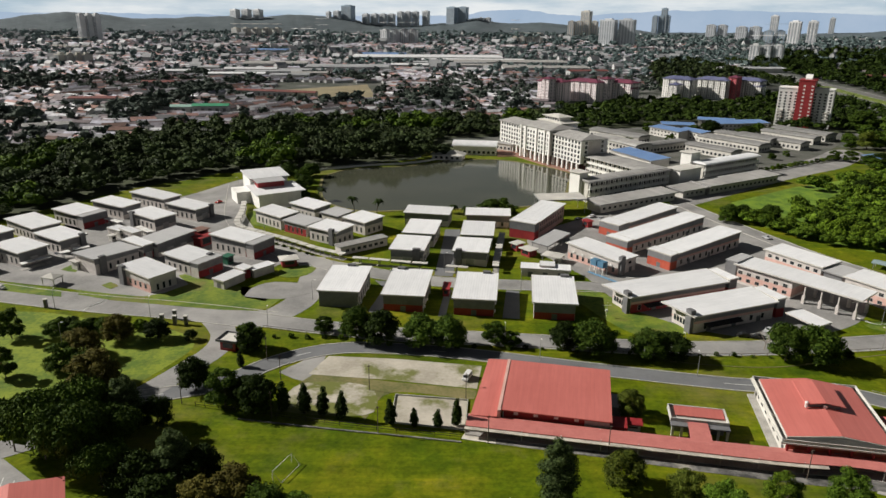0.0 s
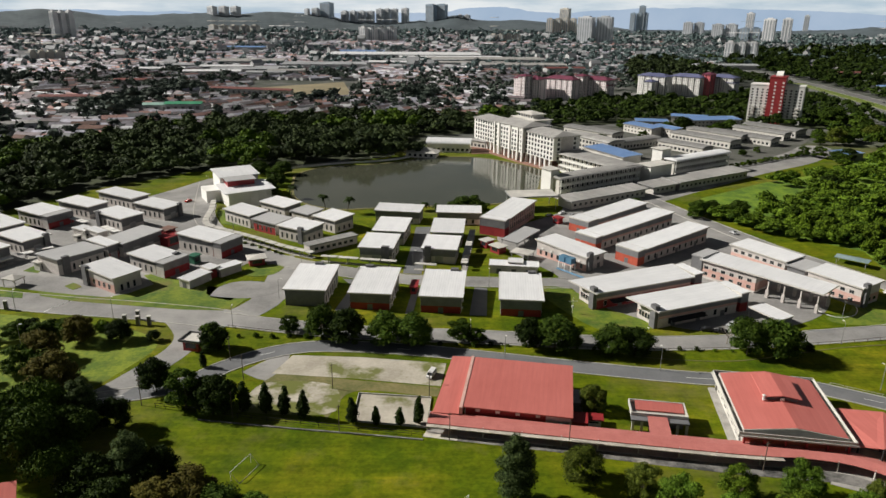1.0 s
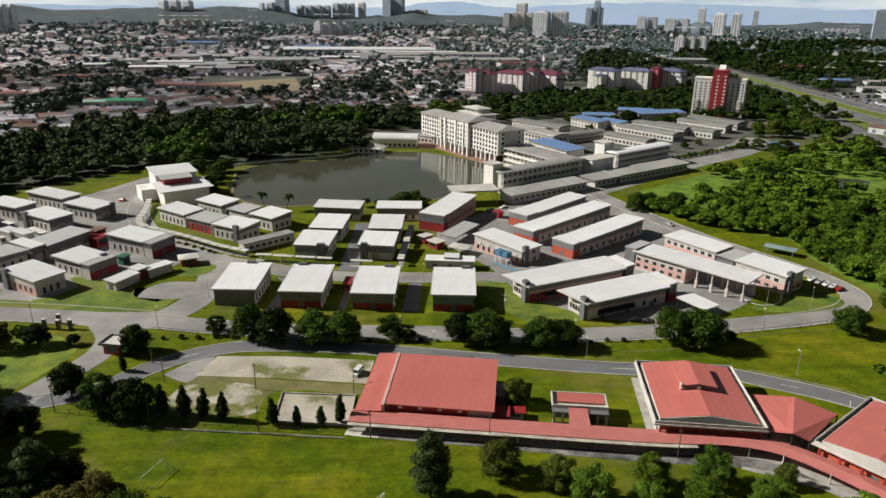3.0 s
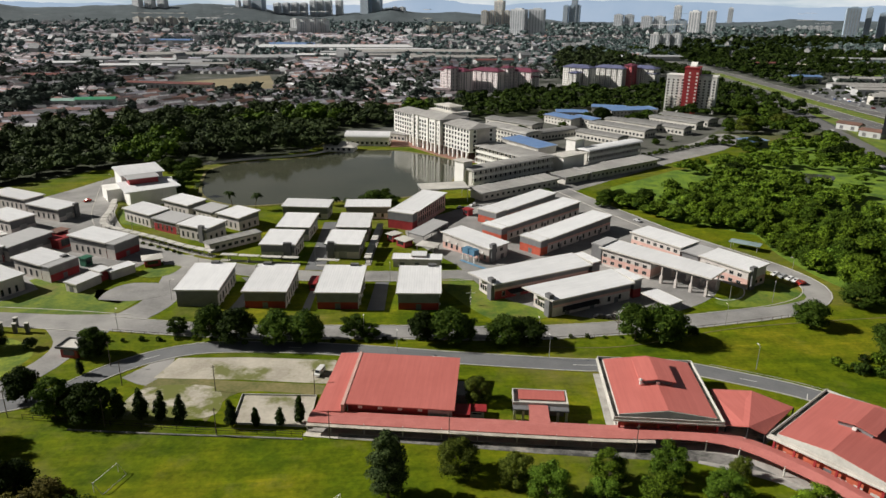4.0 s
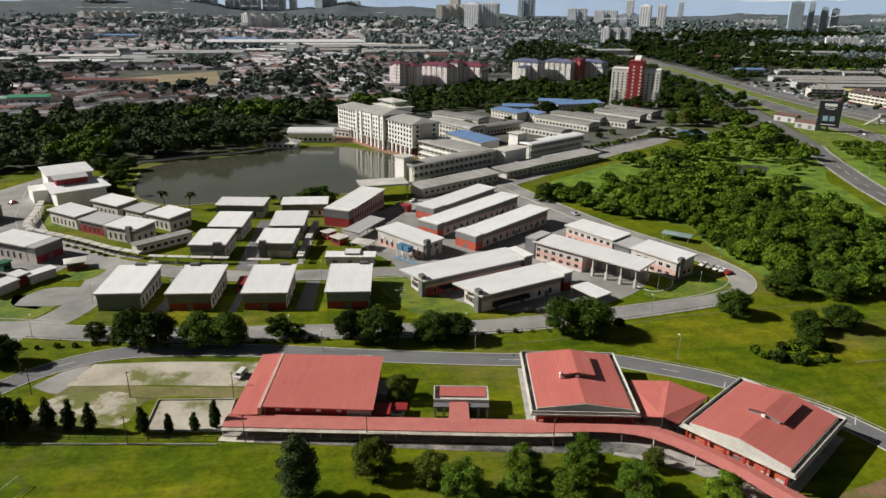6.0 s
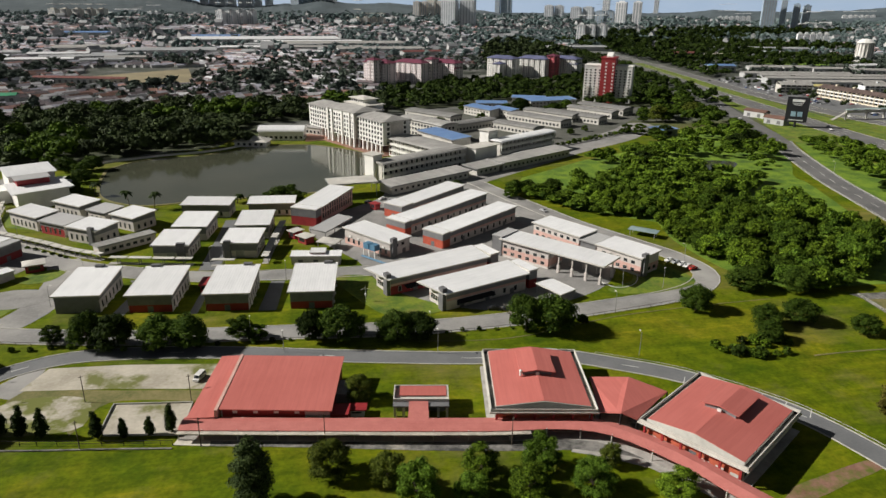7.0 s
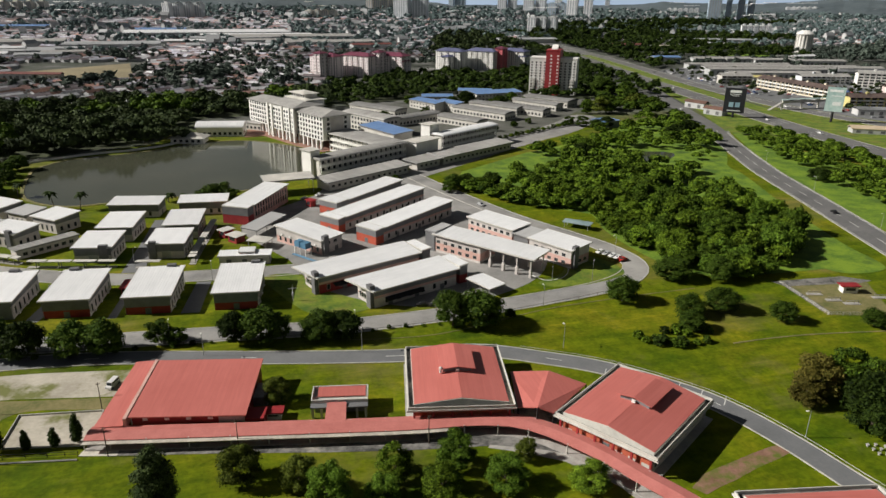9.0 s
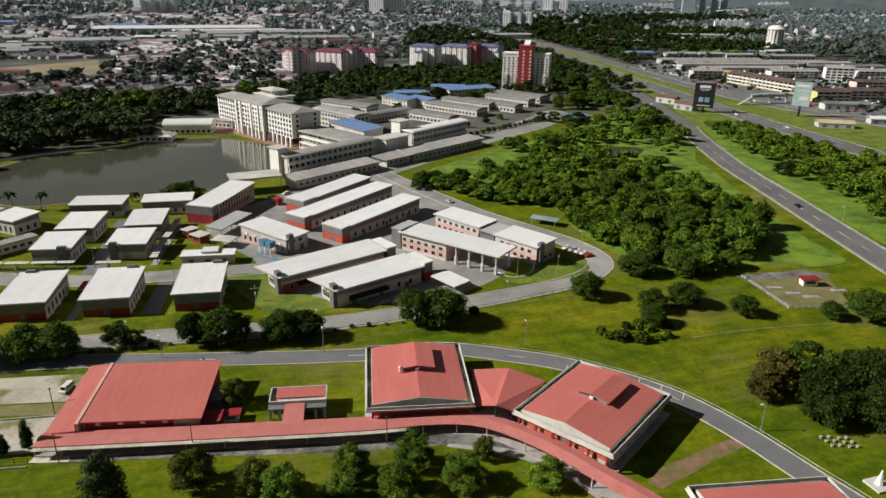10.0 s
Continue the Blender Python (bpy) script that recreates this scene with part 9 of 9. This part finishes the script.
van_model = vehicle("white", 4.5, 1.75, 2.0, True, "white minivan parked on the sandy lot")
CARS = {n: vehicle(n, 4.3, 1.75, 1.45, False, n + " saloon car on the asphalt") for n in PAINTS}
copy_thing(van_model, pose(7.4, 178.2, 0.05, 0, 0, 68))
for n, x, y, a in (("white", 183, 241, 20), ("silver", 184.6, 238.5, 20), ("white", 186, 236, 20), ("white", 187, 233.5, 20), ("red", 187.6, 231, 20), ("black", 99.8, 208.1, -10), ("black", 104, 207, -10), ("silver", 110, 212, 30),
                   ("black", 322, 266, 255), ("silver", 180.6, 476, 30), ("white", 505, 700, 80), ("black", 480, 570, 82), ("white", 470, 500, 82), ("silver", 478, 514, 82), ("black", 456, 387, 90), ("white", 540, 626, 84), ("white", 468, 318, 92), ("black", 566, 415, 104), ("silver", 512, 742, 80), ("white", 470, 440, 86), ("red", 458, 350, 90), ("white", 538, 560, 92), ("silver", 545, 760, 80), ("black", 570, 850, 80), ("white", 428, 565, 68), ("silver", 450, 630, 70),
                   ("white", -100, 388, 30), ("red", -125, 372, 60), ("silver", -98, 300, 60), ("white", 78, 350, 30), ("silver", 82, 346, 30), ("black", 70, 345, 30), ("white", -168, 243, -15), ("silver", 155, 316, 110)):
    copy_thing(CARS[n], pose(x, y, 0.025 if 470 < y < 480 else 0.08, 0, 0, a))

# ---- hoardings ----
def hoarding(x, y, yaw, w, h, z, face_mat, label):
    top = thing("billboard", pose(x, y, 0, 0, 0, yaw), label, "billboard", "roadside billboards")
    bm = bmesh.new()
    box(bm, -w / 2, w / 2, 0, 1.0, z, z + h)
    panel = part("panel", bm, face_mat, top)
    bm = bmesh.new()
    tube(bm, (0, 0.5, 0), (0, 0.5, z), 1.0, 1.0, 12)
    part("post", bm, BLACK, top)
    return top, panel


SCREEN_DARK = surface("dark_poster", (0.006, 0.007, 0.009), (0.014, 0.016, 0.020), 0.1, 1.0, 0.95)
POSTER_BLUE = surface("blue_poster_print", (0.16, 0.26, 0.34), (0.28, 0.42, 0.50), 0.2, 1.0, 0.5)
POSTER_TEAL = surface("teal_poster", (0.20, 0.33, 0.33), (0.50, 0.60, 0.58), 0.06, 0.5, 0.5)
POSTER_WHITE = surface("white_print", (0.60, 0.62, 0.62), (0.72, 0.73, 0.73), 0.3, 1.0, 0.6)
board, panel = hoarding(449, 519, -38, 17, 21, 4, SCREEN_DARK, "tall black billboard with pale printed shapes")
for x0, x1, z0, z1, m in ((-4.5, 4.5, 21.0, 23.2, POSTER_WHITE), (-4.5, 4.5, 19.6, 20.0, POSTER_WHITE), (-3.0, 3.0, 18.4, 18.7, POSTER_WHITE), (-4.4, -0.6, 9, 13, POSTER_BLUE), (0.6, 4.4, 9, 13, POSTER_BLUE), (-5.5, 5.5, 5.6, 6.2, POSTER_WHITE)):
    bm = bmesh.new()
    box(bm, x0, x1, -0.12, 0, z0, z1)
    part("printed_shape", bm, m, panel)
board, panel = hoarding(518, 482, -45, 13.5, 20, 9, POSTER_TEAL, "tall teal and white billboard on a post")
for x0, x1, z0, z1 in ((-5, 5, 25, 27), (-3, 5, 21.5, 22.2), (-1.5, 5, 14, 17)):
    bm = bmesh.new()
    box(bm, x0, x1, -0.12, 0, z0, z1)
    part("printed_shape", bm, POSTER_WHITE, panel)

# footbridge over the highway
fb = thing("footbridge", pose(526, 548, 0, 0, 0, 4), "pale green steel footbridge over the highway", "footbridge")
for name, args, m in (("deck", (-4, 60, -1.5, 1.5, 6.0, 6.5), CONCRETE), ("roof", (-4, 60, -1.8, 1.8, 9.0, 9.2), surface("pale_green_steel", (0.30, 0.42, 0.40), (0.42, 0.54, 0.51), 0.4, 2, 0.5)), ("parapet", (-4, 60, -1.6, -1.5, 6.5, 7.6), OFF_WHITE), ("parapet", (-4, 60, 1.5, 1.6, 6.5, 7.6), OFF_WHITE)):
    bm = bmesh.new()
    box(bm, *args)
    part(name, bm, m, fb)
for x in (-3, 20, 40, 58):
    bm = bmesh.new()
    box(bm, x - 0.5, x + 0.5, -0.6, 0.6, 0, 9.0)
    part("pier", bm, OFF_WHITE, fb)
bm = bmesh.new()
quad_prism(bm, [(-18, -1.5), (-4, -1.5), (-4, 1.5), (-18, 1.5)], [0, 6.0, 6.0, 0], [0.4, 6.5, 6.5, 0.4])
part("stair", bm, CONCRETE, fb)

# ---- lawn furniture ----
for i in range(4):
    for j in range(3):
        st = thing("concrete_stool", pose(185.6 + i * 1.9, 107.6 - i * 0.75 - j * 1.7 + (i % 2) * 0.3, 0), "round pale concrete seat on the grass", "stool", "concrete seats")
        bm = bmesh.new()
        tube(bm, (0, 0, 0), (0, 0, 0.45), 0.28, 0.22, 10)
        part("base", bm, CONCRETE, st)
        bm = bmesh.new()
        tube(bm, (0, 0, 0.45), (0, 0, 0.58), 0.42, 0.42, 12)
        part("seat", bm, CONCRETE, st)
for x, y, yaw in ((240, 180, -14), (244, 176, -14), (237, 186, -14), (258, 178, -14)):
    pf = thing("climbing_frame", pose(x, y, 0, 0, 0, yaw), "low play frame of grey tubes", "play frame", "playground frames")
    for k in range(4):
        bm = bmesh.new()
        tube(bm, (k * 1.5, 0, 0), (k * 1.5, 0, 1.2), 0.08, sides=6)
        part("post", bm, STEEL, pf)
    bm = bmesh.new()
    tube(bm, (0, 0, 1.2), (4.5, 0, 1.2), 0.08, sides=6)
    part("rail", bm, STEEL, pf)
    bm = bmesh.new()
    box(bm, -0.5, 5, -1.0, 1.0, 0, 0.2)
    part("base", bm, CONCRETE, pf)
fountain = thing("white_monument", pose(184.6, 90.1, 0), "white pointed monument on a square base", "monument")
bm = bmesh.new()
box(bm, -2.2, 2.2, -2.2, 2.2, 0, 0.5)
part("base", bm, OFF_WHITE, fountain)
bm = bmesh.new()
tube(bm, (0, 0, 0.5), (0, 0, 4.2), 0.9, 0.1, 8)
part("spire", bm, WHITE, fountain)

# bare shrub tree by the long workshop
bare = thing("bare_tree", pose(102.5, 198.5, 0), "leafless pale grey tree by the road", "tree")
bm = bmesh.new()
gen = np.random.default_rng(77)
tube(bm, (0, 0, -0.2), (0.3, 0, 2.6), 0.2, 0.14, 7)
for i in range(9):
    a = i * 2.4
    q = Vector((math.cos(a) * gen.uniform(1.6, 3.2), math.sin(a) * gen.uniform(1.6, 3.2), gen.uniform(4.5, 7.5)))
    tube(bm, (0.3, 0, 2.4), q, 0.1, 0.04, 5)
    for j in range(4):
        d = Vector((gen.uniform(-1, 1), gen.uniform(-1, 1), gen.uniform(0.3, 1.3)))
        tube(bm, Vector((0.3, 0, 2.4)).lerp(q, gen.uniform(0.5, 1.0)), q + d, 0.04, 0.015, 4)
part("branches", bm, surface("pale_bark", (0.20, 0.17, 0.14), (0.32, 0.28, 0.24), 1, 5, 0.9), bare)

# weather mast on the lawn
mast = thing("weather_mast", pose(57.5, 222.5, 0), "thin white weather mast with a crossbar", "mast")
bm = bmesh.new()
tube(bm, (0, 0, 0), (0, 0, 6), 0.07, 0.05, 6)
part("pole", bm, WHITE, mast)
bm = bmesh.new()
box(bm, -1.6, 1.6, -0.05, 0.05, 4.6, 4.75)
part("crossbar", bm, WHITE, mast)
bm = bmesh.new()
box(bm, -0.3, 0.3, -0.3, 0.3, 2.2, 3.0)
part("box", bm, WHITE, mast)

for ob in MODELS + MODELS2:
    for o in (*ob.children_recursive, ob):
        bpy.data.objects.remove(o)
